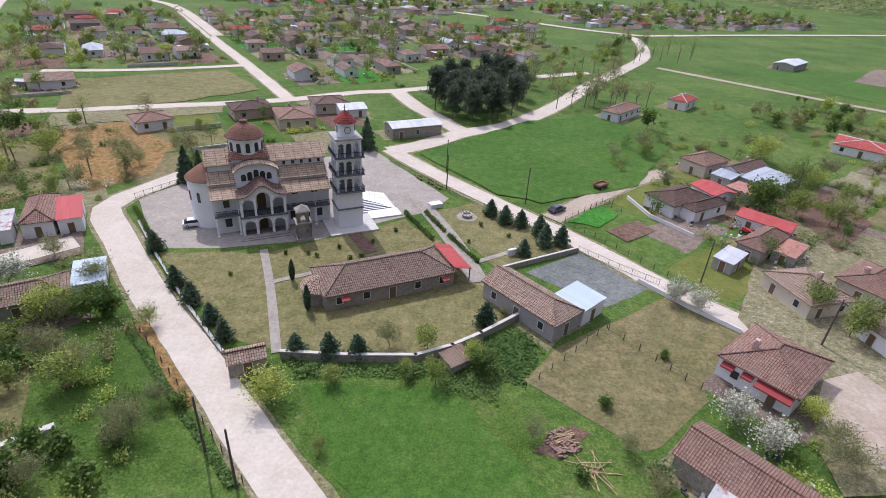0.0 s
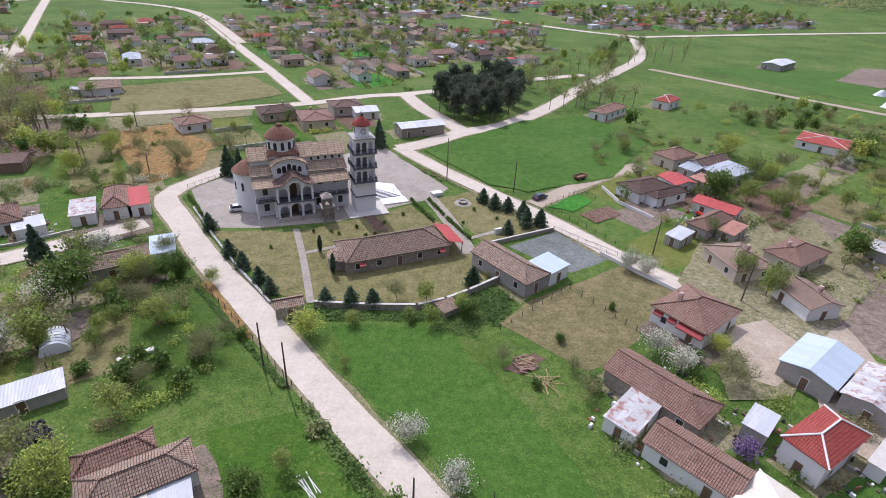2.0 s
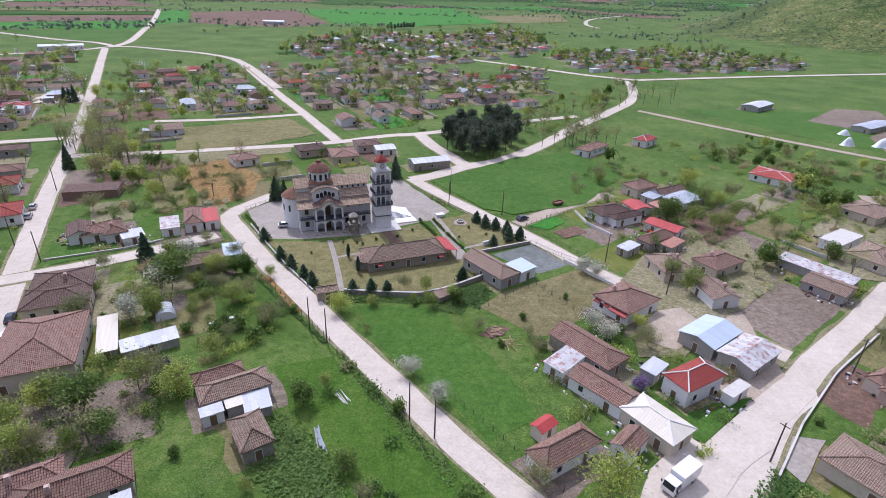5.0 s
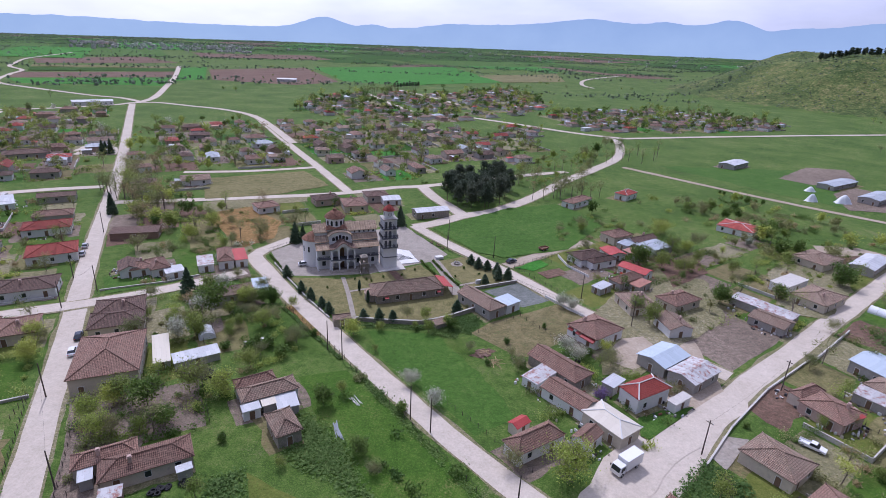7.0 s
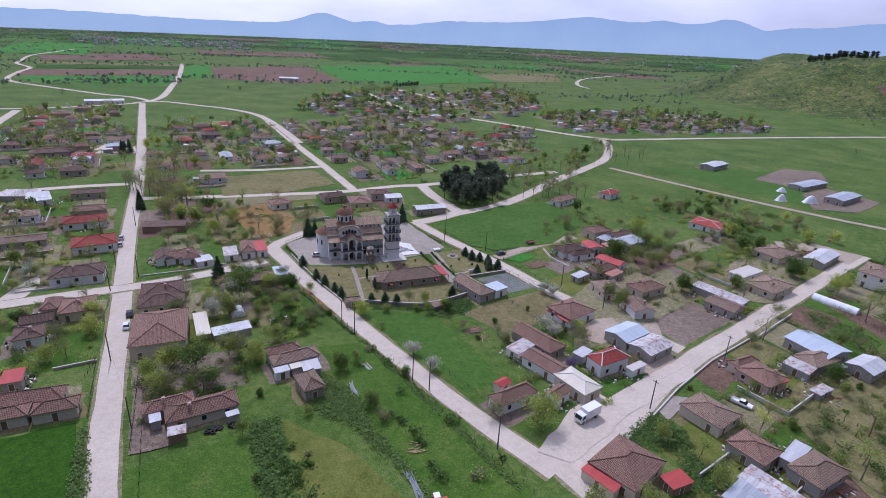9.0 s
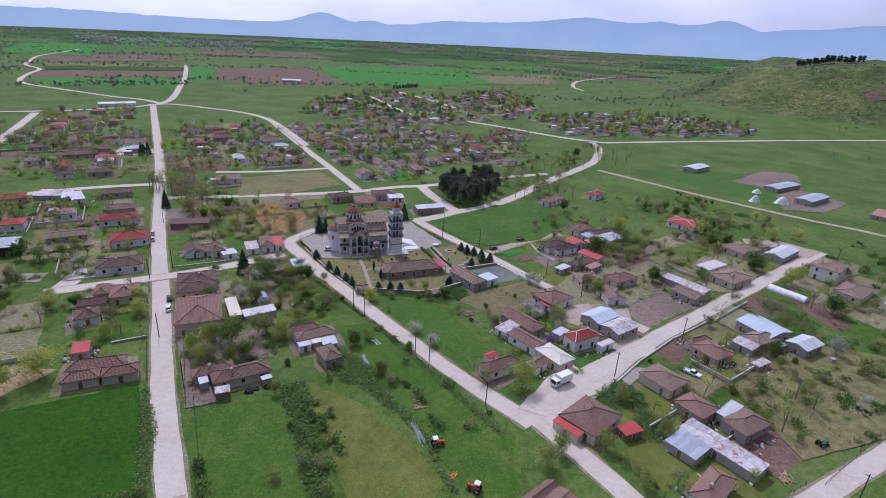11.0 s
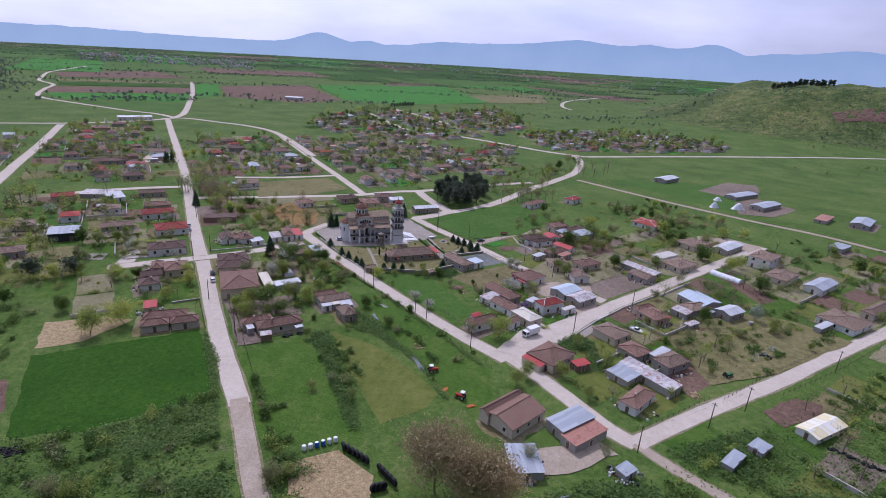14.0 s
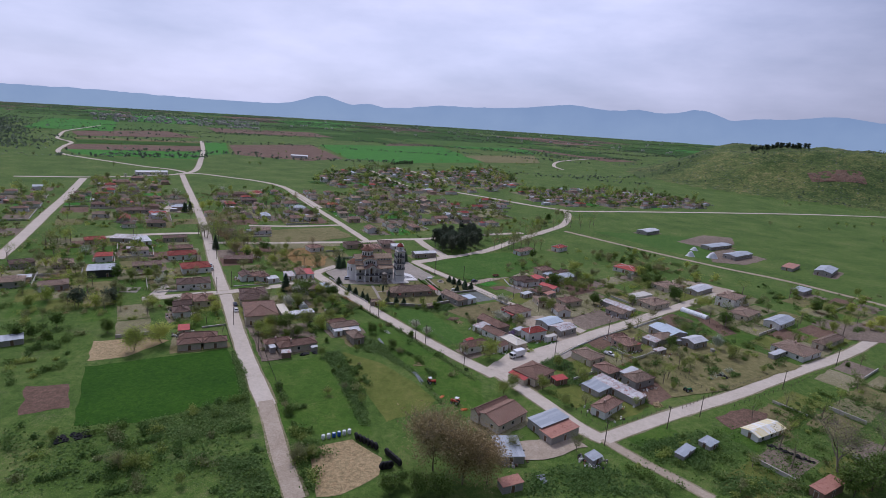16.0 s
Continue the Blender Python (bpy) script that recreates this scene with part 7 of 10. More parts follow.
# ---- village further off ----
quarter([(-354.1, 312.4), (-296.7, 351.4), (-185.6, 182.5), (-224.7, 155.0), (-263.4, 148.0)], 37, 40, 33, 1)
quarter([(-255.3, 106.7), (-229.3, 128.8), (-162.8, 143.3), (-148.9, 83.5), (-193.5, 80.5), (-229.2, 80.6)], 12, 26, 33, 2)
quarter([(-220.2, 59.6), (-186.4, 70.9), (-167.6, 45.6), (-158.7, 26.4), (-184.1, 19.2)], 10, 21, 33, 3)
quarter([(-388.6, 247.7), (-381.1, 317.7), (-284.8, 159.4), (-255.4, 98.9)], 17, 19, 33, 4)
quarter([(-258.2, 329.8), (-197.6, 392.4), (-119.5, 278.8), (-92.7, 235.8), (-138.5, 207.9), (-149.8, 202.9), (-179.8, 196.3)], 32, 38, 33, 5)
quarter([(-156.1, 178.3), (-127.5, 190.5), (-119.2, 148.3), (-135.2, 129.2)], 6, 12, 33, 6)
quarter([(-163.5, 366.1), (-114.1, 447.0), (-14.6, 387.7), (54.5, 425.8), (53.6, 288.3), (-11.7, 272.5), (-18.9, 200.3), (-58.3, 204.7)], 55, 72, 33, 7)
quarter([(-199.7, 550.3), (-154.3, 680.4), (-38.0, 730.3), (63.1, 875.7), (96.6, 618.8), (-17.5, 430.3), (-114.1, 447.0), (-167.0, 439.6)], 50, 66, 33, 8, True)
quarter([(66.8, 534.5), (156.0, 623.5), (235.4, 640.6), (296.2, 645.5), (349.3, 588.0), (323.8, 524.5), (162.3, 449.2), (101.7, 442.8)], 45, 43, 33, 9, True)
quarter([(-383.3, 353.0), (-328.2, 406.6), (-300.9, 358.7), (-356.8, 320.1)], 6, 9, 33, 10)
# gardens and verges of the nearer streets
quarter([(110.2, 193.9), (144.4, 214.7), (169.2, 148.1), (133.1, 104.2), (114.8, 131.6)], 0, 16, 33, 31)
quarter([(107.7, 70.3), (166.4, 124.0), (188.8, 91.4), (142.0, 24.9), (105.0, 6.5), (104.3, 40.3)], 0, 14, 33, 32)
quarter([(-92.1, 58.8), (-65.9, 76.6), (-44.3, 63.4), (-26.8, 35.4), (-40.7, 11.8), (-63.6, 9.3)], 0, 22, 33, 33)
quarter([(38.7, 146.2), (71.8, 180.3), (84.8, 161.7), (100.0, 127.1), (74.9, 97.7), (50.8, 112.1)], 0, 12, 33, 34)
quarter([(-154.8, 70.0), (-146.5, 141.1), (-166.7, 150.6), (-97.3, 48.2), (-105.1, 15.0), (-166.1, -0.8), (-176.0, 10.2)], 0, 26, 33, 35)
quarter([(-67.4, 154.5), (-73.3, 122.1), (-94.9, 144.3), (-121.7, 119.2), (-107.9, 74.1), (-54.2, 102.6)], 0, 14, 33, 36)
quarter([(27.9, 229.3), (55.2, 317.5), (118.5, 380.4), (84.1, 288.4), (48.8, 197.8)], 0, 14, 33, 37)
quarter([(140.2, 231.9), (169.7, 190.0), (199.6, 145.1), (173.2, 149.4), (125.9, 175.4)], 0, 10, 33, 38)
quarter([(217.1, 138.6), (289.4, 159.4), (232.5, 78.1), (196.4, 69.3)], 0, 14, 33, 39)
quarter([(44, 112), (70, 142), (100, 128), (130, 150), (160, 140), (185, 134), (120, 72), (75, 36), (60, 58), (48, 70)], 0, 0, -50, 61, bare=True)
quarter([(62, 12), (120, 72), (186, 128), (222, 76), (150, 15), (95, -22), (68, -38), (50, -10)], 0, 0, -50, 62, bare=True, plots=GREEN_PLOTS)
quarter([(-112, 98), (-68, 108), (-60, 96), (-42, 62), (-50, 48), (-46, -8), (-76, 18), (-92, 55)], 0, 0, 33, 63, bare=True)
quarter([(-250, 110), (-150, 150), (-118, 92), (-75, 5), (-112, -4), (-165, 0), (-220, 60)], 0, 0, 33, 64, bare=True, plots=GREEN_PLOTS)
quarter([(-150, 140), (-105, 150), (-60, 175), (-35, 192), (-22, 142), (-58, 116), (-72, 100), (-122, 96)], 0, 0, 33, 65, bare=True)
quarter([(190, 62), (215, 130), (285, 155), (240, 78)], 0, 0, -50, 66, bare=True)
quarter([(62, -52), (95, -30), (160, 12), (190, 34), (200, 20), (140, -50), (85, -68)], 0, 0, -50, 67, bare=True)
clutter("yard_clutter", [(-354.1, 312.4), (-296.7, 351.4), (-185.6, 182.5), (-224.7, 155.0), (-263.4, 148.0)], 720, 70, "small boards, crates and heaps in village yards")
clutter("yard_clutter", [(-255.3, 106.7), (-229.3, 128.8), (-162.8, 143.3), (-148.9, 83.5), (-193.5, 80.5), (-229.2, 80.6)], 240, 71, "small boards, crates and heaps in village yards")
clutter("yard_clutter", [(-220.2, 59.6), (-186.4, 70.9), (-167.6, 45.6), (-158.7, 26.4), (-184.1, 19.2)], 192, 72, "small boards, crates and heaps in village yards")
clutter("yard_clutter", [(-388.6, 247.7), (-381.1, 317.7), (-284.8, 159.4), (-255.4, 98.9)], 336, 73, "small boards, crates and heaps in village yards")
clutter("yard_clutter", [(-258.2, 329.8), (-197.6, 392.4), (-119.5, 278.8), (-92.7, 235.8), (-138.5, 207.9), (-149.8, 202.9), (-179.8, 196.3)], 624, 74, "small boards, crates and heaps in village yards")
clutter("yard_clutter", [(-156.1, 178.3), (-127.5, 190.5), (-119.2, 148.3), (-135.2, 129.2)], 120, 75, "small boards, crates and heaps in village yards")
clutter("yard_clutter", [(-163.5, 366.1), (-114.1, 447.0), (-14.6, 387.7), (54.5, 425.8), (53.6, 288.3), (-11.7, 272.5), (-18.9, 200.3), (-58.3, 204.7)], 1056, 76, "small boards, crates and heaps in village yards")
clutter("yard_clutter", [(-199.7, 550.3), (-154.3, 680.4), (-38.0, 730.3), (63.1, 875.7), (96.6, 618.8), (-17.5, 430.3), (-114.1, 447.0), (-167.0, 439.6)], 960, 77, "small boards, crates and heaps in village yards")
clutter("yard_clutter", [(66.8, 534.5), (156.0, 623.5), (235.4, 640.6), (296.2, 645.5), (349.3, 588.0), (323.8, 524.5), (162.3, 449.2), (101.7, 442.8)], 864, 78, "small boards, crates and heaps in village yards")
clutter("yard_clutter", [(-383.3, 353.0), (-328.2, 406.6), (-300.9, 358.7), (-356.8, 320.1)], 120, 79, "small boards, crates and heaps in village yards")
clutter("yard_clutter", [(51.7, 133.8), (79.9, 147.5), (93.3, 129.0), (69.2, 87.4), (56.0, 83.9), (48.8, 100.9)], 255, 90, "small boards, crates and heaps in village yards", 0.9)
clutter("yard_clutter", [(127.2, 133.5), (168.4, 157.2), (173.0, 129.9), (119.6, 77.9), (86.0, 63.8), (95.7, 91.9)], 221, 91, "small boards, crates and heaps in village yards", 0.9)
clutter("yard_clutter", [(18.4, 32.2), (43.6, 45.7), (64.3, 36.8), (48.2, 11.9), (32.1, 11.6)], 187, 92, "small boards, crates and heaps in village yards", 0.9)
clutter("yard_clutter", [(84.5, 37.2), (123.4, 46.3), (120.5, 27.2), (79.9, -8.5), (67.3, -0.7)], 289, 93, "small boards, crates and heaps in village yards", 0.9)
clutter("yard_clutter", [(-187.7, 105.5), (-173.2, 126.1), (-138.2, 102.2), (-136.1, 71.2), (-158.2, 72.1)], 204, 94, "small boards, crates and heaps in village yards", 0.9)
clutter("yard_clutter", [(-124.2, 33.5), (-106.8, 40.4), (-88.2, 9.4), (-87.4, -8.2)], 204, 95, "small boards, crates and heaps in village yards", 0.9)
clutter("yard_clutter", [(-111.3, 82.2), (-84.2, 94.2), (-68.4, 60.1), (-60.1, 22.1), (-67.0, 12.8)], 187, 96, "small boards, crates and heaps in village yards", 0.9)
clutter("yard_clutter", [(70.3, 9.1), (104.0, 16.5), (89.1, -22.5), (65.5, -34.1)], 119, 97, "small boards, crates and heaps in village yards", 0.9)
clutter("yard_clutter", [(32.2, -46.8), (54.0, -48.9), (60.2, -58.8), (34.4, -70.3)], 102, 98, "small boards, crates and heaps in village yards", 0.9)
thicket([(-354.1, 312.4), (-296.7, 351.4), (-185.6, 182.5), (-224.7, 155.0), (-263.4, 148.0)], 128, 120, leaves=32, leaf=0.48)
thicket([(-255.3, 106.7), (-229.3, 128.8), (-162.8, 143.3), (-148.9, 83.5), (-193.5, 80.5), (-229.2, 80.6)], 64, 121, leaves=32, leaf=0.48)
thicket([(-220.2, 59.6), (-186.4, 70.9), (-167.6, 45.6), (-158.7, 26.4), (-184.1, 19.2)], 52, 122, leaves=32, leaf=0.48)
thicket([(-388.6, 247.7), (-381.1, 317.7), (-284.8, 159.4), (-255.4, 98.9)], 60, 123, leaves=32, leaf=0.48)
thicket([(-258.2, 329.8), (-197.6, 392.4), (-119.5, 278.8), (-92.7, 235.8), (-138.5, 207.9), (-149.8, 202.9), (-179.8, 196.3)], 116, 124, leaves=32, leaf=0.48)
thicket([(-156.1, 178.3), (-127.5, 190.5), (-119.2, 148.3), (-135.2, 129.2)], 30, 125, leaves=32, leaf=0.48)
thicket([(-163.5, 366.1), (-114.1, 447.0), (-14.6, 387.7), (54.5, 425.8), (53.6, 288.3), (-11.7, 272.5), (-18.9, 200.3), (-58.3, 204.7)], 208, 126, leaves=32, leaf=0.48)
thicket([(-199.7, 550.3), (-154.3, 680.4), (-38.0, 730.3), (63.1, 875.7), (96.6, 618.8), (-17.5, 430.3), (-114.1, 447.0), (-167.0, 439.6)], 190, 127, leaves=32, leaf=0.48)
thicket([(66.8, 534.5), (156.0, 623.5), (235.4, 640.6), (296.2, 645.5), (349.3, 588.0), (323.8, 524.5), (162.3, 449.2), (101.7, 442.8)], 144, 128, leaves=32, leaf=0.48)
thicket([(-383.3, 353.0), (-328.2, 406.6), (-300.9, 358.7), (-356.8, 320.1)], 26, 129, leaves=32, leaf=0.48)
thicket([(110.2, 193.9), (144.4, 214.7), (169.2, 148.1), (133.1, 104.2), (114.8, 131.6)], 48, 140, leaves=130, leaf=0.2)
thicket([(107.7, 70.3), (166.4, 124.0), (188.8, 91.4), (142.0, 24.9), (105.0, 6.5), (104.3, 40.3)], 42, 141, leaves=130, leaf=0.2)
thicket([(-92.1, 58.8), (-65.9, 76.6), (-44.3, 63.4), (-26.8, 35.4), (-40.7, 11.8), (-63.6, 9.3)], 66, 142, leaves=130, leaf=0.2)
thicket([(38.7, 146.2), (71.8, 180.3), (84.8, 161.7), (100.0, 127.1), (74.9, 97.7), (50.8, 112.1)], 36, 143, leaves=130, leaf=0.2)
thicket([(-154.8, 70.0), (-146.5, 141.1), (-166.7, 150.6), (-97.3, 48.2), (-105.1, 15.0), (-166.1, -0.8), (-176.0, 10.2)], 78, 144, leaves=130, leaf=0.2)
thicket([(-67.4, 154.5), (-73.3, 122.1), (-94.9, 144.3), (-121.7, 119.2), (-107.9, 74.1), (-54.2, 102.6)], 42, 145, leaves=130, leaf=0.2)
thicket([(27.9, 229.3), (55.2, 317.5), (118.5, 380.4), (84.1, 288.4), (48.8, 197.8)], 42, 146, leaves=130, leaf=0.2)
thicket([(140.2, 231.9), (169.7, 190.0), (199.6, 145.1), (173.2, 149.4), (125.9, 175.4)], 30, 147, leaves=130, leaf=0.2)
thicket([(217.1, 138.6), (289.4, 159.4), (232.5, 78.1), (196.4, 69.3)], 42, 148, leaves=130, leaf=0.2)
thicket([(51.7, 133.8), (79.9, 147.5), (93.3, 129.0), (69.2, 87.4), (56.0, 83.9), (48.8, 100.9)], 26, 160, leaves=160, leaf=0.2)
thicket([(127.2, 133.5), (168.4, 157.2), (173.0, 129.9), (119.6, 77.9), (86.0, 63.8), (95.7, 91.9)], 24, 161, leaves=160, leaf=0.2)
thicket([(18.4, 32.2), (43.6, 45.7), (64.3, 36.8), (48.2, 11.9), (32.1, 11.6)], 16, 162, leaves=160, leaf=0.2)
thicket([(84.5, 37.2), (123.4, 46.3), (120.5, 27.2), (79.9, -8.5), (67.3, -0.7)], 30, 163, leaves=160, leaf=0.2)
thicket([(-124.2, 33.5), (-106.8, 40.4), (-88.2, 9.4), (-87.4, -8.2)], 22, 164, leaves=160, leaf=0.2)
thicket([(57.4, 165.5), (115.1, 224.1), (171.4, 203.8), (168.4, 157.2), (106.5, 110.2), (74.1, 115.6)], 40, 165, leaves=160, leaf=0.2)
thicket([(-68.3, 12.6), (-57.4, 17.0), (-49.7, 3.7), (-48.2, -9.9), (-53.0, -14.1)], 14, 166, leaves=160, leaf=0.2)
thicket([(-106.3, -67.7), (-84.0, -69.3), (-50.3, -42.3), (-37.7, -59.5), (-21.4, -86.0), (-81.4, -95.4)], 60, 180, "wild bushes and brambles on rough grass", leaves=85, leaf=0.34, wild=True)
thicket([(-36.6, -39.6), (-25.3, -57.2), (-16.0, -66.6), (-12.2, -84.6), (-16.2, -85.2), (-25.6, -68.2)], 26, 181, "wild bushes and brambles on rough grass", leaves=85, leaf=0.34, wild=True)
thicket([(-29.7, -2.7), (-17.1, -10.1), (-8.3, -34.0), (-12.2, -42.0), (-20.9, -28.7)], 18, 182, "wild bushes and brambles on rough grass", leaves=85, leaf=0.34, wild=True)
thicket([(63.1, -53.0), (99.4, -34.5), (118.5, -24.2), (164.3, 4.7), (198.0, 26.2), (136.1, -61.3), (70.4, -71.6)], 80, 183, "wild bushes and brambles on rough grass", leaves=85, leaf=0.34, wild=True)
thicket([(96.6, 14.9), (146.5, 50.3), (174.1, 31.9), (154.0, 16.9), (95.2, -21.3)], 36, 184, "wild bushes and brambles on rough grass", leaves=85, leaf=0.34, wild=True)
thicket([(-166.1, -0.8), (-136.5, 6.9), (-108.2, -34.5), (-117.1, -55.6)], 36, 185, "wild bushes and brambles on rough grass", leaves=85, leaf=0.34, wild=True)
thicket([(155.1, 170.4), (206.5, 159.5), (256.6, 109.0), (228.9, 69.9), (185.3, 74.2), (153.4, 100.1)], 40, 186, "wild bushes and brambles on rough grass", leaves=85, leaf=0.34, wild=True)
thicket([(-26.8, 35.4), (5.9, 16.9), (25.1, -5.7), (17.4, -24.9), (-4.8, -7.4)], 12, 187, "wild bushes and brambles on rough grass", leaves=85, leaf=0.34, wild=True)
grove = random.Random(31)
garden_trees([(x, 150 - 0.9 * (x + 143) + grove.uniform(-14, 12), grove.uniform(8, 14), grove.choice(("leaf_bud", "leaf_brown", "leaf_bud", "leaf_fresh"))) for x in [grove.uniform(-166, -122) for k in range(34)]], 301,
             "tall bare trees in bud beside the main street", leaf=0.24, thick=4.5)
garden_trees([(38 + 5.0 * k + grove.uniform(-1, 1), 191 + 1.3 * k + grove.uniform(-2, 2), grove.uniform(8, 13), "leaf_bud") for k in range(8)] +
             [(54 + 6.5 * k + grove.uniform(-2, 2), 262 + 5 * k + grove.uniform(-12, 12), grove.uniform(8, 13), grove.choice(("leaf_bud", "leaf_fresh"))) for k in range(14)], 302,
             "row of slim trees in bud beside the curving road", leaf=0.26, thick=3.0, slim=0.55)
# single trees
tree("conifer", 9.8, 100.3, group="churchyard conifers")
tree("conifer", 12.4, 97.1, group="churchyard conifers")
tree("conifer", 15.4, 96.0, group="churchyard conifers")
tree("conifer", 18.7, 93.0, group="churchyard conifers")
tree("conifer", 19.1, 88.5, group="churchyard conifers")
tree("conifer", 22.4, 89.4, group="churchyard conifers")
tree("conifer", 14.8, 84.6, group="churchyard conifers")
tree("conifer", -40.3, 68.5, group="churchyard conifers")
tree("conifer", -36.1, 64.4, group="churchyard conifers")
tree("conifer", -31.6, 60.1, group="churchyard conifers")
tree("conifer", -28.5, 56.6, group="churchyard conifers")
tree("conifer", -48.3, 78.4, group="churchyard conifers")
tree("conifer", -18.3, 54.6, group="churchyard conifers")
tree("conifer", -13.9, 54.4, group="churchyard conifers")
tree("conifer", -10.2, 54.8, group="churchyard conifers")
tree("conifer", 7.0, 63.5, group="churchyard conifers")
tree("cypress", -23.4, 72.0)
tree("cypress", -19.1, 64.3)
tree("fir", -55.7, 108.2, 0.9)
tree("fir", -53.2, 109.4, 0.85)
tree("fir", -20.7, 136.0)
tree("pine", -4.4, 178.9, group="pine grove")
tree("pine", 1.3, 170.1, group="pine grove")
tree("pine", 7.6, 168.3, group="pine grove")
tree("pine", 13.9, 169.7, group="pine grove")
tree("pine", 20.9, 177.8, group="pine grove")
tree("pine", 23.9, 189.2, group="pine grove")
tree("pine", 16.9, 187.6, group="pine grove")
tree("pine", 9.0, 185.7, group="pine grove")
tree("pine", 1.2, 187.6, group="pine grove")
tree("pine", -4.2, 202.6, group="pine grove")
tree("pine", 5.3, 205.1, group="pine grove")
tree("pine", 13.9, 207.3, group="pine grove")
tree("pine", 22.6, 209.6, group="pine grove")
tree("blossom_tree", 4.6, 20.4)
tree("blossom_tree", -1.0, 26.7)
tree("blossom_tree", 37.6, 72.3)
tree("blossom_tree", 40.5, 70.2)
tree("blossom_tree", 36.3, 47.0)
tree("blossom_tree", 38.6, 42.8)
tree("lilac_bush", 41.0, 27.3)
tree("willow", -18.9, 46.0)
tree("willow", 31.3, 3.2, 1.4)
tree("willow", -58.3, 1.9)
tree("willow", -94.1, 31.9)
tree("leafy_tree", -47.0, 6.3, 0.95)
tree("leafy_tree", -53.7, 11.2, 1.25)
tree("fir", -70.5, 59.7, 1.3)
tree("fir", -138.6, 125.9)
tree("evergreen_tree", -146.4, 16.6, 1.05)
tree("evergreen_tree", -136.2, 22.8, 1.1)
tree("willow", -62.0, 5.4)
tree("orchard_tree", -62.7, 74.7)
tree("orchard_tree", -51.7, 67.1)
tree("orchard_tree", -95.7, 19.1)
tree("orchard_tree", 46.2, 41.3)
tree("orchard_tree", 113.3, 68.6)
tree("orchard_tree", 97.1, 48.2)
tree("orchard_tree", 21.1, 3.8)
tree("leafy_tree", 109.1, 89.5)
tree("leafy_tree", 137.0, 105.1)
tree("leafy_tree", 136.2, 132.0)
for gx, gy in spots([(-4.3, 175.5), (7.5, 164.0), (24.8, 178.7), (28.2, 211.1), (21.5, 223.7), (-3.4, 212.0)], 26, random.Random(5), 2.0, 1.2):
    tree("pine", gx, gy, 0.95, group="pine grove")
tree("brown_tree", 14.5, -69.7, 1.5, 0)
tree("brown_tree", 22.4, -74.3, 1.5, 1)
tree("brown_tree", 28.6, -73.3, 1.3, 2)
tree("leafy_tree", 6.5, -76.9, 0.8)
tree("leafy_tree", 4.7, -80.8, 0.9)
tree("leafy_tree", 11.7, -79.7, 0.9)
tree("leafy_tree", 17.5, -80.5, 1.0)
tree("orchard_tree", -20.8, -71.4, 1.1)
tree("shrub", -30.8, -50.2, 1.9)
tree("shrub", -38.7, -36.6, 1.6)
tree("bare_tree", 129.1, -52.4, 1.9, 0)
tree("bare_tree", 151.4, -37.7, 1.2, 0)
tree("leafy_tree", 134.4, -58.8, 1.6, 0)
tree("leafy_tree", 142.6, -51.5, 1.6, 1)
tree("leafy_tree", 126.9, -62.3, 1.6, 2)
tree("tall_tree", 41.3, 224.1)
tree("tall_tree", 50.9, 198.6)
tree("tall_tree", 55.7, 207.8)
tree("tall_tree", 69.0, 235.0)
tree("tall_tree", 76.1, 260.2)
tree("tall_tree", 37.3, 244.2)
tree("tall_tree", 106.4, 357.4)
tree("tall_tree", 111.9, 337.6)
tree("tall_tree", 80.3, 300.1)
tree("tall_tree", 61.7, 202.6)
tree("tall_tree", 32.3, 220.5)
tree("tall_tree", -55.2, 328.1)
tree("brown_tree", -138.8, 140.8, 0.65)
tree("tall_tree", -124.2, 133.3, 0.75)
tree("tall_tree", -128.5, 156.9, 0.75)
tree("brown_tree", -159.8, 205.4, 0.65)
tree("tall_tree", -181.6, 233.3, 0.75)
tree("tall_tree", -123.2, 118.7, 0.75)
tree("brown_tree", -111.9, 130.2, 0.65)
tree("tall_tree", -69.7, 110.0, 0.75)
tree("tall_tree", -58.7, 120.3, 0.75)
tree("brown_tree", -84.7, 148.1, 0.65)
tree("tall_tree", -203.6, 65.2, 0.75)
tree("tall_tree", -178.5, 24.8, 0.75)
tree("brown_tree", -195.2, 62.4, 0.65)
tree("brown_tree", -146.1, 147.7, 0.7)
tree("brown_tree", -137.6, 142.9, 0.7)
tree("brown_tree", -133.6, 151.1, 0.7)
tree("brown_tree", -121.8, 120.0, 0.7)
tree("brown_tree", -176.3, 193.8, 0.7)
tree("willow", -206.7, 244.1, 1.25)
tree("willow", -207.9, 257.9, 1.25)
tree("willow", -200.2, 258.6, 1.25)
tree("willow", -157.8, 211.5, 1.25)
tree("willow", -131.5, 139.7, 1.25)
tree("willow", -126.2, 145.9, 1.25)
tree("willow", -114.8, 117.6, 1.25)
tree("willow", -139.4, 209.6, 1.25)
tree("willow", -161.8, 174.0, 1.25)
tree("willow", -128.1, 124.3, 1.25)
tree("young_tree", 102.5, 108.8, 1.5)
tree("young_tree", 87.3, 108.6, 1.5)
tree("young_tree", 82.9, 105.4, 1.5)
tree("young_tree", 77.8, 109.6, 1.5)
tree("young_tree", 92.8, 116.4, 1.5)
tree("young_tree", 59.5, 71.1, 1.5)
tree("young_tree", 62.0, 65.4, 1.5)
tree("leafy_tree", 87.5, 82.1, 1.25)
tree("leafy_tree", 137.6, 104.1, 1.25)
tree("leafy_tree", 128.7, 129.7, 1.25)
tree("leafy_tree", 131.0, 150.4, 1.25)
tree("leafy_tree", 138.6, 156.9, 1.25)
tree("leafy_tree", 132.5, 147.7, 1.25)
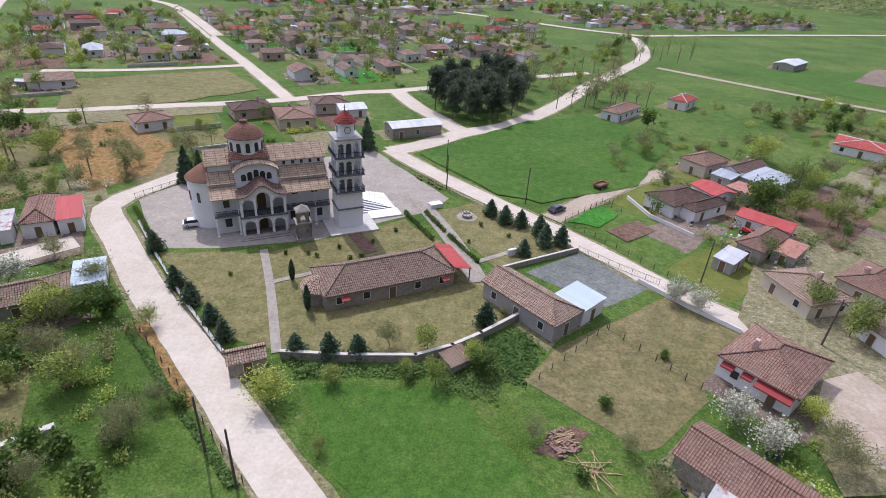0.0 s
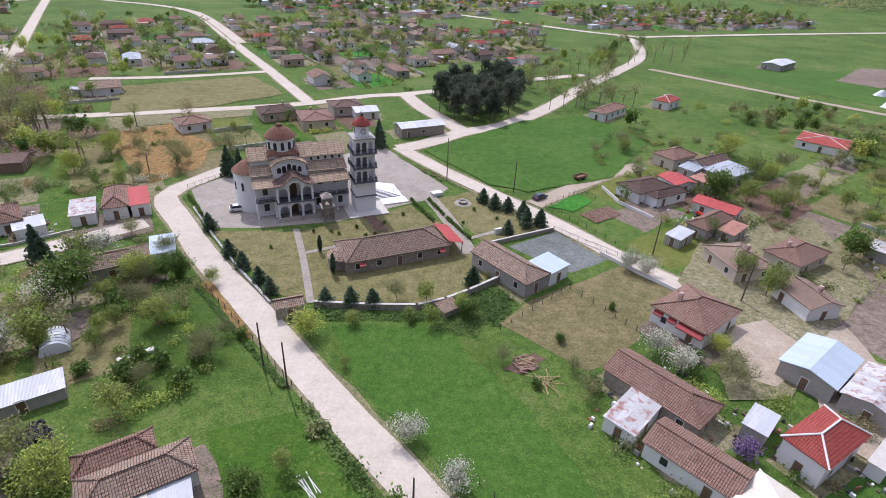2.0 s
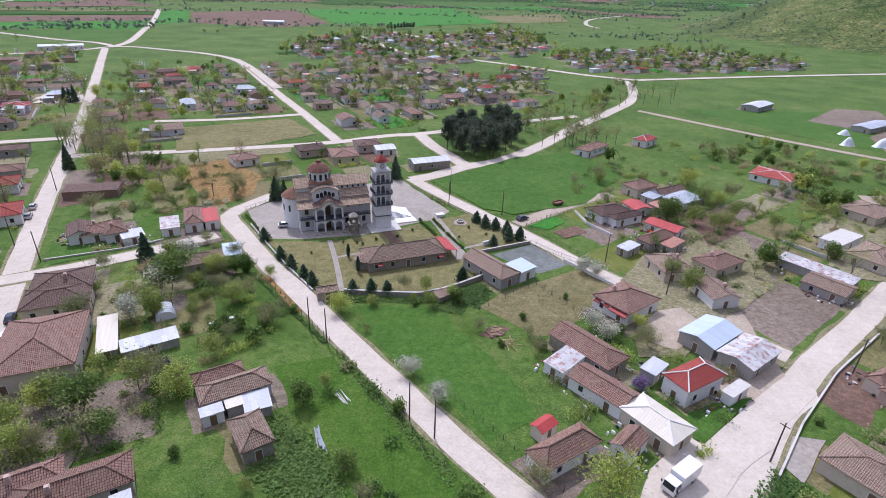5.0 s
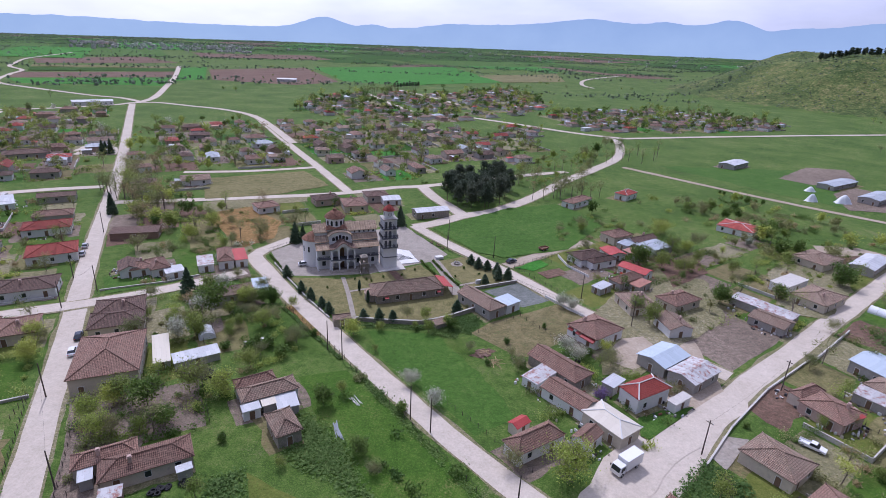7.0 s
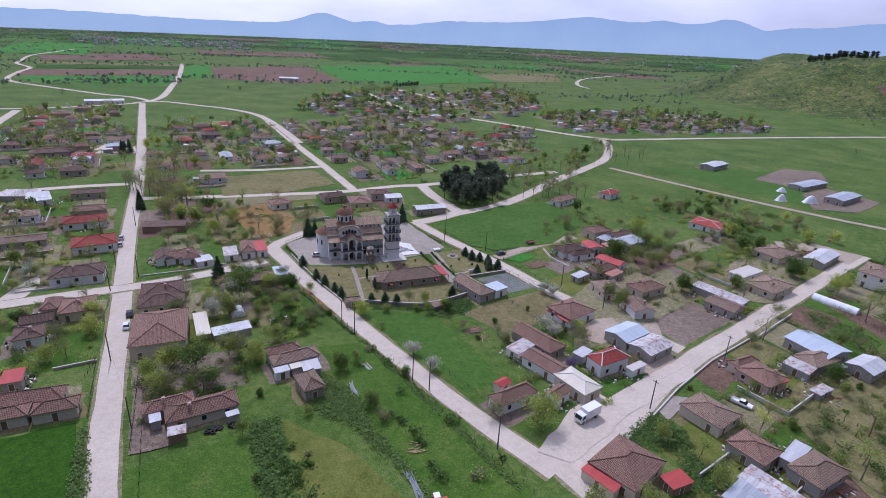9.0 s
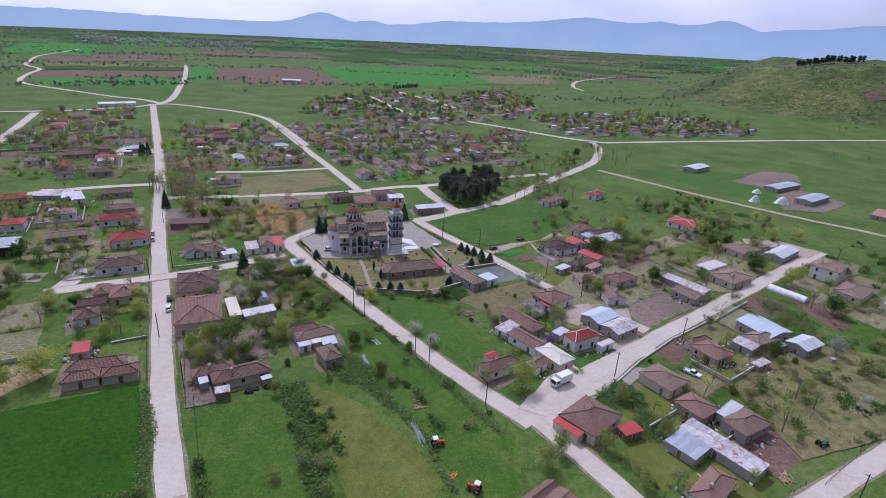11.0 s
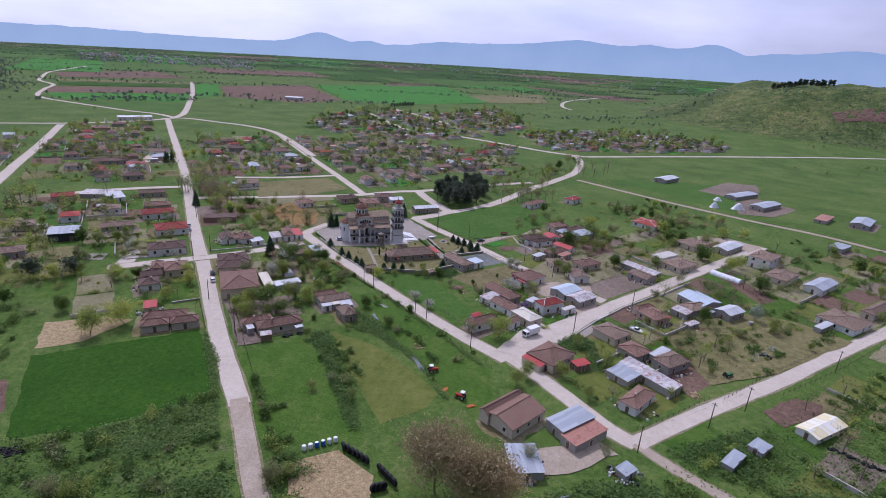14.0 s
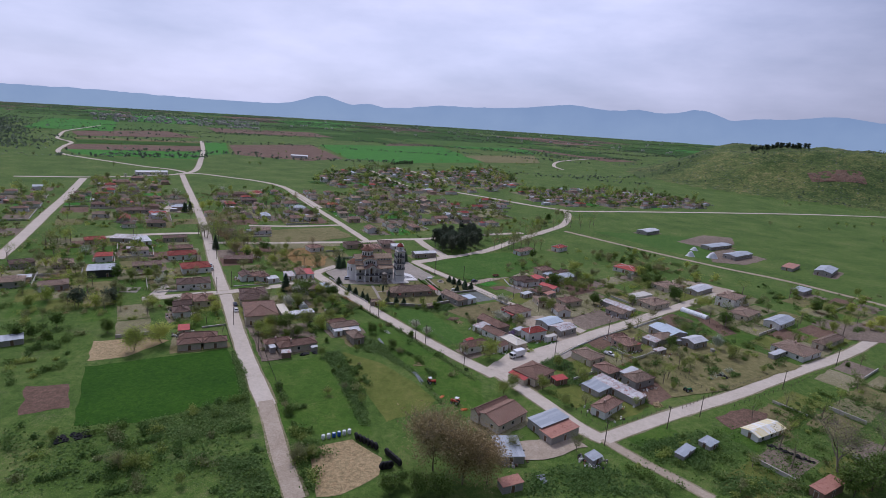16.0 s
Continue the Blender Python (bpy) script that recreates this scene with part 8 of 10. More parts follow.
tree("leafy_tree", 63.9, 171.9, 1.25)
tree("blossom_tree", 76.0, 118.5, 0.9)
tree("orchard_tree", 110.8, 197.1, 1.2)
tree("orchard_tree", 116.5, 200.7, 1.2)
tree("orchard_tree", 118.7, 183.5, 1.2)
tree("orchard_tree", 116.3, 190.0, 1.2)
tree("orchard_tree", 114.1, 137.7, 1.2)
tree("orchard_tree", 121.0, 142.8, 1.2)
tree("orchard_tree", 175.2, 175.5, 1.2)
tree("fir", -215.4, 233.4, 0.95)
tree("fir", -210.9, 231.2, 0.95)
tree("fir", -213.9, 228.3, 0.95)
tree("shrub", 144.7, 229.6, 0.8)
tree("shrub", 160.0, 211.9, 0.8)
tree("shrub", 152.1, 219.2, 0.8)
tree("shrub", 156.8, 213.4, 0.8)
tree("shrub", 145.4, 226.0, 0.8)
tree("willow", 46.1, 47.7, 0.7)
tree("tall_tree", 43.3, 41.0, 0.42)
tree("orchard_tree", -47.9, 51.8, 0.9)
tree("leafy_tree", -48.5, 60.0, 0.8)
tree("leafy_tree", -46.1, 60.0, 0.8)
tree("willow", -98.5, -20.4, 1.7)
tree("willow", -92.9, -11.0, 1.7)
tree("willow", -90.7, 8.8, 1.0)
tree("willow", -89.1, 22.7, 1.0)
tree("young_tree", 38.0, -20.8, 1.3)
tree("young_tree", 34.9, -25.4, 1.3)
tree("young_tree", 49.1, -18.5, 1.3)
tree("young_tree", 55.4, -29.0, 1.3)
tree("young_tree", 56.8, 1.1, 1.3)
tree("young_tree", 64.3, -11.2, 1.3)
tree("leafy_tree", -143.6, -18.7, 1.0)
tree("leafy_tree", -139.1, -17.6, 1.0)
tree("leafy_tree", -138.3, -6.1, 1.0)
tree("leafy_tree", -130.1, -20.7, 1.0)
tree("leafy_tree", -117.4, -6.8, 1.0)
tree("tall_tree", -149.3, 0.3, 0.6)
tree("tall_tree", 54.7, -54.4, 0.6)
tree("tall_tree", 35.9, -57.6, 0.6)
tree("young_tree", -12.8, 49.5, 0.75)
tree("shrub", -3.4, 50.8, 0.80)
tree("young_tree", 0.1, 50.4, 0.85)
tree("orchard_tree", -6.3, 57.4, 0.90)
tree("young_tree", -1.2, 56.9, 0.95)
tree("shrub", 39.5, 76.2, 1.00)
tree("young_tree", -104.4, 37.1, 0.70)
tree("orchard_tree", -92.3, 32.2, 0.75)
tree("young_tree", -74.7, 46.4, 0.80)
tree("shrub", -66.9, 36.7, 0.85)
tree("young_tree", -67.1, 43.9, 0.90)
tree("orchard_tree", -55.4, 2.8, 0.95)
tree("young_tree", -50.4, 3.6, 1.00)
tree("shrub", -43.1, 11.6, 0.70)
tree("young_tree", -21.1, -1.4, 0.75)
tree("orchard_tree", -4.0, -0.8, 0.80)
tree("young_tree", -15.5, 21.1, 0.85)
tree("shrub", -34.2, 3.8, 0.90)
tree("young_tree", -32.5, -9.5, 0.95)
tree("orchard_tree", 92.7, 25.4, 1.00)
tree("young_tree", 86.6, 24.4, 0.70)
tree("shrub", 70.1, 21.9, 0.75)
tree("young_tree", 89.1, 9.7, 0.80)
tree("orchard_tree", 92.3, 6.3, 0.85)
tree("young_tree", 92.3, -2.3, 0.90)
tree("shrub", 115.9, 28.9, 0.95)
tree("young_tree", 109.7, 25.5, 1.00)
tree("orchard_tree", -32.8, -47.6, 0.70)
tree("young_tree", -10.8, -39.9, 0.75)
tree("shrub", -24.9, -21.0, 0.80)
tree("young_tree", -22.6, -36.8, 0.85)
tree("orchard_tree", -22.2, -71.4, 0.90)
tree("young_tree", -18.2, -69.5, 0.95)
tree("shrub", 88.1, -6.3, 1.00)
tree("young_tree", 97.6, -8.8, 0.70)
tree("orchard_tree", 118.9, 19.8, 0.75)
tree("young_tree", 141.4, 14.2, 0.80)
tree("shrub", 183.8, 28.5, 0.85)
tree("young_tree", -86.1, -73.7, 0.90)
tree("orchard_tree", -62.9, -81.8, 0.95)
tree("young_tree", -59.7, -81.2, 1.00)
tree("shrub", -66.6, -86.7, 0.70)
tree("young_tree", -45.1, -85.3, 0.75)
tree("orchard_tree", -18.2, -32.1, 0.80)
tree("orchard_tree", -48.5, 52.7, 1.0)
tree("shrub", -51.2, 49.3, 1.6)
tree("tall_tree", -32.2, 40.1, 0.45)
tree("tall_tree", -34.4, 40.7, 0.4)
tree("orchard_tree", -32.8, 38.9, 0.8)
tree("shrub", -38.2, 37.4, 1.5)
tree("shrub", -33.6, 33.7, 1.8)
tree("shrub", -29.0, 44.5, 1.0)
tree("orchard_tree", -31.4, 44.7, 0.8)
tree("young_tree", -11.9, 39.3, 0.45)
tree("young_tree", -12.6, 50.5, 0.5)
tree("young_tree", -3.6, 52.3, 0.55)
tree("leafy_tree", 5.9, 53.1, 0.6)
tree("willow", 4.8, 54.6, 0.7)
tree("orchard_tree", 11.2, 42.5, 0.6)
tree("orchard_tree", 21.9, 41.6, 0.8)
tree("shrub", 24.2, 38.1, 1.3)
tree("shrub", 20.9, 48.3, 0.8)
tree("orchard_tree", 9.8, 65.7, 0.4)
tree("shrub", -55.5, 54.3, 1.3)
tree("shrub", -45.9, 60.2, 1.2)
tree("young_tree", -49.5, 45.5, 0.9)
tree("shrub", -41.4, 37.9, 1.4)
tree("shrub", -41.4, 33.8, 1.6)
tree("shrub", 31.5, 58.2, 0.7)
tree("shrub", -1.9, 16.9, 1.4)
tree("orchard_tree", 46.4, 44.6, 0.9)
tree("shrub", 41.5, 45.5, 1.2)
tree("young_tree", -55.7, -5.1, 0.6)
tree("leafy_tree", -7.6, 3.5, 0.7)
tree("leafy_tree", -18.5, 16.7, 0.8)
tree("orchard_tree", 23.1, 35.7, 0.8)
tree("shrub", 16.1, 37.8, 0.9)
tree("shrub", -48.0, 34.5, 1.2)
tree("shrub", -57.3, 40.0, 1.1)
tree("orchard_tree", -38.9, 33.6, 0.9)
tree("young_tree", -50.5, 43.3, 0.9)
tree("shrub", -33.5, 38.7, 1.4)
tree("young_tree", -39.4, 58.5, 0.9)
# clipped hedge along the church paths
for k in range(13):
    tree("shrub", -7.5 + 0.471 * k, 98.5 + -0.825 * k, 0.5, group="clipped hedge")
for k in range(10):
    tree("shrub", -3.3 + 0.417 * k, 99.1 + -0.810 * k, 0.5, group="clipped hedge")
for k in range(12):
    tree("shrub", 1.4 + 0.459 * k, 89.9 + -0.808 * k, 0.5, group="clipped hedge")
for k in range(13):
    tree("shrub", -59.6 + 0.575 * k, 93.7 + -0.741 * k, 0.5, group="clipped hedge")
tree("shrub", -33.5, 72.5, 0.45)
tree("shrub", -26.8, 80.1, 0.45)
tree("shrub", -21.3, 79.7, 0.45)
tree("shrub", -18.1, 83.1, 0.45)
tree("shrub", -15.5, 79.5, 0.45)
tree("shrub", -8.8, 90.9, 0.45)
tree("shrub", -12.4, 85.9, 0.45)
tree("shrub", 7.5, 95.4, 0.45)
tree("shrub", 5.1, 88.1, 0.45)
tree("shrub", 12.8, 91.3, 0.45)
tree("shrub", -23.0, 80.5, 0.45)
tree("shrub", -18.5, 75.4, 0.45)
tree("shrub", -13.7, 80.6, 0.45)
# weeds and tufts
undergrowth("weeds", [(-34.5, -5.0), (-27.1, -1.7), (-11.7, -32.2), (-4.9, -52.8), (-8.9, -53.3), (-20.7, -31.0)], 5200, 0.34, "leaf_weed", "thick dark green nettles and brambles", 1, 0.8)
undergrowth("weeds", [(-23.4, 17.2), (-10.9, 7.4), (-4.1, -3.6), (8.2, -19.0), (16.6, -36.4), (13.5, -35.7), (4.9, -19.6), (-11.6, -4.4), (-21.7, -0.7), (-24.6, 7.5)], 5600, 0.34, "leaf_weed", "thick dark green nettles and brambles", 2, 0.6)
undergrowth("weeds", [(6.2, 61.3), (12.9, 63.3), (15.1, 58.4), (11.5, 50.5), (5.9, 52.0)], 2600, 0.3, "leaf_weed", "thick dark green nettles and brambles", 3, 0.5)
undergrowth("weeds", [(69.3, -47.6), (97.5, -34.9), (103.1, -46.1), (89.6, -58.9), (76.7, -56.0)], 4200, 0.4, "leaf_weed", "thick dark green nettles and brambles", 4, 0.8)
undergrowth("weeds", [(-72.2, -62.9), (-49.5, -44.0), (-36.9, -59.3), (-56.1, -71.0)], 4800, 0.4, "leaf_weed", "thick dark green nettles and brambles", 5, 0.6)
undergrowth("weeds", [(-42.4, -73.6), (-31.6, -66.7), (-19.9, -86.4), (-34.5, -88.7)], 3200, 0.4, "leaf_weed", "thick dark green nettles and brambles", 6, 0.8)
undergrowth("weeds", [(39.3, -64.8), (60.8, -56.0), (72.6, -64.1), (77.6, -71.1), (34.0, -77.9)], 3600, 0.4, "leaf_weed", "thick dark green nettles and brambles", 7, 0.7)
undergrowth("weeds", [(44.8, -2.1), (57.6, 12.2), (64.2, 6.1), (64.8, -1.1), (55.8, -3.1)], 3000, 0.32, "leaf_weed", "thick dark green nettles and brambles", 8, 0.6)
undergrowth("weeds", [(60.9, 3.8), (67.7, -8.7), (66.7, -13.8), (54.4, -15.4)], 1800, 0.32, "leaf_weed", "thick dark green nettles and brambles", 9, 0.5)
undergrowth("weeds", [(90.7, -56.2), (120.2, -58.7), (116.4, -65.0), (86.8, -69.7)], 2000, 0.4, "leaf_weed", "thick dark green nettles and brambles", 10, 0.8)
undergrowth("weeds", [(124.6, 76.7), (135.3, 72.5), (140.0, 55.3), (133.3, 45.0), (120.4, 55.4)], 2400, 0.35, "leaf_weed", "thick dark green nettles and brambles", 11, 0.4)
undergrowth("weeds", [(-103.0, -71.3), (-73.2, -68.7), (-50.7, -49.4), (-36.0, -67.5), (-37.4, -84.1), (-81.4, -95.4)], 3000, 0.42, "leaf_weed", "thick dark green nettles and brambles", 12, 0.6)
undergrowth("weeds", [(66.5, -52.4), (88.7, -39.7), (117.6, -26.2), (165.8, 0.6), (185.8, 9.0), (140.2, -55.5), (94.5, -65.2), (77.4, -63.3)], 4500, 0.42, "leaf_weed", "thick dark green nettles and brambles", 13, 0.6)
undergrowth("weeds", [(-53.6, -26.2), (-64.6, -10.9), (-66.8, -12.2), (-50.3, -41.6), (-40.2, -61.0), (-37.6, -60.8)], 2600, 0.32, "leaf_weed", "tall weeds along the field edge", 14, 0.7)
undergrowth("grass_tufts", [(-22.9, 47.7), (11.5, 50.5), (13.8, 35.5), (-9.3, 34.0)], 5600, 0.11, "leaf_grass", "scattered tufts of fresh grass", 20, 0.05, "grass", 9.0)
undergrowth("grass_tufts", [(-27.1, 24.7), (-16.1, 30.9), (29.5, -16.6), (11.3, -21.0), (-18.4, -24.9), (-45.2, 16.3)], 9600, 0.11, "leaf_grass", "scattered tufts of fresh grass", 21, 0.05, "grass", 9.0)
undergrowth("grass_tufts", [(-55.3, 52.1), (-43.2, 60.5), (-17.9, 34.7), (-41.4, 33.2)], 6400, 0.11, "leaf_grass", "scattered tufts of fresh grass", 22, 0.05, "grass", 9.0)
undergrowth("grass_tufts", [(-19.3, 45.2), (4.0, 54.9), (24.7, 33.2), (10.4, 10.6)], 4000, 0.11, "leaf_grass", "scattered tufts of fresh grass", 23, 0.05, "grass", 9.0)
undergrowth("grass_tufts", [(-103.0, -71.3), (-41.6, -54.1), (-22.4, -86.8), (-81.0, -95.9)], 7200, 0.11, "leaf_grass", "scattered tufts of fresh grass", 24, 0.05, "grass", 9.0)
undergrowth("grass_tufts", [(-48.3, -7.0), (29.1, -22.6), (2.0, -52.3), (-26.6, -63.1)], 7200, 0.11, "leaf_grass", "scattered tufts of fresh grass", 25, 0.05, "grass", 9.0)
undergrowth("grass_tufts", [(-166.1, -0.8), (-105.1, 15.0), (-109.2, -30.3), (-122.5, -49.5)], 4000, 0.11, "leaf_grass", "scattered tufts of fresh grass", 26, 0.05, "grass", 9.0)
undergrowth("grass_tufts", [(58.1, -68.7), (116.0, -17.3), (195.9, 25.8), (134.3, -62.2)], 7200, 0.11, "leaf_grass", "scattered tufts of fresh grass", 27, 0.05, "grass", 9.0)
undergrowth("grass_tufts", [(92.8, 38.5), (120.5, 27.2), (99.0, -6.0), (84.8, 17.3)], 4800, 0.11, "leaf_grass", "scattered tufts of fresh grass", 28, 0.05, "grass", 9.0)
undergrowth("weeds", [(-17.6, 31.6), (-15.2, 32.6), (26.8, -16.7), (24.6, -17.8)], 2200, 0.26, "leaf_weed", "dark green weeds along a fence", 60, 0.55, "weeds", 0.8)
undergrowth("weeds", [(-44.3, 59.2), (-42.5, 58.6), (-18.7, 34.6), (-19.9, 34.1)], 2200, 0.26, "leaf_weed", "dark green weeds along a fence", 61, 0.55, "weeds", 0.8)
undergrowth("weeds", [(-19.3, 53.1), (-2.2, 54.0), (2.2, 55.9), (4.4, 53.0), (-2.0, 51.2), (-17.4, 49.9)], 2200, 0.26, "leaf_weed", "dark green weeds along a fence", 62, 0.55, "weeds", 0.8)
undergrowth("weeds", [(-0.8, 54.7), (6.1, 58.8), (9.8, 55.6), (7.7, 47.3), (0.9, 48.7)], 2600, 0.26, "leaf_weed", "dark green weeds along a fence", 63, 0.55, "weeds", 0.8)
# trees on the hill and hedges out on the plain
for k in range(24):
    tree("pine", 566 + 4.2 * k + random.Random(k).uniform(-1.5, 1.5), 944 - 0.8 * k + random.Random(k + 90).uniform(-4, 4), 1.15, group="row of pines on the hill")
far_rnd = random.Random(77)
lone = []
for k in range(110):
    a, r = radians(far_rnd.uniform(-48, 44)), far_rnd.uniform(620, 2400)
    fx, fy = 15 + r * math.sin(a), -180 + r * math.cos(a)
    if clear_of_roads(fx, fy, 8):
        lone += [(fx + far_rnd.uniform(-22, 22), fy + far_rnd.uniform(-8, 8), far_rnd.uniform(4, 9), far_rnd.choice(("leaf_green", "leaf_bud", "leaf_fresh"))) for j in range(far_rnd.randrange(1, 4))]
lone += [(-146 + far_rnd.uniform(-6, 34), 672 + far_rnd.uniform(-10, 24), far_rnd.uniform(10, 15), far_rnd.choice(("leaf_bud", "leaf_green"))) for k in range(22)]
garden_trees(lone, 78, "scattered trees and small copses on the plain")
for k in range(9):
    tree("pine", -128 + 3.8 * k, 766 + 6.0 * k, 0.8, group="dark pines at the edge of the village")
belts = []
for k in range(170):
    a, r = radians(far_rnd.uniform(-50, 38)), far_rnd.uniform(0.0, 1.0) ** 0.7 * 3300 + 800
    if not (math.degrees(a) > 22 and r < 1800):
        belts.append((15 + r * math.sin(a), -180 + r * math.cos(a), far_rnd.uniform(60, 320) * (1 + r / 2500), far_rnd.uniform(6, 26), far_rnd.choice((33, -math.degrees(a), -math.degrees(a))), int(far_rnd.uniform(60, 170))))
belts += [(-720 - 62 * k, 560 + 70 * k, 120, 130, 140, 420) for k in range(10)]
belts += [(-1500 + 160 * k, 2300 + 60 * k, 420, 160, 10, 300) for k in range(9)]
belts += [(15 + r * math.sin(radians(a)), -180 + r * math.cos(radians(a)), 620, 50, -a, 240) for r in (2300, 2700, 3050, 3400, 3700, 3950) for a in range(-50, 42, 8)]
far_woods(belts, 8)
hrng = np.random.default_rng(41)
hx, hy = hrng.uniform(380, 1180, 7000), hrng.uniform(610, 1120, 7000)
keep = np.array([hill(x, y) > 2 and noise.noise((x * 0.02, y * 0.02, 5)) > -0.2 for x, y in zip(hx, hy)])
tagged(new("hill_scrub", leaf_mesh("hill_scrub", [(x, y, hill(x, y) + 0.5) for x, y in zip(hx[keep], hy[keep])], 2.3, "far_leaf", hrng, 1.2, 1.3)), "dark scattered scrub on the hillside", "scrub", "", "stuff")
town, trnd = Form(), random.Random(15)
for k in range(260):
    a, r = radians(trnd.uniform(-36, -22) if k < 170 else trnd.uniform(-20, 30)), trnd.uniform(2000, 2700) if k < 170 else trnd.uniform(2300, 3900)
    tx, ty, w = 15 + r * math.sin(a), -180 + r * math.cos(a), trnd.uniform(4, 9)
    town.box(tx - w, tx + w, ty - w * 0.7, ty + w * 0.7, hill(tx, ty) - 2, hill(tx, ty) + trnd.uniform(4, 8), 0.6)
tagged(new("far_town", town.made("far_town", "concrete")), "pale houses of a distant town across the plain", "town", "", "stuff")


# ---- fences, walls, poles ----
POST = Form().box(-0.05, 0.05, -0.05, 0.05, -0.2, 1.25, 0.01).made("post", "pole_wood")
IRON_POST = Form().box(-0.03, 0.03, -0.03, 0.03, -0.2, 1.3).made("post", "iron")


def fence(pts, gap=2.6, metal=False, label="thin wire fence on wooden posts"):
    """Posts along a line, with wires or rails between them."""
    (x0, y0) = pts[0]
    ob = thing("fence", x0, y0, 0, 0, label if not metal else "low dark metal railing fence", "fence")
    rail = Form()
    for (ax, ay), (bx, by) in zip(pts, pts[1:]):
        n = max(1, round(math.hypot(bx - ax, by - ay) / gap))
        for k in range(n + 1):
            q = new("post", IRON_POST if metal else POST)
            q.parent, q.location = ob, (ax + (bx - ax) * k / n - x0, ay + (by - ay) * k / n - y0, 0)
        for z in ((0.25, 0.7, 1.15) if not metal else (0.2, 1.2)):
            if metal:
                rail.tube((ax - x0, ay - y0, z), (bx - x0, by - y0, z), 0.03, n=3)
            else:
                part("wire", Form().tube((ax - x0, ay - y0, z), (bx - x0, by - y0, z), 0.012, n=3), "iron", ob)
        if metal:
            m = int(math.hypot(bx - ax, by - ay) / 0.45)
            for k in range(m):
                px, py = ax + (bx - ax) * k / m - x0, ay + (by - ay) * k / m - y0
                rail.tube((px, py, 0.2), (px, py, 1.2), 0.012, n=3)
    if metal:
        part("railing", rail, "iron", ob)
    return ob


def low_wall(pts, high, thick, mat, label):
    """A garden wall with a coping, along a line."""
    (x0, y0) = pts[0]
    ob = thing("garden_wall", x0, y0, 0, 0, label, "wall", kind="structure")
    for (ax, ay), (bx, by) in zip(pts, pts[1:]):
        d = math.hypot(bx - ax, by - ay)
        m = pose(ax - x0, ay - y0, 0, 0, 0, math.degrees(math.atan2(by - ay, bx - ax)))
        for f, name, mt in ((Form().box(-thick / 2, d + thick / 2, -thick / 2, thick / 2, -0.1, high), "wall", mat), (Form().box(-thick / 2 - 0.03, d + thick / 2 + 0.03, -thick / 2 - 0.05, thick / 2 + 0.05, high, high + 0.08), "coping", "concrete")):
            q = part(name, f, mt, ob)
            q.matrix_basis = m
    return ob


POLE = Form().tube((0, 0, -0.3), (0, 0, 8.2), 0.15, 0.1, 8).made("pole", "pole_wood")
ARM = Form().box(-0.75, 0.75, -0.05, 0.05, 7.55, 7.67).made("crossarm", "pole_wood")
CUP = Form().turned(0, 0, [(0.05, 7.67), (0.06, 7.75), (0.03, 7.8), (0.06, 7.85), (0.02, 7.9)], 6).made("insulator", "plastic_white")


def utility_pole(x, y, rot=0, arm=True):
    ob = thing("utility_pole", x, y, 0, rot, "dark wooden power pole beside the road", "power pole", "power poles")
    new("pole", POLE).parent = ob
    if arm:
        new("crossarm", ARM).parent = ob
        for u in (-0.65, 0.0, 0.65):
            q = new("insulator", CUP)
            q.parent, q.location = ob, (u, 0, 0)
    return ob


def power_line(a, b):
    f, n = Form(), 8
    p = [(a[0] + (b[0] - a[0]) * t / n, a[1] + (b[1] - a[1]) * t / n, 7.8 - 1.0 * 4 * (t / n) * (1 - t / n)) for t in range(n + 1)]
    for u, v in zip(p, p[1:]):
        f.tube(u, v, 0.014, n=3)
    return tagged(new("power_line", f.made("power_line", "iron")), "thin dark sagging power line between poles", "cable")


# ---- vehicles ----
def wheel_meshes(r, w):
    tyre = Form().turned(0, 0, [(r * 0.6, -w / 2), (r * 0.95, -w / 2), (r, -w / 3), (r, w / 3), (r * 0.95, w / 2), (r * 0.6, w / 2)], 14).made("tyre", "rubber")
    rimm = Form().turned(0, 0, [(r * 0.58, -w / 2 - 0.01), (r * 0.58, w / 2 + 0.01)], 10).made("rim", "car_silver")
    return tyre, rimm


WHEEL, TRUCK_WHEEL, BIG_WHEEL = wheel_meshes(0.31, 0.2), wheel_meshes(0.42, 0.28), wheel_meshes(0.72, 0.38)


def add_wheel(ob, kind, x, y, r):
    q = part("wheel", kind[0], "", ob)
    q.matrix_basis = pose(x, y, r, 90)
    new("rim", kind[1]).parent = q
    return q


def profile(f, pts, half, top_half):
    """A body from a side outline (x, z, whether it belongs to the narrower upper part)."""
    m = len(pts)
    p = [(x, -(top_half if u else half), z) for x, z, u in pts] + [(x, top_half if u else half, z) for x, z, u in pts]
    return f.add(p, [tuple(range(m)), tuple(range(2 * m - 1, m - 1, -1))] + [((i + 1) % m, i, m + i, m + (i + 1) % m) for i in range(m)])


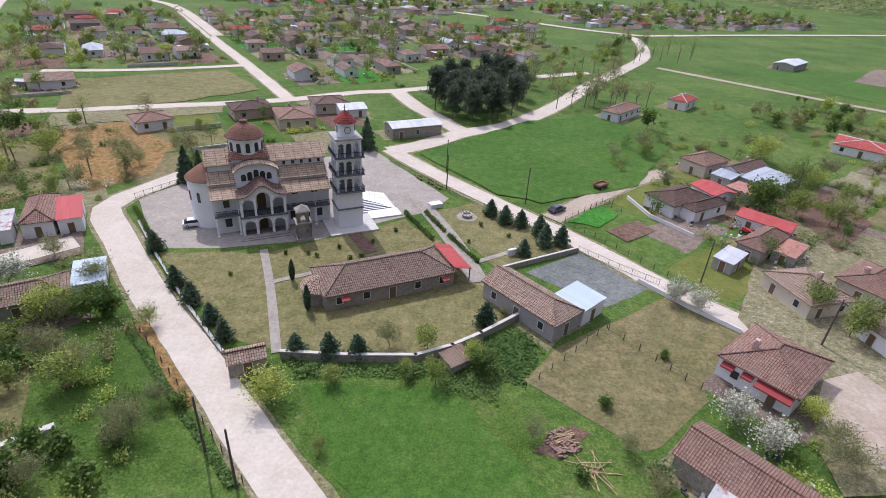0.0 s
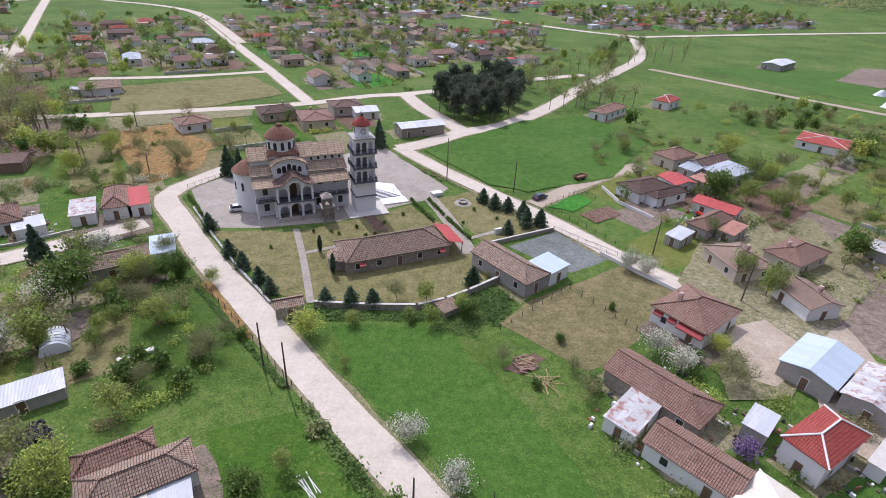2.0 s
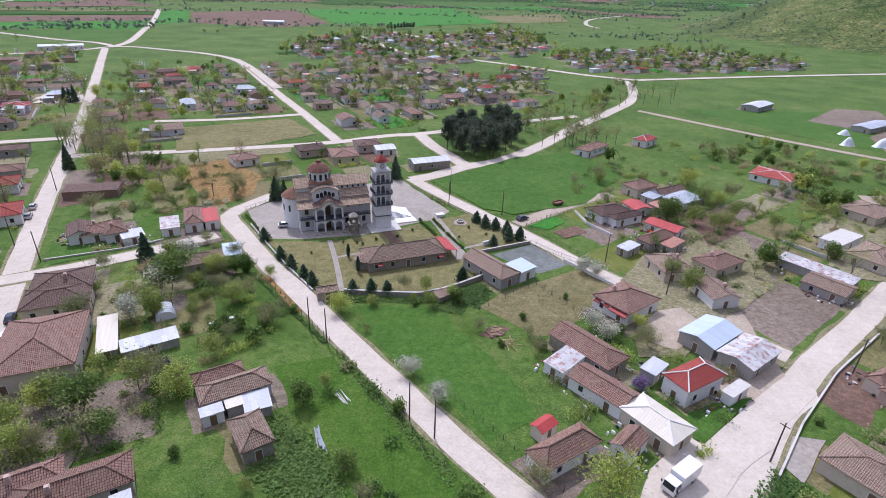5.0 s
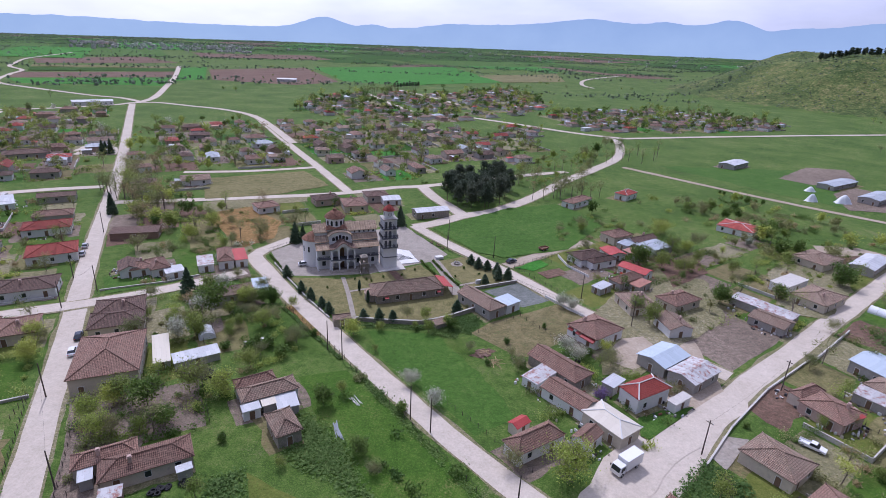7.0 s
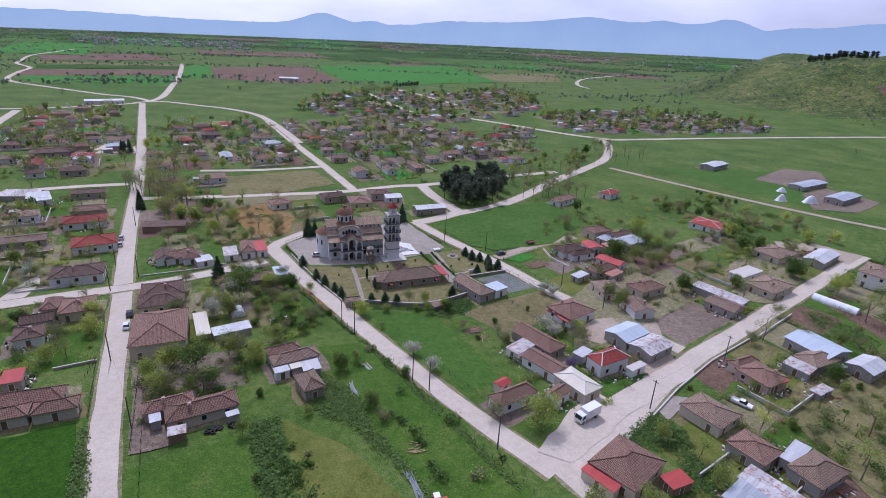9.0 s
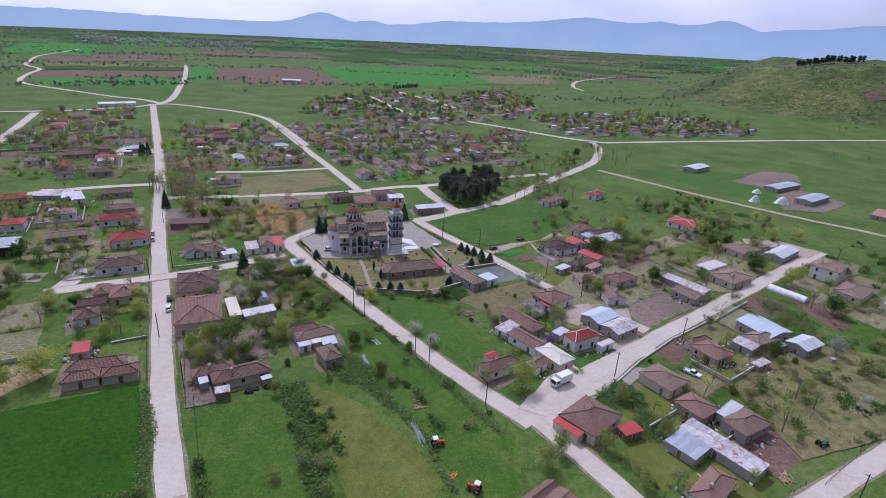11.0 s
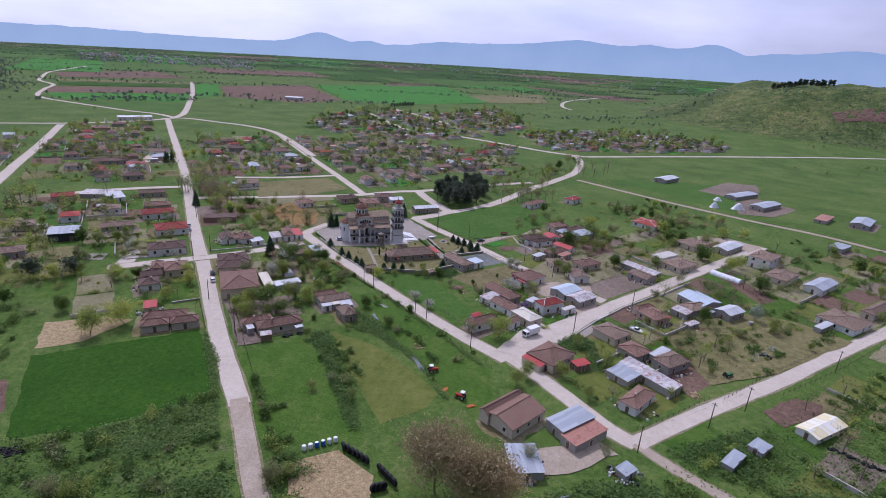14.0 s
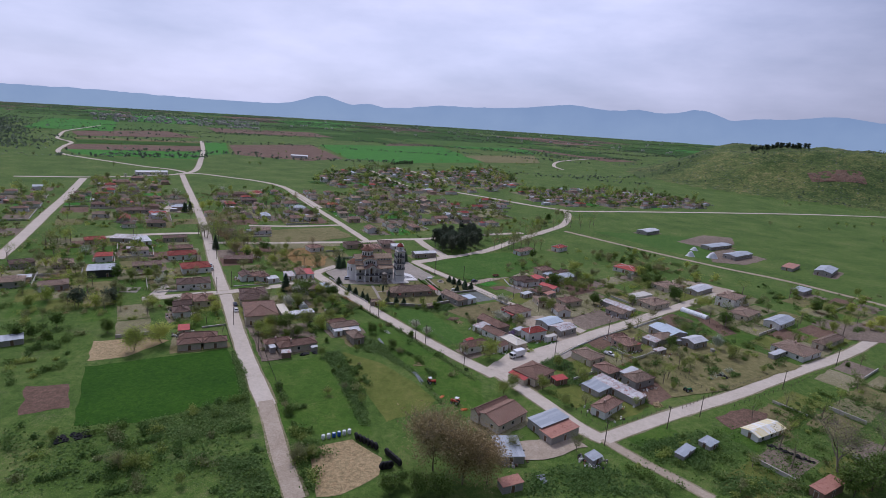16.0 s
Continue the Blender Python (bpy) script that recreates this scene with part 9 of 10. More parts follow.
def car(x, y, rot, paint, label):
    ob = thing("car", x, y, 0.09, rot, label, "car", "parked cars")
    part("body", profile(Form(), [(-2.05, 0.3, 0), (2.05, 0.3, 0), (2.08, 0.62, 0), (1.95, 0.78, 0), (1.0, 0.92, 0), (-1.9, 0.95, 0), (-2.08, 0.75, 0)], 0.84, 0.84), paint, ob)
    part("cabin", profile(Form(), [(-1.75, 0.95, 0), (1.05, 0.92, 0), (0.35, 1.4, 1), (-1.25, 1.42, 1)], 0.8, 0.62), "glass_dark", ob, "dark glazed cabin")
    part("roof", profile(Form(), [(-1.22, 1.4, 1), (0.32, 1.38, 1), (0.25, 1.46, 1), (-1.1, 1.48, 1)], 0.62, 0.62), paint, ob)
    for wx in (-1.28, 1.3):
        for wy in (-0.76, 0.76):
            add_wheel(ob, WHEEL, wx, wy, 0.31)
    for s in (-0.6, 0.6):
        part("headlight", Form().box(2.0, 2.09, s - 0.16, s + 0.16, 0.58, 0.72), "plastic_white", ob)
        part("tail_light", Form().box(-2.1, -2.02, s - 0.13, s + 0.13, 0.65, 0.8), "paint_red", ob)
    return ob


def pickup(x, y, rot):
    ob = thing("pickup_truck", x, y, 0.02, rot, "white open-bed pickup parked on the grass", "pickup")
    part("body", profile(Form(), [(-2.4, 0.4, 0), (2.4, 0.4, 0), (2.42, 0.8, 0), (1.2, 0.98, 0), (-0.6, 1.0, 0), (-0.6, 0.7, 0), (-2.4, 0.7, 0)], 0.84, 0.84), "car_white", ob)
    part("cabin", profile(Form(), [(-0.55, 1.0, 0), (1.2, 0.98, 0), (0.7, 1.5, 1), (-0.4, 1.52, 1)], 0.8, 0.64), "glass_dark", ob)
    part("roof", Form().box(-0.4, 0.7, -0.64, 0.64, 1.5, 1.58), "car_white", ob)
    for s in (-0.84, 0.78):
        part("bed_side", Form().box(-2.4, -0.6, s, s + 0.06, 0.7, 1.05), "car_white", ob)
    part("tailgate", Form().box(-2.44, -2.38, -0.84, 0.84, 0.7, 1.05), "car_white", ob)
    for wx in (-1.5, 1.5):
        for wy in (-0.76, 0.76):
            add_wheel(ob, WHEEL, wx, wy, 0.31)
    return ob


def box_truck(x, y, rot):
    ob = thing("box_truck", x, y, 0.12, rot, "white box truck parked by the crossing", "truck")
    part("box", Form().box(-3.4, 1.3, -1.15, 1.15, 0.85, 3.1, 0.02), "car_white", ob, "plain white cargo box")
    part("chassis", Form().box(-3.4, 3.1, -0.45, 0.45, 0.5, 0.85), "iron", ob)
    part("cab", profile(Form(), [(1.45, 0.5, 0), (3.2, 0.5, 0), (3.25, 1.3, 0), (2.95, 2.3, 1), (1.5, 2.4, 1)], 1.05, 0.98), "car_white", ob)
    part("windscreen", Form().add([(3.26, -0.9, 1.32), (3.26, 0.9, 1.32), (2.99, 0.88, 2.2), (2.99, -0.88, 2.2), (3.2, -0.9, 1.32), (3.2, 0.9, 1.32), (2.93, 0.88, 2.2), (2.93, -0.88, 2.2)], [(0, 1, 2, 3), (7, 6, 5, 4), (0, 4, 5, 1), (1, 5, 6, 2), (2, 6, 7, 3), (3, 7, 4, 0)]), "glass_dark", ob)
    for s in (-1.07, 1.03):
        part("side_window", Form().box(1.75, 2.7, s, s + 0.04, 1.4, 2.1), "glass_dark", ob)
        part("mirror", Form().box(2.9, 3.0, s * 1.2 - 0.1, s * 1.2 + 0.1, 1.5, 1.9), "rubber", ob)
    for wx in (-2.0, 2.3):
        for wy in (-0.95, 0.95):
            add_wheel(ob, TRUCK_WHEEL, wx, wy, 0.42)
    return ob


def tractor(x, y, rot, paint="paint_red", cab=True):
    ob = thing("tractor", x, y, 0, rot, "old farm tractor with large rear wheels" if not cab else "red farm tractor with a white cab roof", "tractor")
    part("hood", Form().box(0.0, 1.75, -0.34, 0.34, 0.75, 1.35, 0.05), paint, ob)
    part("seat", Form().box(-0.75, -0.25, -0.28, 0.28, 0.95, 1.15).box(-0.8, -0.7, -0.28, 0.28, 1.15, 1.5), "rubber", ob)
    part("axle", Form().box(-0.75, 1.6, -0.2, 0.2, 0.5, 0.8), "iron", ob)
    part("exhaust", Form().tube((1.1, 0.2, 1.3), (1.1, 0.2, 2.1), 0.04), "iron", ob)
    for s in (-1, 1):
        add_wheel(ob, BIG_WHEEL, -0.55, 0.72 * s, 0.72)
        add_wheel(ob, TRUCK_WHEEL, 1.35, 0.6 * s, 0.42)
        part("fender", Form().box(-1.1, 0.0, 0.72 * s - 0.2, 0.72 * s + 0.2, 1.46, 1.52), paint, ob)
    if cab:
        for cx in (-0.85, 0.1):
            for cy in (-0.55, 0.55):
                part("cab_post", Form().box(cx - 0.03, cx + 0.03, cy - 0.03, cy + 0.03, 1.3, 2.3), "iron", ob)
        part("cab_roof", Form().box(-1.0, 0.25, -0.68, 0.68, 2.3, 2.4, 0.04), "car_white", ob)
    return ob


def farm_cart(x, y, rot):
    ob = thing("farm_trailer", x, y, 0, rot, "rusty brown open farm trailer", "trailer")
    part("bed", Form().box(-1.8, 1.8, -0.95, 0.95, 0.75, 0.9), "wood", ob)
    for y0, y1, x0, x1 in ((-0.98, -0.9, -1.8, 1.8), (0.9, 0.98, -1.8, 1.8), (-0.95, 0.95, -1.86, -1.78), (-0.95, 0.95, 1.78, 1.86)):
        part("side_board", Form().box(x0, x1, y0, y1, 0.9, 1.35), "sheet_rust", ob, uv=True)
    for s in (-1, 1):
        add_wheel(ob, TRUCK_WHEEL, -0.9, 0.85 * s, 0.42)
        add_wheel(ob, TRUCK_WHEEL, 0.9, 0.85 * s, 0.42)
    part("drawbar", Form().tube((1.8, 0, 0.7), (3.2, 0, 0.4), 0.05), "iron", ob)
    return ob


# ---- yard things ----
TYRE = Form().turned(0, 0, [(0.3, -0.12), (0.5, -0.13), (0.56, 0.0), (0.5, 0.13), (0.3, 0.12), (0.3, -0.12)], 14).made("tyre", "rubber")


def tyre_heap(x, y, n, wide, long, rot, seed):
    rnd = random.Random(seed)
    for k in range(n):
        u, v = rnd.uniform(-1, 1) * long / 2, rnd.uniform(-1, 1) * wide / 2
        lay = int(rnd.uniform(0, 2.6) * (1 - abs(u) / long))
        c, s = math.cos(radians(rot)), math.sin(radians(rot))
        q = tagged(new("tyre", TYRE), "old black tyre dumped on a heap", "tyre", "heap of old tyres")
        q.matrix_world = pose(x + u * c - v * s, y + u * s + v * c, 0.14 + 0.24 * lay, rnd.uniform(-18, 18), rnd.uniform(-18, 18), 0)


BIG_TYRE = Form().turned(0, 0, [(0.55, -0.34), (0.95, -0.36), (1.06, -0.24), (1.08, 0.0), (1.06, 0.24), (0.95, 0.36), (0.55, 0.34), (0.5, 0.0), (0.55, -0.34)], 22).made("tyre", "rubber")


def standing_tyre(x, y, rot):
    q = tagged(new("tyre", BIG_TYRE), "large black tractor tyre standing on edge", "tyre", "row of tractor tyres")
    q.matrix_world = pose(x, y, 1.05, 0, 0, rot) @ pose(0, 0, 0, 0, 84, 0)


def barrel(x, y, mat, label):
    ob = thing("barrel", x, y, 0, 0, label, "barrel", "row of plastic barrels")
    ob.scale = (1.35, 1.35, 1.2)
    part("drum", Form().turned(0, 0, [(0.36, 0), (0.4, 0.1), (0.4, 0.45), (0.43, 0.5), (0.4, 0.55), (0.4, 1.0), (0.34, 1.1)], 14), mat, ob)
    part("lid", Form().turned(0, 0, [(0.3, 1.1), (0.3, 1.15), (0.08, 1.16)], 12), "plastic_white", ob)


def straw_stack(x, y, r, h, seed):
    f, n = Form(), 22
    rings = [(1.0, 0.0), (0.82, 0.16), (0.66, 0.42), (0.44, 0.74), (0.2, 0.95), (0.05, 1.0)]
    for rr, zz in rings:
        for i in range(n):
            a = 2 * math.pi * i / n
            k = 1 + 0.14 * noise.noise((math.cos(a) * 1.5 + seed, math.sin(a) * 1.5, rr * 2)) + 0.12 * math.sin(7 * a + seed) * rr + 0.06 * math.sin(11 * a + 2 * seed)
            f.v.append((x + r * rr * k * math.cos(a), y + 0.7 * r * rr * k * math.sin(a), h * zz * (1 + 0.1 * noise.noise((a, rr, seed)))))
    f.f = [(j * n + i, j * n + (i + 1) % n, (j + 1) * n + (i + 1) % n, (j + 1) * n + i) for j in range(len(rings) - 1) for i in range(n)] + [tuple(range((len(rings) - 1) * n, len(rings) * n))]
    return tagged(new("straw_heap", f.made("straw_heap", "tarp", smooth=True)), "straw heap under a white plastic tarp", "covered heap", "covered heaps")


def poly_tunnel(x, y, w, d, rot):
    ob = thing("poly_tunnel", x, y, 0, rot, "small round-topped white plastic greenhouse", "greenhouse")
    f, n = Form(), 12
    for yy in (-d / 2, d / 2):
        f.v += [(w / 2 * math.cos(math.pi * i / n), yy, w * 0.48 * math.sin(math.pi * i / n)) for i in range(n + 1)]
    f.f = [(i, i + 1, n + 2 + i, n + 1 + i) for i in range(n)] + [tuple(range(n, -1, -1)), tuple(range(n + 1, 2 * n + 2))]
    part("cover", f, "tarp", ob)
    for k in range(7):
        g, yy = Form(), -d / 2 + d * k / 6
        for i in range(n):
            g.tube(*[((w / 2 + 0.03) * math.cos(math.pi * j / n), yy, (w * 0.48 + 0.03) * math.sin(math.pi * j / n)) for j in (i, i + 1)], 0.03, n=3)
        part("rib", g, "grey", ob)


def pile(name, x, y, rot, n, long, mat, label, cat, seed, wide=1.2, thick=0.07):
    """Poles, boards or pipes thrown on a heap; each one is a part."""
    rnd = random.Random(seed)
    ob = thing(name, x, y, 0, rot, label, cat)
    bar = Form().box(-long / 2, long / 2, -thick, thick, -thick * 0.6, thick * 0.6).made("bar", mat)
    for k in range(n):
        q = new("bar", bar)
        q.parent, q.matrix_basis = ob, pose(rnd.uniform(-1, 1) * (wide * 0.45 if wide > 3.2 else 0.2 * long), rnd.uniform(-wide / 2, wide / 2), 0.08 + 0.09 * (k % 4), 0, rnd.uniform(-3, 3), rnd.uniform(-22, 22) * (4 if wide > 3.2 else 1.4 if wide > 1.5 else 0.4))


def fountain(x, y):
    ob = thing("garden_fountain", x, y, 0, 0, "small round stone fountain ringed with rocks", "fountain")
    part("slab", Form().turned(0, 0, [(2.2, 0.0), (2.2, 0.08), (0.5, 0.09)], 8), "paving", ob)
    part("basin", Form().turned(0, 0, [(1.0, 0.08), (1.1, 0.6), (0.85, 0.6), (0.8, 0.35), (0.1, 0.35)], 16), "stone", ob)
    rnd = random.Random(4)
    for k in range(9):
        a = 2 * math.pi * k / 9
        q = part("rock", Form().turned(0, 0, [(0.12, 0), (0.2, 0.12), (0.12, 0.28), (0.03, 0.32)], 6), "marble", ob)
        q.location = (0.95 * math.cos(a), 0.95 * math.sin(a), 0.58)


def bench(x, y, rot):
    ob = thing("bench", x, y, 0.05, rot, "dark wooden slatted bench in the forecourt", "bench", "forecourt benches")
    for k in range(3):
        part("slat", Form().box(-0.9, 0.9, -0.22 + 0.15 * k, -0.1 + 0.15 * k, 0.42, 0.46), "wood", ob)
    for s in (-0.7, 0.7):
        part("leg", Form().box(s - 0.05, s + 0.05, -0.2, 0.2, 0, 0.42), "iron", ob)
    part("backrest", Form().box(-0.9, 0.9, 0.24, 0.28, 0.55, 0.85), "wood", ob)


def slab_thing(name, x, y, rot, w, d, h, mat, label, cat):
    ob = tagged(new(name, Form().box(-w / 2, w / 2, -d / 2, d / 2, 0, h, min(0.03, h / 4)).made(name, mat)), label, cat)
    ob.matrix_world = pose(x, y, 0, 0, 0, rot)
    return ob


def path(pts, width, mat, label, z=0.12):
    return solid("path", ribbon(pts, width, z, 3, 0.05), mat, label, "path")


# ---- churchyard ----
path([(-30.8, 81.0), (-26.2, 69.5), (-20.9, 54.6)], 1.35, "paving", "straight pale concrete path across the lawn", 0.1)
path([(-26.5, 71.1), (-20.9, 74.5)], 1.0, "paving", "narrow pale concrete path to the chapel", 0.104)
path([(-5.4, 105.7), (-0.3, 94.4), (3.5, 84.7), (6.5, 74.7)], 3.4, "paving", "pale concrete walk between clipped hedges", 0.108)
path([(-17.1, 90.2), (-14.6, 86.3), (-12.2, 82.4)], 2.6, "soil_red", "brown brick path to the chapel", 0.112)
path([(6.5, 81.3), (12.8, 85.6)], 1.1, "paving", "short crazy-paved garden path", 0.116)
low_wall([(-19.9, 53.7), (-11.1, 53.8), (-2.6, 54.5), (2.2, 57.0), (6.2, 60.0), (12.3, 65.4)], 1.2, 0.4, "stone", "rough stone churchyard wall with a coping")
low_wall([(-56.0, 88.1), (-47.9, 77.5), (-36.8, 63.9), (-27.8, 54.0)], 0.45, 0.3, "concrete", "low concrete kerb wall along the road")
fence([(-56.0, 88.1), (-47.9, 77.5), (-36.8, 63.9), (-27.8, 54.0)], 2.4, True)
low_wall([(10.2, 78.5), (25.0, 87.1)], 0.9, 0.3, "stone", "low stone wall of the concrete court")
fence([(25.3, 87.2), (31.3, 81.5), (36.9, 77.0)], 2.2, True)
fence([(-13.9, 127.8), (-7.0, 119.5), (1.2, 110.7), (10.1, 102.3), (18.6, 94.9)], 2.2, True)
fence([(-61.9, 98.2), (-56.0, 108.1)], 2.0, True)
low_wall([(33.7, 77.7), (39.7, 70.5), (45.2, 65.0)], 0.7, 0.3, "white", "whitewashed low wall beside the lane")
fence([(25.2, 63.8), (30.1, 57.4), (34.3, 52.3)], 2.6, False)
fence([(11.5, 50.5), (25.1, 64.2)], 2.6, False)
fence([(24.9, 99.0), (32.9, 89.4), (39.4, 80.1), (43.7, 76.2)], 2.6, False)
fence([(25.0, 99.5), (35.1, 110.2), (38.4, 106.3)], 2.4, False)
fence([(-41.7, 58.7), (-28.9, 45.8), (-18.6, 35.0)], 2.6, False)
fence([(-16.3, 31.8), (2.9, 10.5), (18.0, -6.7), (27.8, -17.5)], 2.8, False)
fence([(7.5, 20.9), (15.8, 12.5), (24.3, 3.3)], 2.6, False)
fence([(-68.7, 56.1), (-57.3, 40.6), (-49.7, 29.8)], 2.4, False)
fence([(-48.3, 22.8), (-39.2, 8.8)], 2.4, False)
low_wall([(57.7, 9.5), (67.2, 21.5), (81.3, 36.6), (98.6, 51.7)], 0.5, 0.25, "white", "white garden wall along the street")
low_wall([(100.4, 52.0), (119.2, 69.7)], 0.8, 0.25, "white", "white garden wall along the street")
fence([(60.0, 2.7), (65.6, -8.2)], 2.4, False)
fence([(90.4, 14.9), (98.0, 3.5), (102.2, -2.5)], 2.6, False)
fence([(96.5, 25.9), (100.9, 19.7), (107.1, 10.3)], 2.6, False)
fence([(56.3, -27.4), (61.3, -34.7), (66.0, -40.9), (74.3, -35.7), (91.6, -23.3)], 2.4, False)
fence([(96.2, -22.7), (116.2, -6.8), (141.5, 11.2)], 2.4, False)
fence([(101.7, 11.0), (111.4, -10.0)], 2.6, False)
fence([(139.2, 77.9), (150.4, 41.2), (157.0, 27.0)], 2.6, False)
fence([(-72.1, 18.7), (-52.2, -17.2)], 2.6, False)
fence([(-79.0, 10.9), (-66.9, -9.0)], 2.2, False)
fence([(-76.9, 4.0), (-79.3, 10.9)], 2.0, False)
low_wall([(-86.3, 6.0), (-79.0, 10.9)], 0.6, 0.3, "grey", "low grey block wall of a house yard")
low_wall([(-97.1, 59.1), (-82.1, 67.8), (-75.0, 74.3)], 0.5, 0.25, "concrete", "low concrete kerb wall along the lane")
low_wall([(-126.0, 40.8), (-118.8, 45.3), (-106.5, 52.8)], 0.5, 0.2, "white", "low white wall before a house")
fence([(-60.7, 1.1), (-45.3, -25.4), (-33.4, -46.0)], 3.0, False)
fence([(188.0, 35.0), (146.6, 3.3), (116.0, -17.3)], 3.0, False)
low_wall([(41.7, 113.6), (43.9, 104.3), (49.9, 96.1)], 0.7, 0.25, "white", "low white wall before a house")
low_wall([(-149.4, 62.1), (-138.5, 72.9)], 1.0, 0.25, "brick", "brown brick garden wall")
fence([(31.7, 106.2), (40.4, 113.4)], 1.6, True)
# ---- poles and lines ----
utility_pole(57.7, 12.4, -50, True)
utility_pole(84.7, 37.2, -50, True)
utility_pole(-23.6, 38.2, 33, False)
utility_pole(-19.0, 34.4, 33, False)
utility_pole(0.2, 15.0, 33, False)
utility_pole(21.0, -6.3, 33, False)
utility_pole(-100.1, 47.6, 33, False)
utility_pole(-97.9, 58.9, 33, False)
utility_pole(100.2, -27.3, -50, True)
utility_pole(4.7, 11.5, 33, False)
utility_pole(17.8, 107.7, 33, False)
utility_pole(56.3, 63.1, -50, True)
utility_pole(63.7, -50.0, -50, True)
utility_pole(141.7, 0.1, -50, True)
utility_pole(86.2, -37.0, -50, True)
utility_pole(179.2, 28.6, -50, True)
utility_pole(-110.5, 66.0, 33, False)
utility_pole(-132.1, 89.9, 33, False)
utility_pole(-127.7, 104.7, 33, False)
utility_pole(-75.6, 11.5, 33, False)
utility_pole(-55.9, -11.0, 33, False)
utility_pole(0.5, 112.8, 33, False)
utility_pole(0.3, 123.2, 33, False)
utility_pole(44.8, 78.9, -50, False)
power_line((57.7, 12.4), (84.7, 37.2))
power_line((21.0, -6.3), (4.7, 11.5))
power_line((-100.1, 47.6), (-97.9, 58.9))
power_line((100.2, -27.3), (86.2, -37.0))
power_line((17.8, 107.7), (0.5, 112.8))
power_line((56.3, 63.1), (44.8, 78.9))
power_line((63.7, -50.0), (86.2, -37.0))
power_line((141.7, 0.1), (179.2, 28.6))
power_line((-110.5, 66.0), (-97.9, 58.9))
power_line((-132.1, 89.9), (-127.7, 104.7))
power_line((-75.6, 11.5), (-55.9, -11.0))
power_line((0.5, 112.8), (0.3, 123.2))
# ---- vehicles ----
car(24.1, 104.3, 42, "car_dark", "dark blue car parked beside the lane")
car(-45.8, 88.3, 25, "car_white", "white car parked beside the church")
car(-124.0, 89.8, 120, "car_silver", "silver car parked along the main street")
car(-120.2, 83.2, 120, "car_silver", "grey hatchback parked along the main street")
car(-85.2, 34.2, 120, "car_dark", "dark car parked along the main street")
car(-81.8, 27.5, 120, "car_white", "white car parked along the main street")
pickup(81.0, 17.2, -40)
box_truck(41.7, 6.4, -140)
tractor(9.9, -22.3, 20)
tractor(19.0, -34.4, 160)
pile("plough", 14.2, -30.9, 60, 5, 2.0, "paint_orange", "orange iron plough lying in the grass", "farm implement", 3)
pile("harrow", 21.8, -37.4, 30, 7, 2.2, "paint_orange", "orange and red harrow frame", "farm implement", 4, 1.4)
farm_cart(36.8, 119.1, 40)
tractor(-66.0, 59.7, 60)
tractor(102.8, -9.3, 20, "net_green", False)
tractor(62.2, 98.1, 120, "paint_red", False)
# ---- yard things ----
tyre_heap(-37.6, -8.4, 20, 1.6, 6, 35, 0)
tyre_heap(-47.3, 24.0, 24, 2.6, 3.4, -40, 1)
tyre_heap(-82.2, -71.6, 46, 3.2, 8, 35, 2)
tyre_heap(122.4, 6.6, 16, 1.6, 4, -40, 5)
tyre_heap(120.4, -44.5, 34, 1.2, 12, -40, 6)
for k in range(6):
    standing_tyre(-8.2 + 1.25 * k, -59.3 - 0.75 * k, 30 + 4 * (k % 3))
for k in range(5):
    standing_tyre(1.6 + 0.95 * k, -65.2 - 0.95 * k, 40 + 5 * (k % 2))
for k in range(3):
    standing_tyre(3.2 - 0.9 * k, -70.6 - 0.35 * k, -55 + 6 * k)
barrel(-17.3, -60.9, "plastic_white", "white plastic barrel standing in a row")
barrel(-16.0, -60.1, "plastic_white", "white plastic barrel standing in a row")
barrel(-14.7, -59.3, "plastic_blue", "blue plastic barrel standing in a row")
barrel(-13.4, -58.5, "plastic_blue", "blue plastic barrel standing in a row")
barrel(-12.1, -57.7, "plastic_white", "white plastic barrel standing in a row")
barrel(-10.8, -56.9, "plastic_white", "white plastic barrel standing in a row")
straw_stack(191.3, 224.7, 3.4, 4, 0)
straw_stack(207.8, 224.3, 4.6, 4.5, 1)
straw_stack(203.0, 248.0, 3.2, 2.8, 2)
straw_stack(220.8, 261.2, 3.6, 2.8, 3)
poly_tunnel(-55.6, 40.2, 4.0, 4.6, 33)
poly_tunnel(139.6, 80.7, 4.0, 14.0, 40)
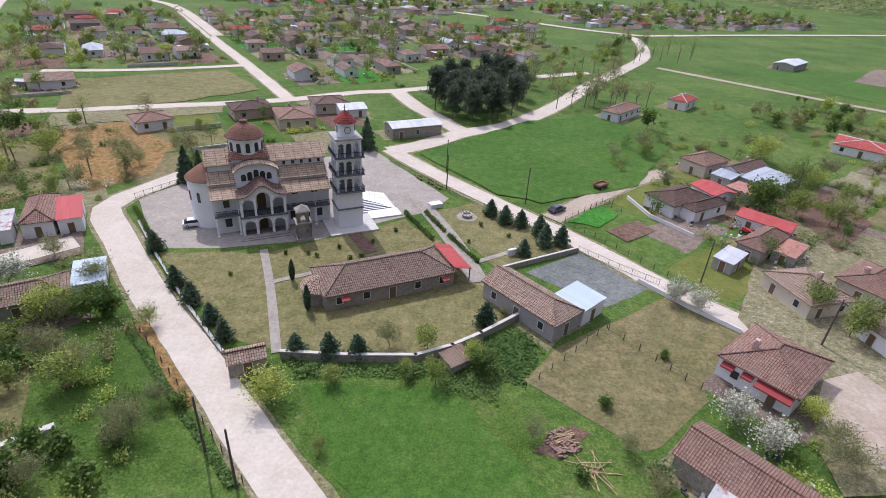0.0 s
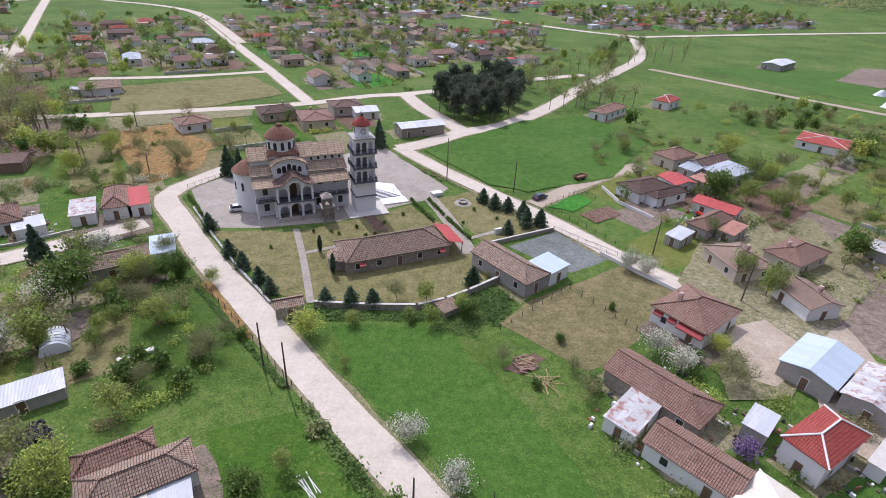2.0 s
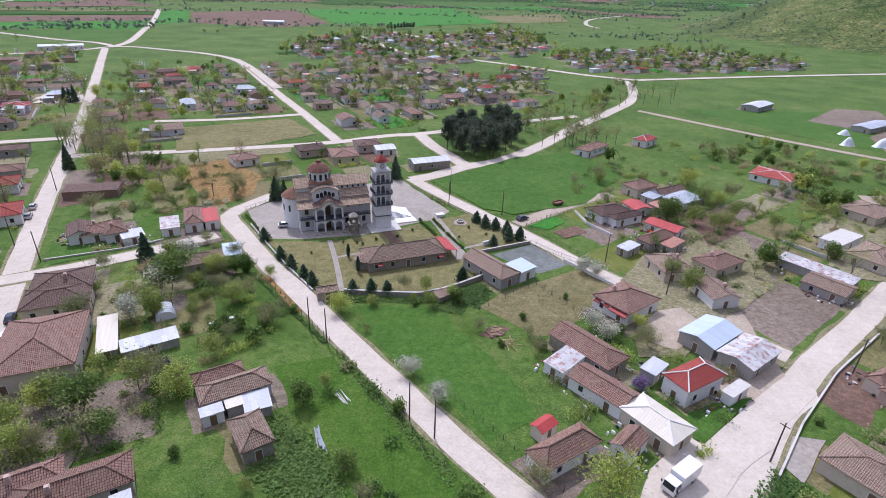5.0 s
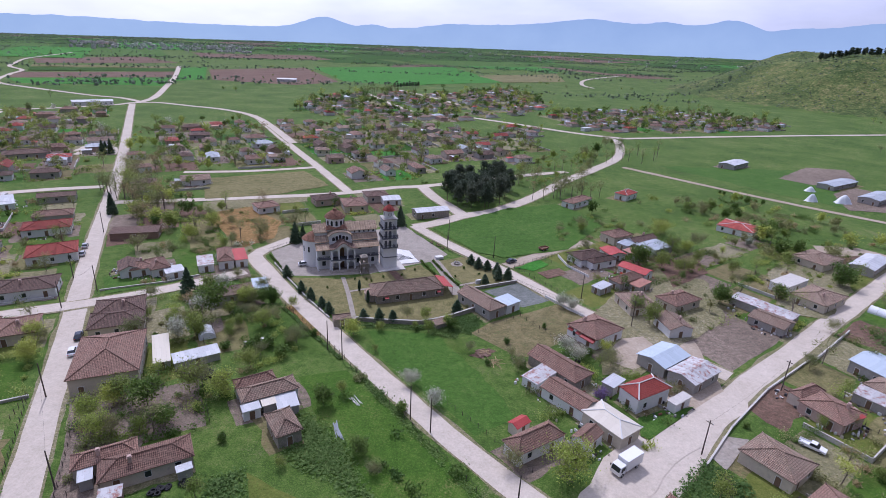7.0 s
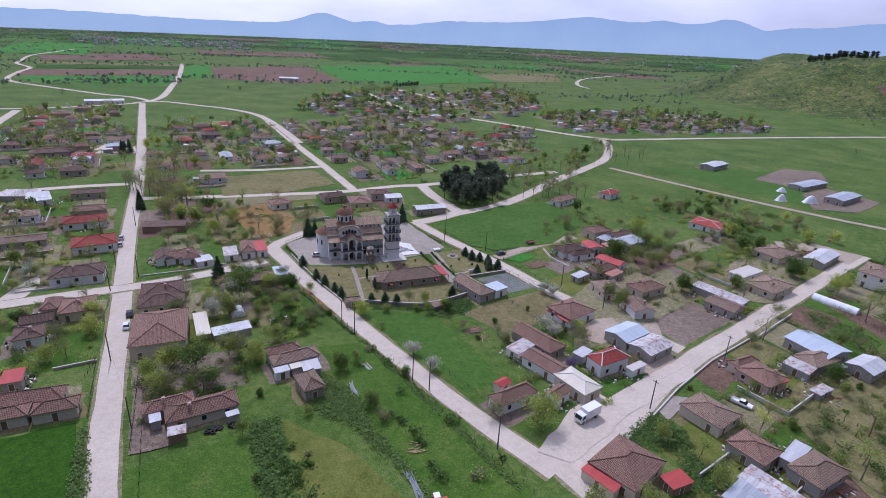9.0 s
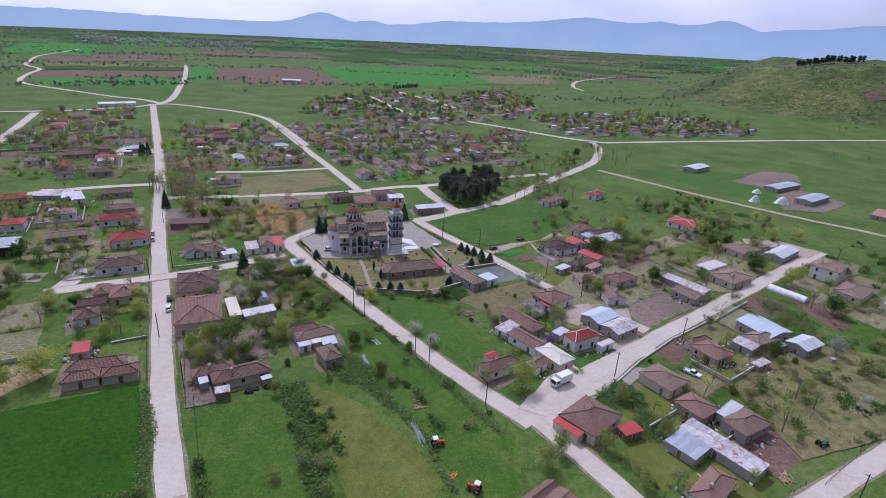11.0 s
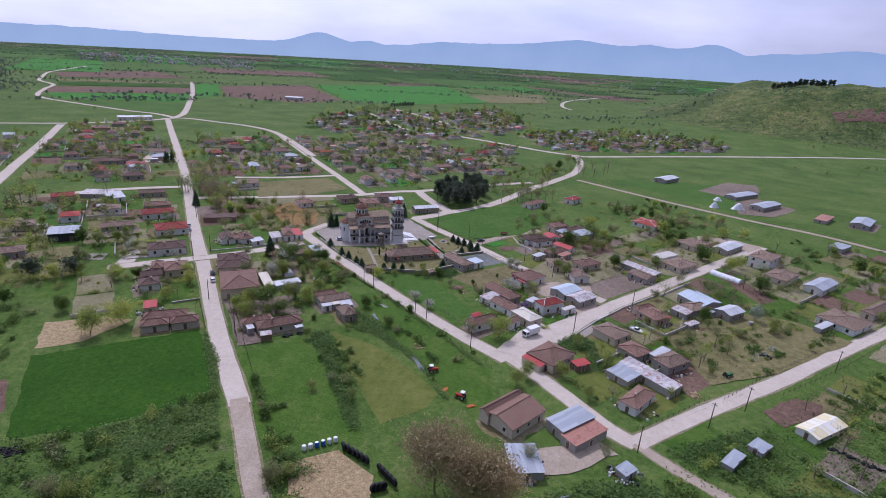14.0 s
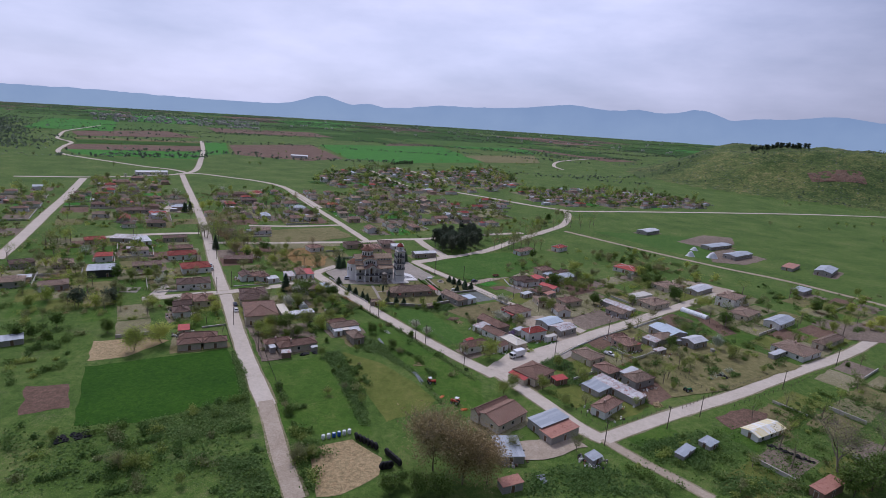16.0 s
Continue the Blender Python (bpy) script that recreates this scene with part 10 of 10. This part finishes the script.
pile("pipe_heap", 5.2, -18.8, -60, 14, 7.0, "sheet_grey", "bundle of long grey irrigation pipes", "pipes", 7)
pile("plank_heap", -12.0, 19.0, -50, 6, 3.4, "trim", "white posts thrown on the grass", "posts", 8, 1.4, 0.05)
pile("rubble_heap", 14.7, 42.3, 30, 90, 0.55, "brick", "heap of old bricks and broken tiles", "rubble heap", 9, 3.4, 0.1)
pile("plank_heap", 15.1, 42.9, 25, 12, 2.4, "straw", "pale planks thrown on the brick heap", "planks", 19, 1.6, 0.06)
pile("pole_heap", 17.4, 38.7, -40, 14, 3.6, "straw", "pale sawn poles scattered on the grass", "poles", 29, 3.4, 0.05)
pile("stick_heap", 3.9, -8.6, 20, 8, 3.5, "straw", "pale sticks lying on the grass", "sticks", 10, 3.0)
pile("post_row", -13.4, 9.2, -60, 8, 4.5, "sheet_grey", "row of grey concrete posts lying down", "posts", 11, 0.8, .1)
pile("scrap_heap", 43.4, -68.8, 20, 12, 1.8, "sheet_grey", "scattered heap of grey scrap metal", "scrap", 12, 3.0,.12)
pile("firewood_heap", 88.0, -21.7, 20, 30, 1.6, "straw", "heap of pale cut firewood", "firewood", 13, 3.4,.12)
pile("firewood_heap", 83.9, 122.2, 10, 26, 2.2, "wood", "brown heap of branches and firewood", "firewood", 14, 4.0,.1)
slab_thing("trough", -42.7, 38.9, 38, 5.0, 0.9, 0.55, "concrete", "long pale concrete trough lying in the grass", "trough")
fountain(4.9, 99.1)
slab_thing("well_house", -1.7, 103.1, 28, 2.8, 1.8, 0.9, "marble", "low white masonry well head", "well")
slab_thing("stone_monument", 12.7, 84.4, 28, 1.8, 0.6, 1.3, "marble", "small white stone monument in the garden", "monument")
bench(-5.9, 117.5, -50)
bench(-3.2, 115.2, -50)
bench(-1.4, 112.8, -50)
slab_thing("water_tank", 128.5, 31.3, 10, 1.6, 1.3, 1.4, "grey", "small grey water tank on the grass", "tank")
slab_thing("plastic_sheet", 115.3, 13.9, -50, 4.5, 1.6, 0.12, "tarp", "white plastic sheet over a seed bed", "sheet")
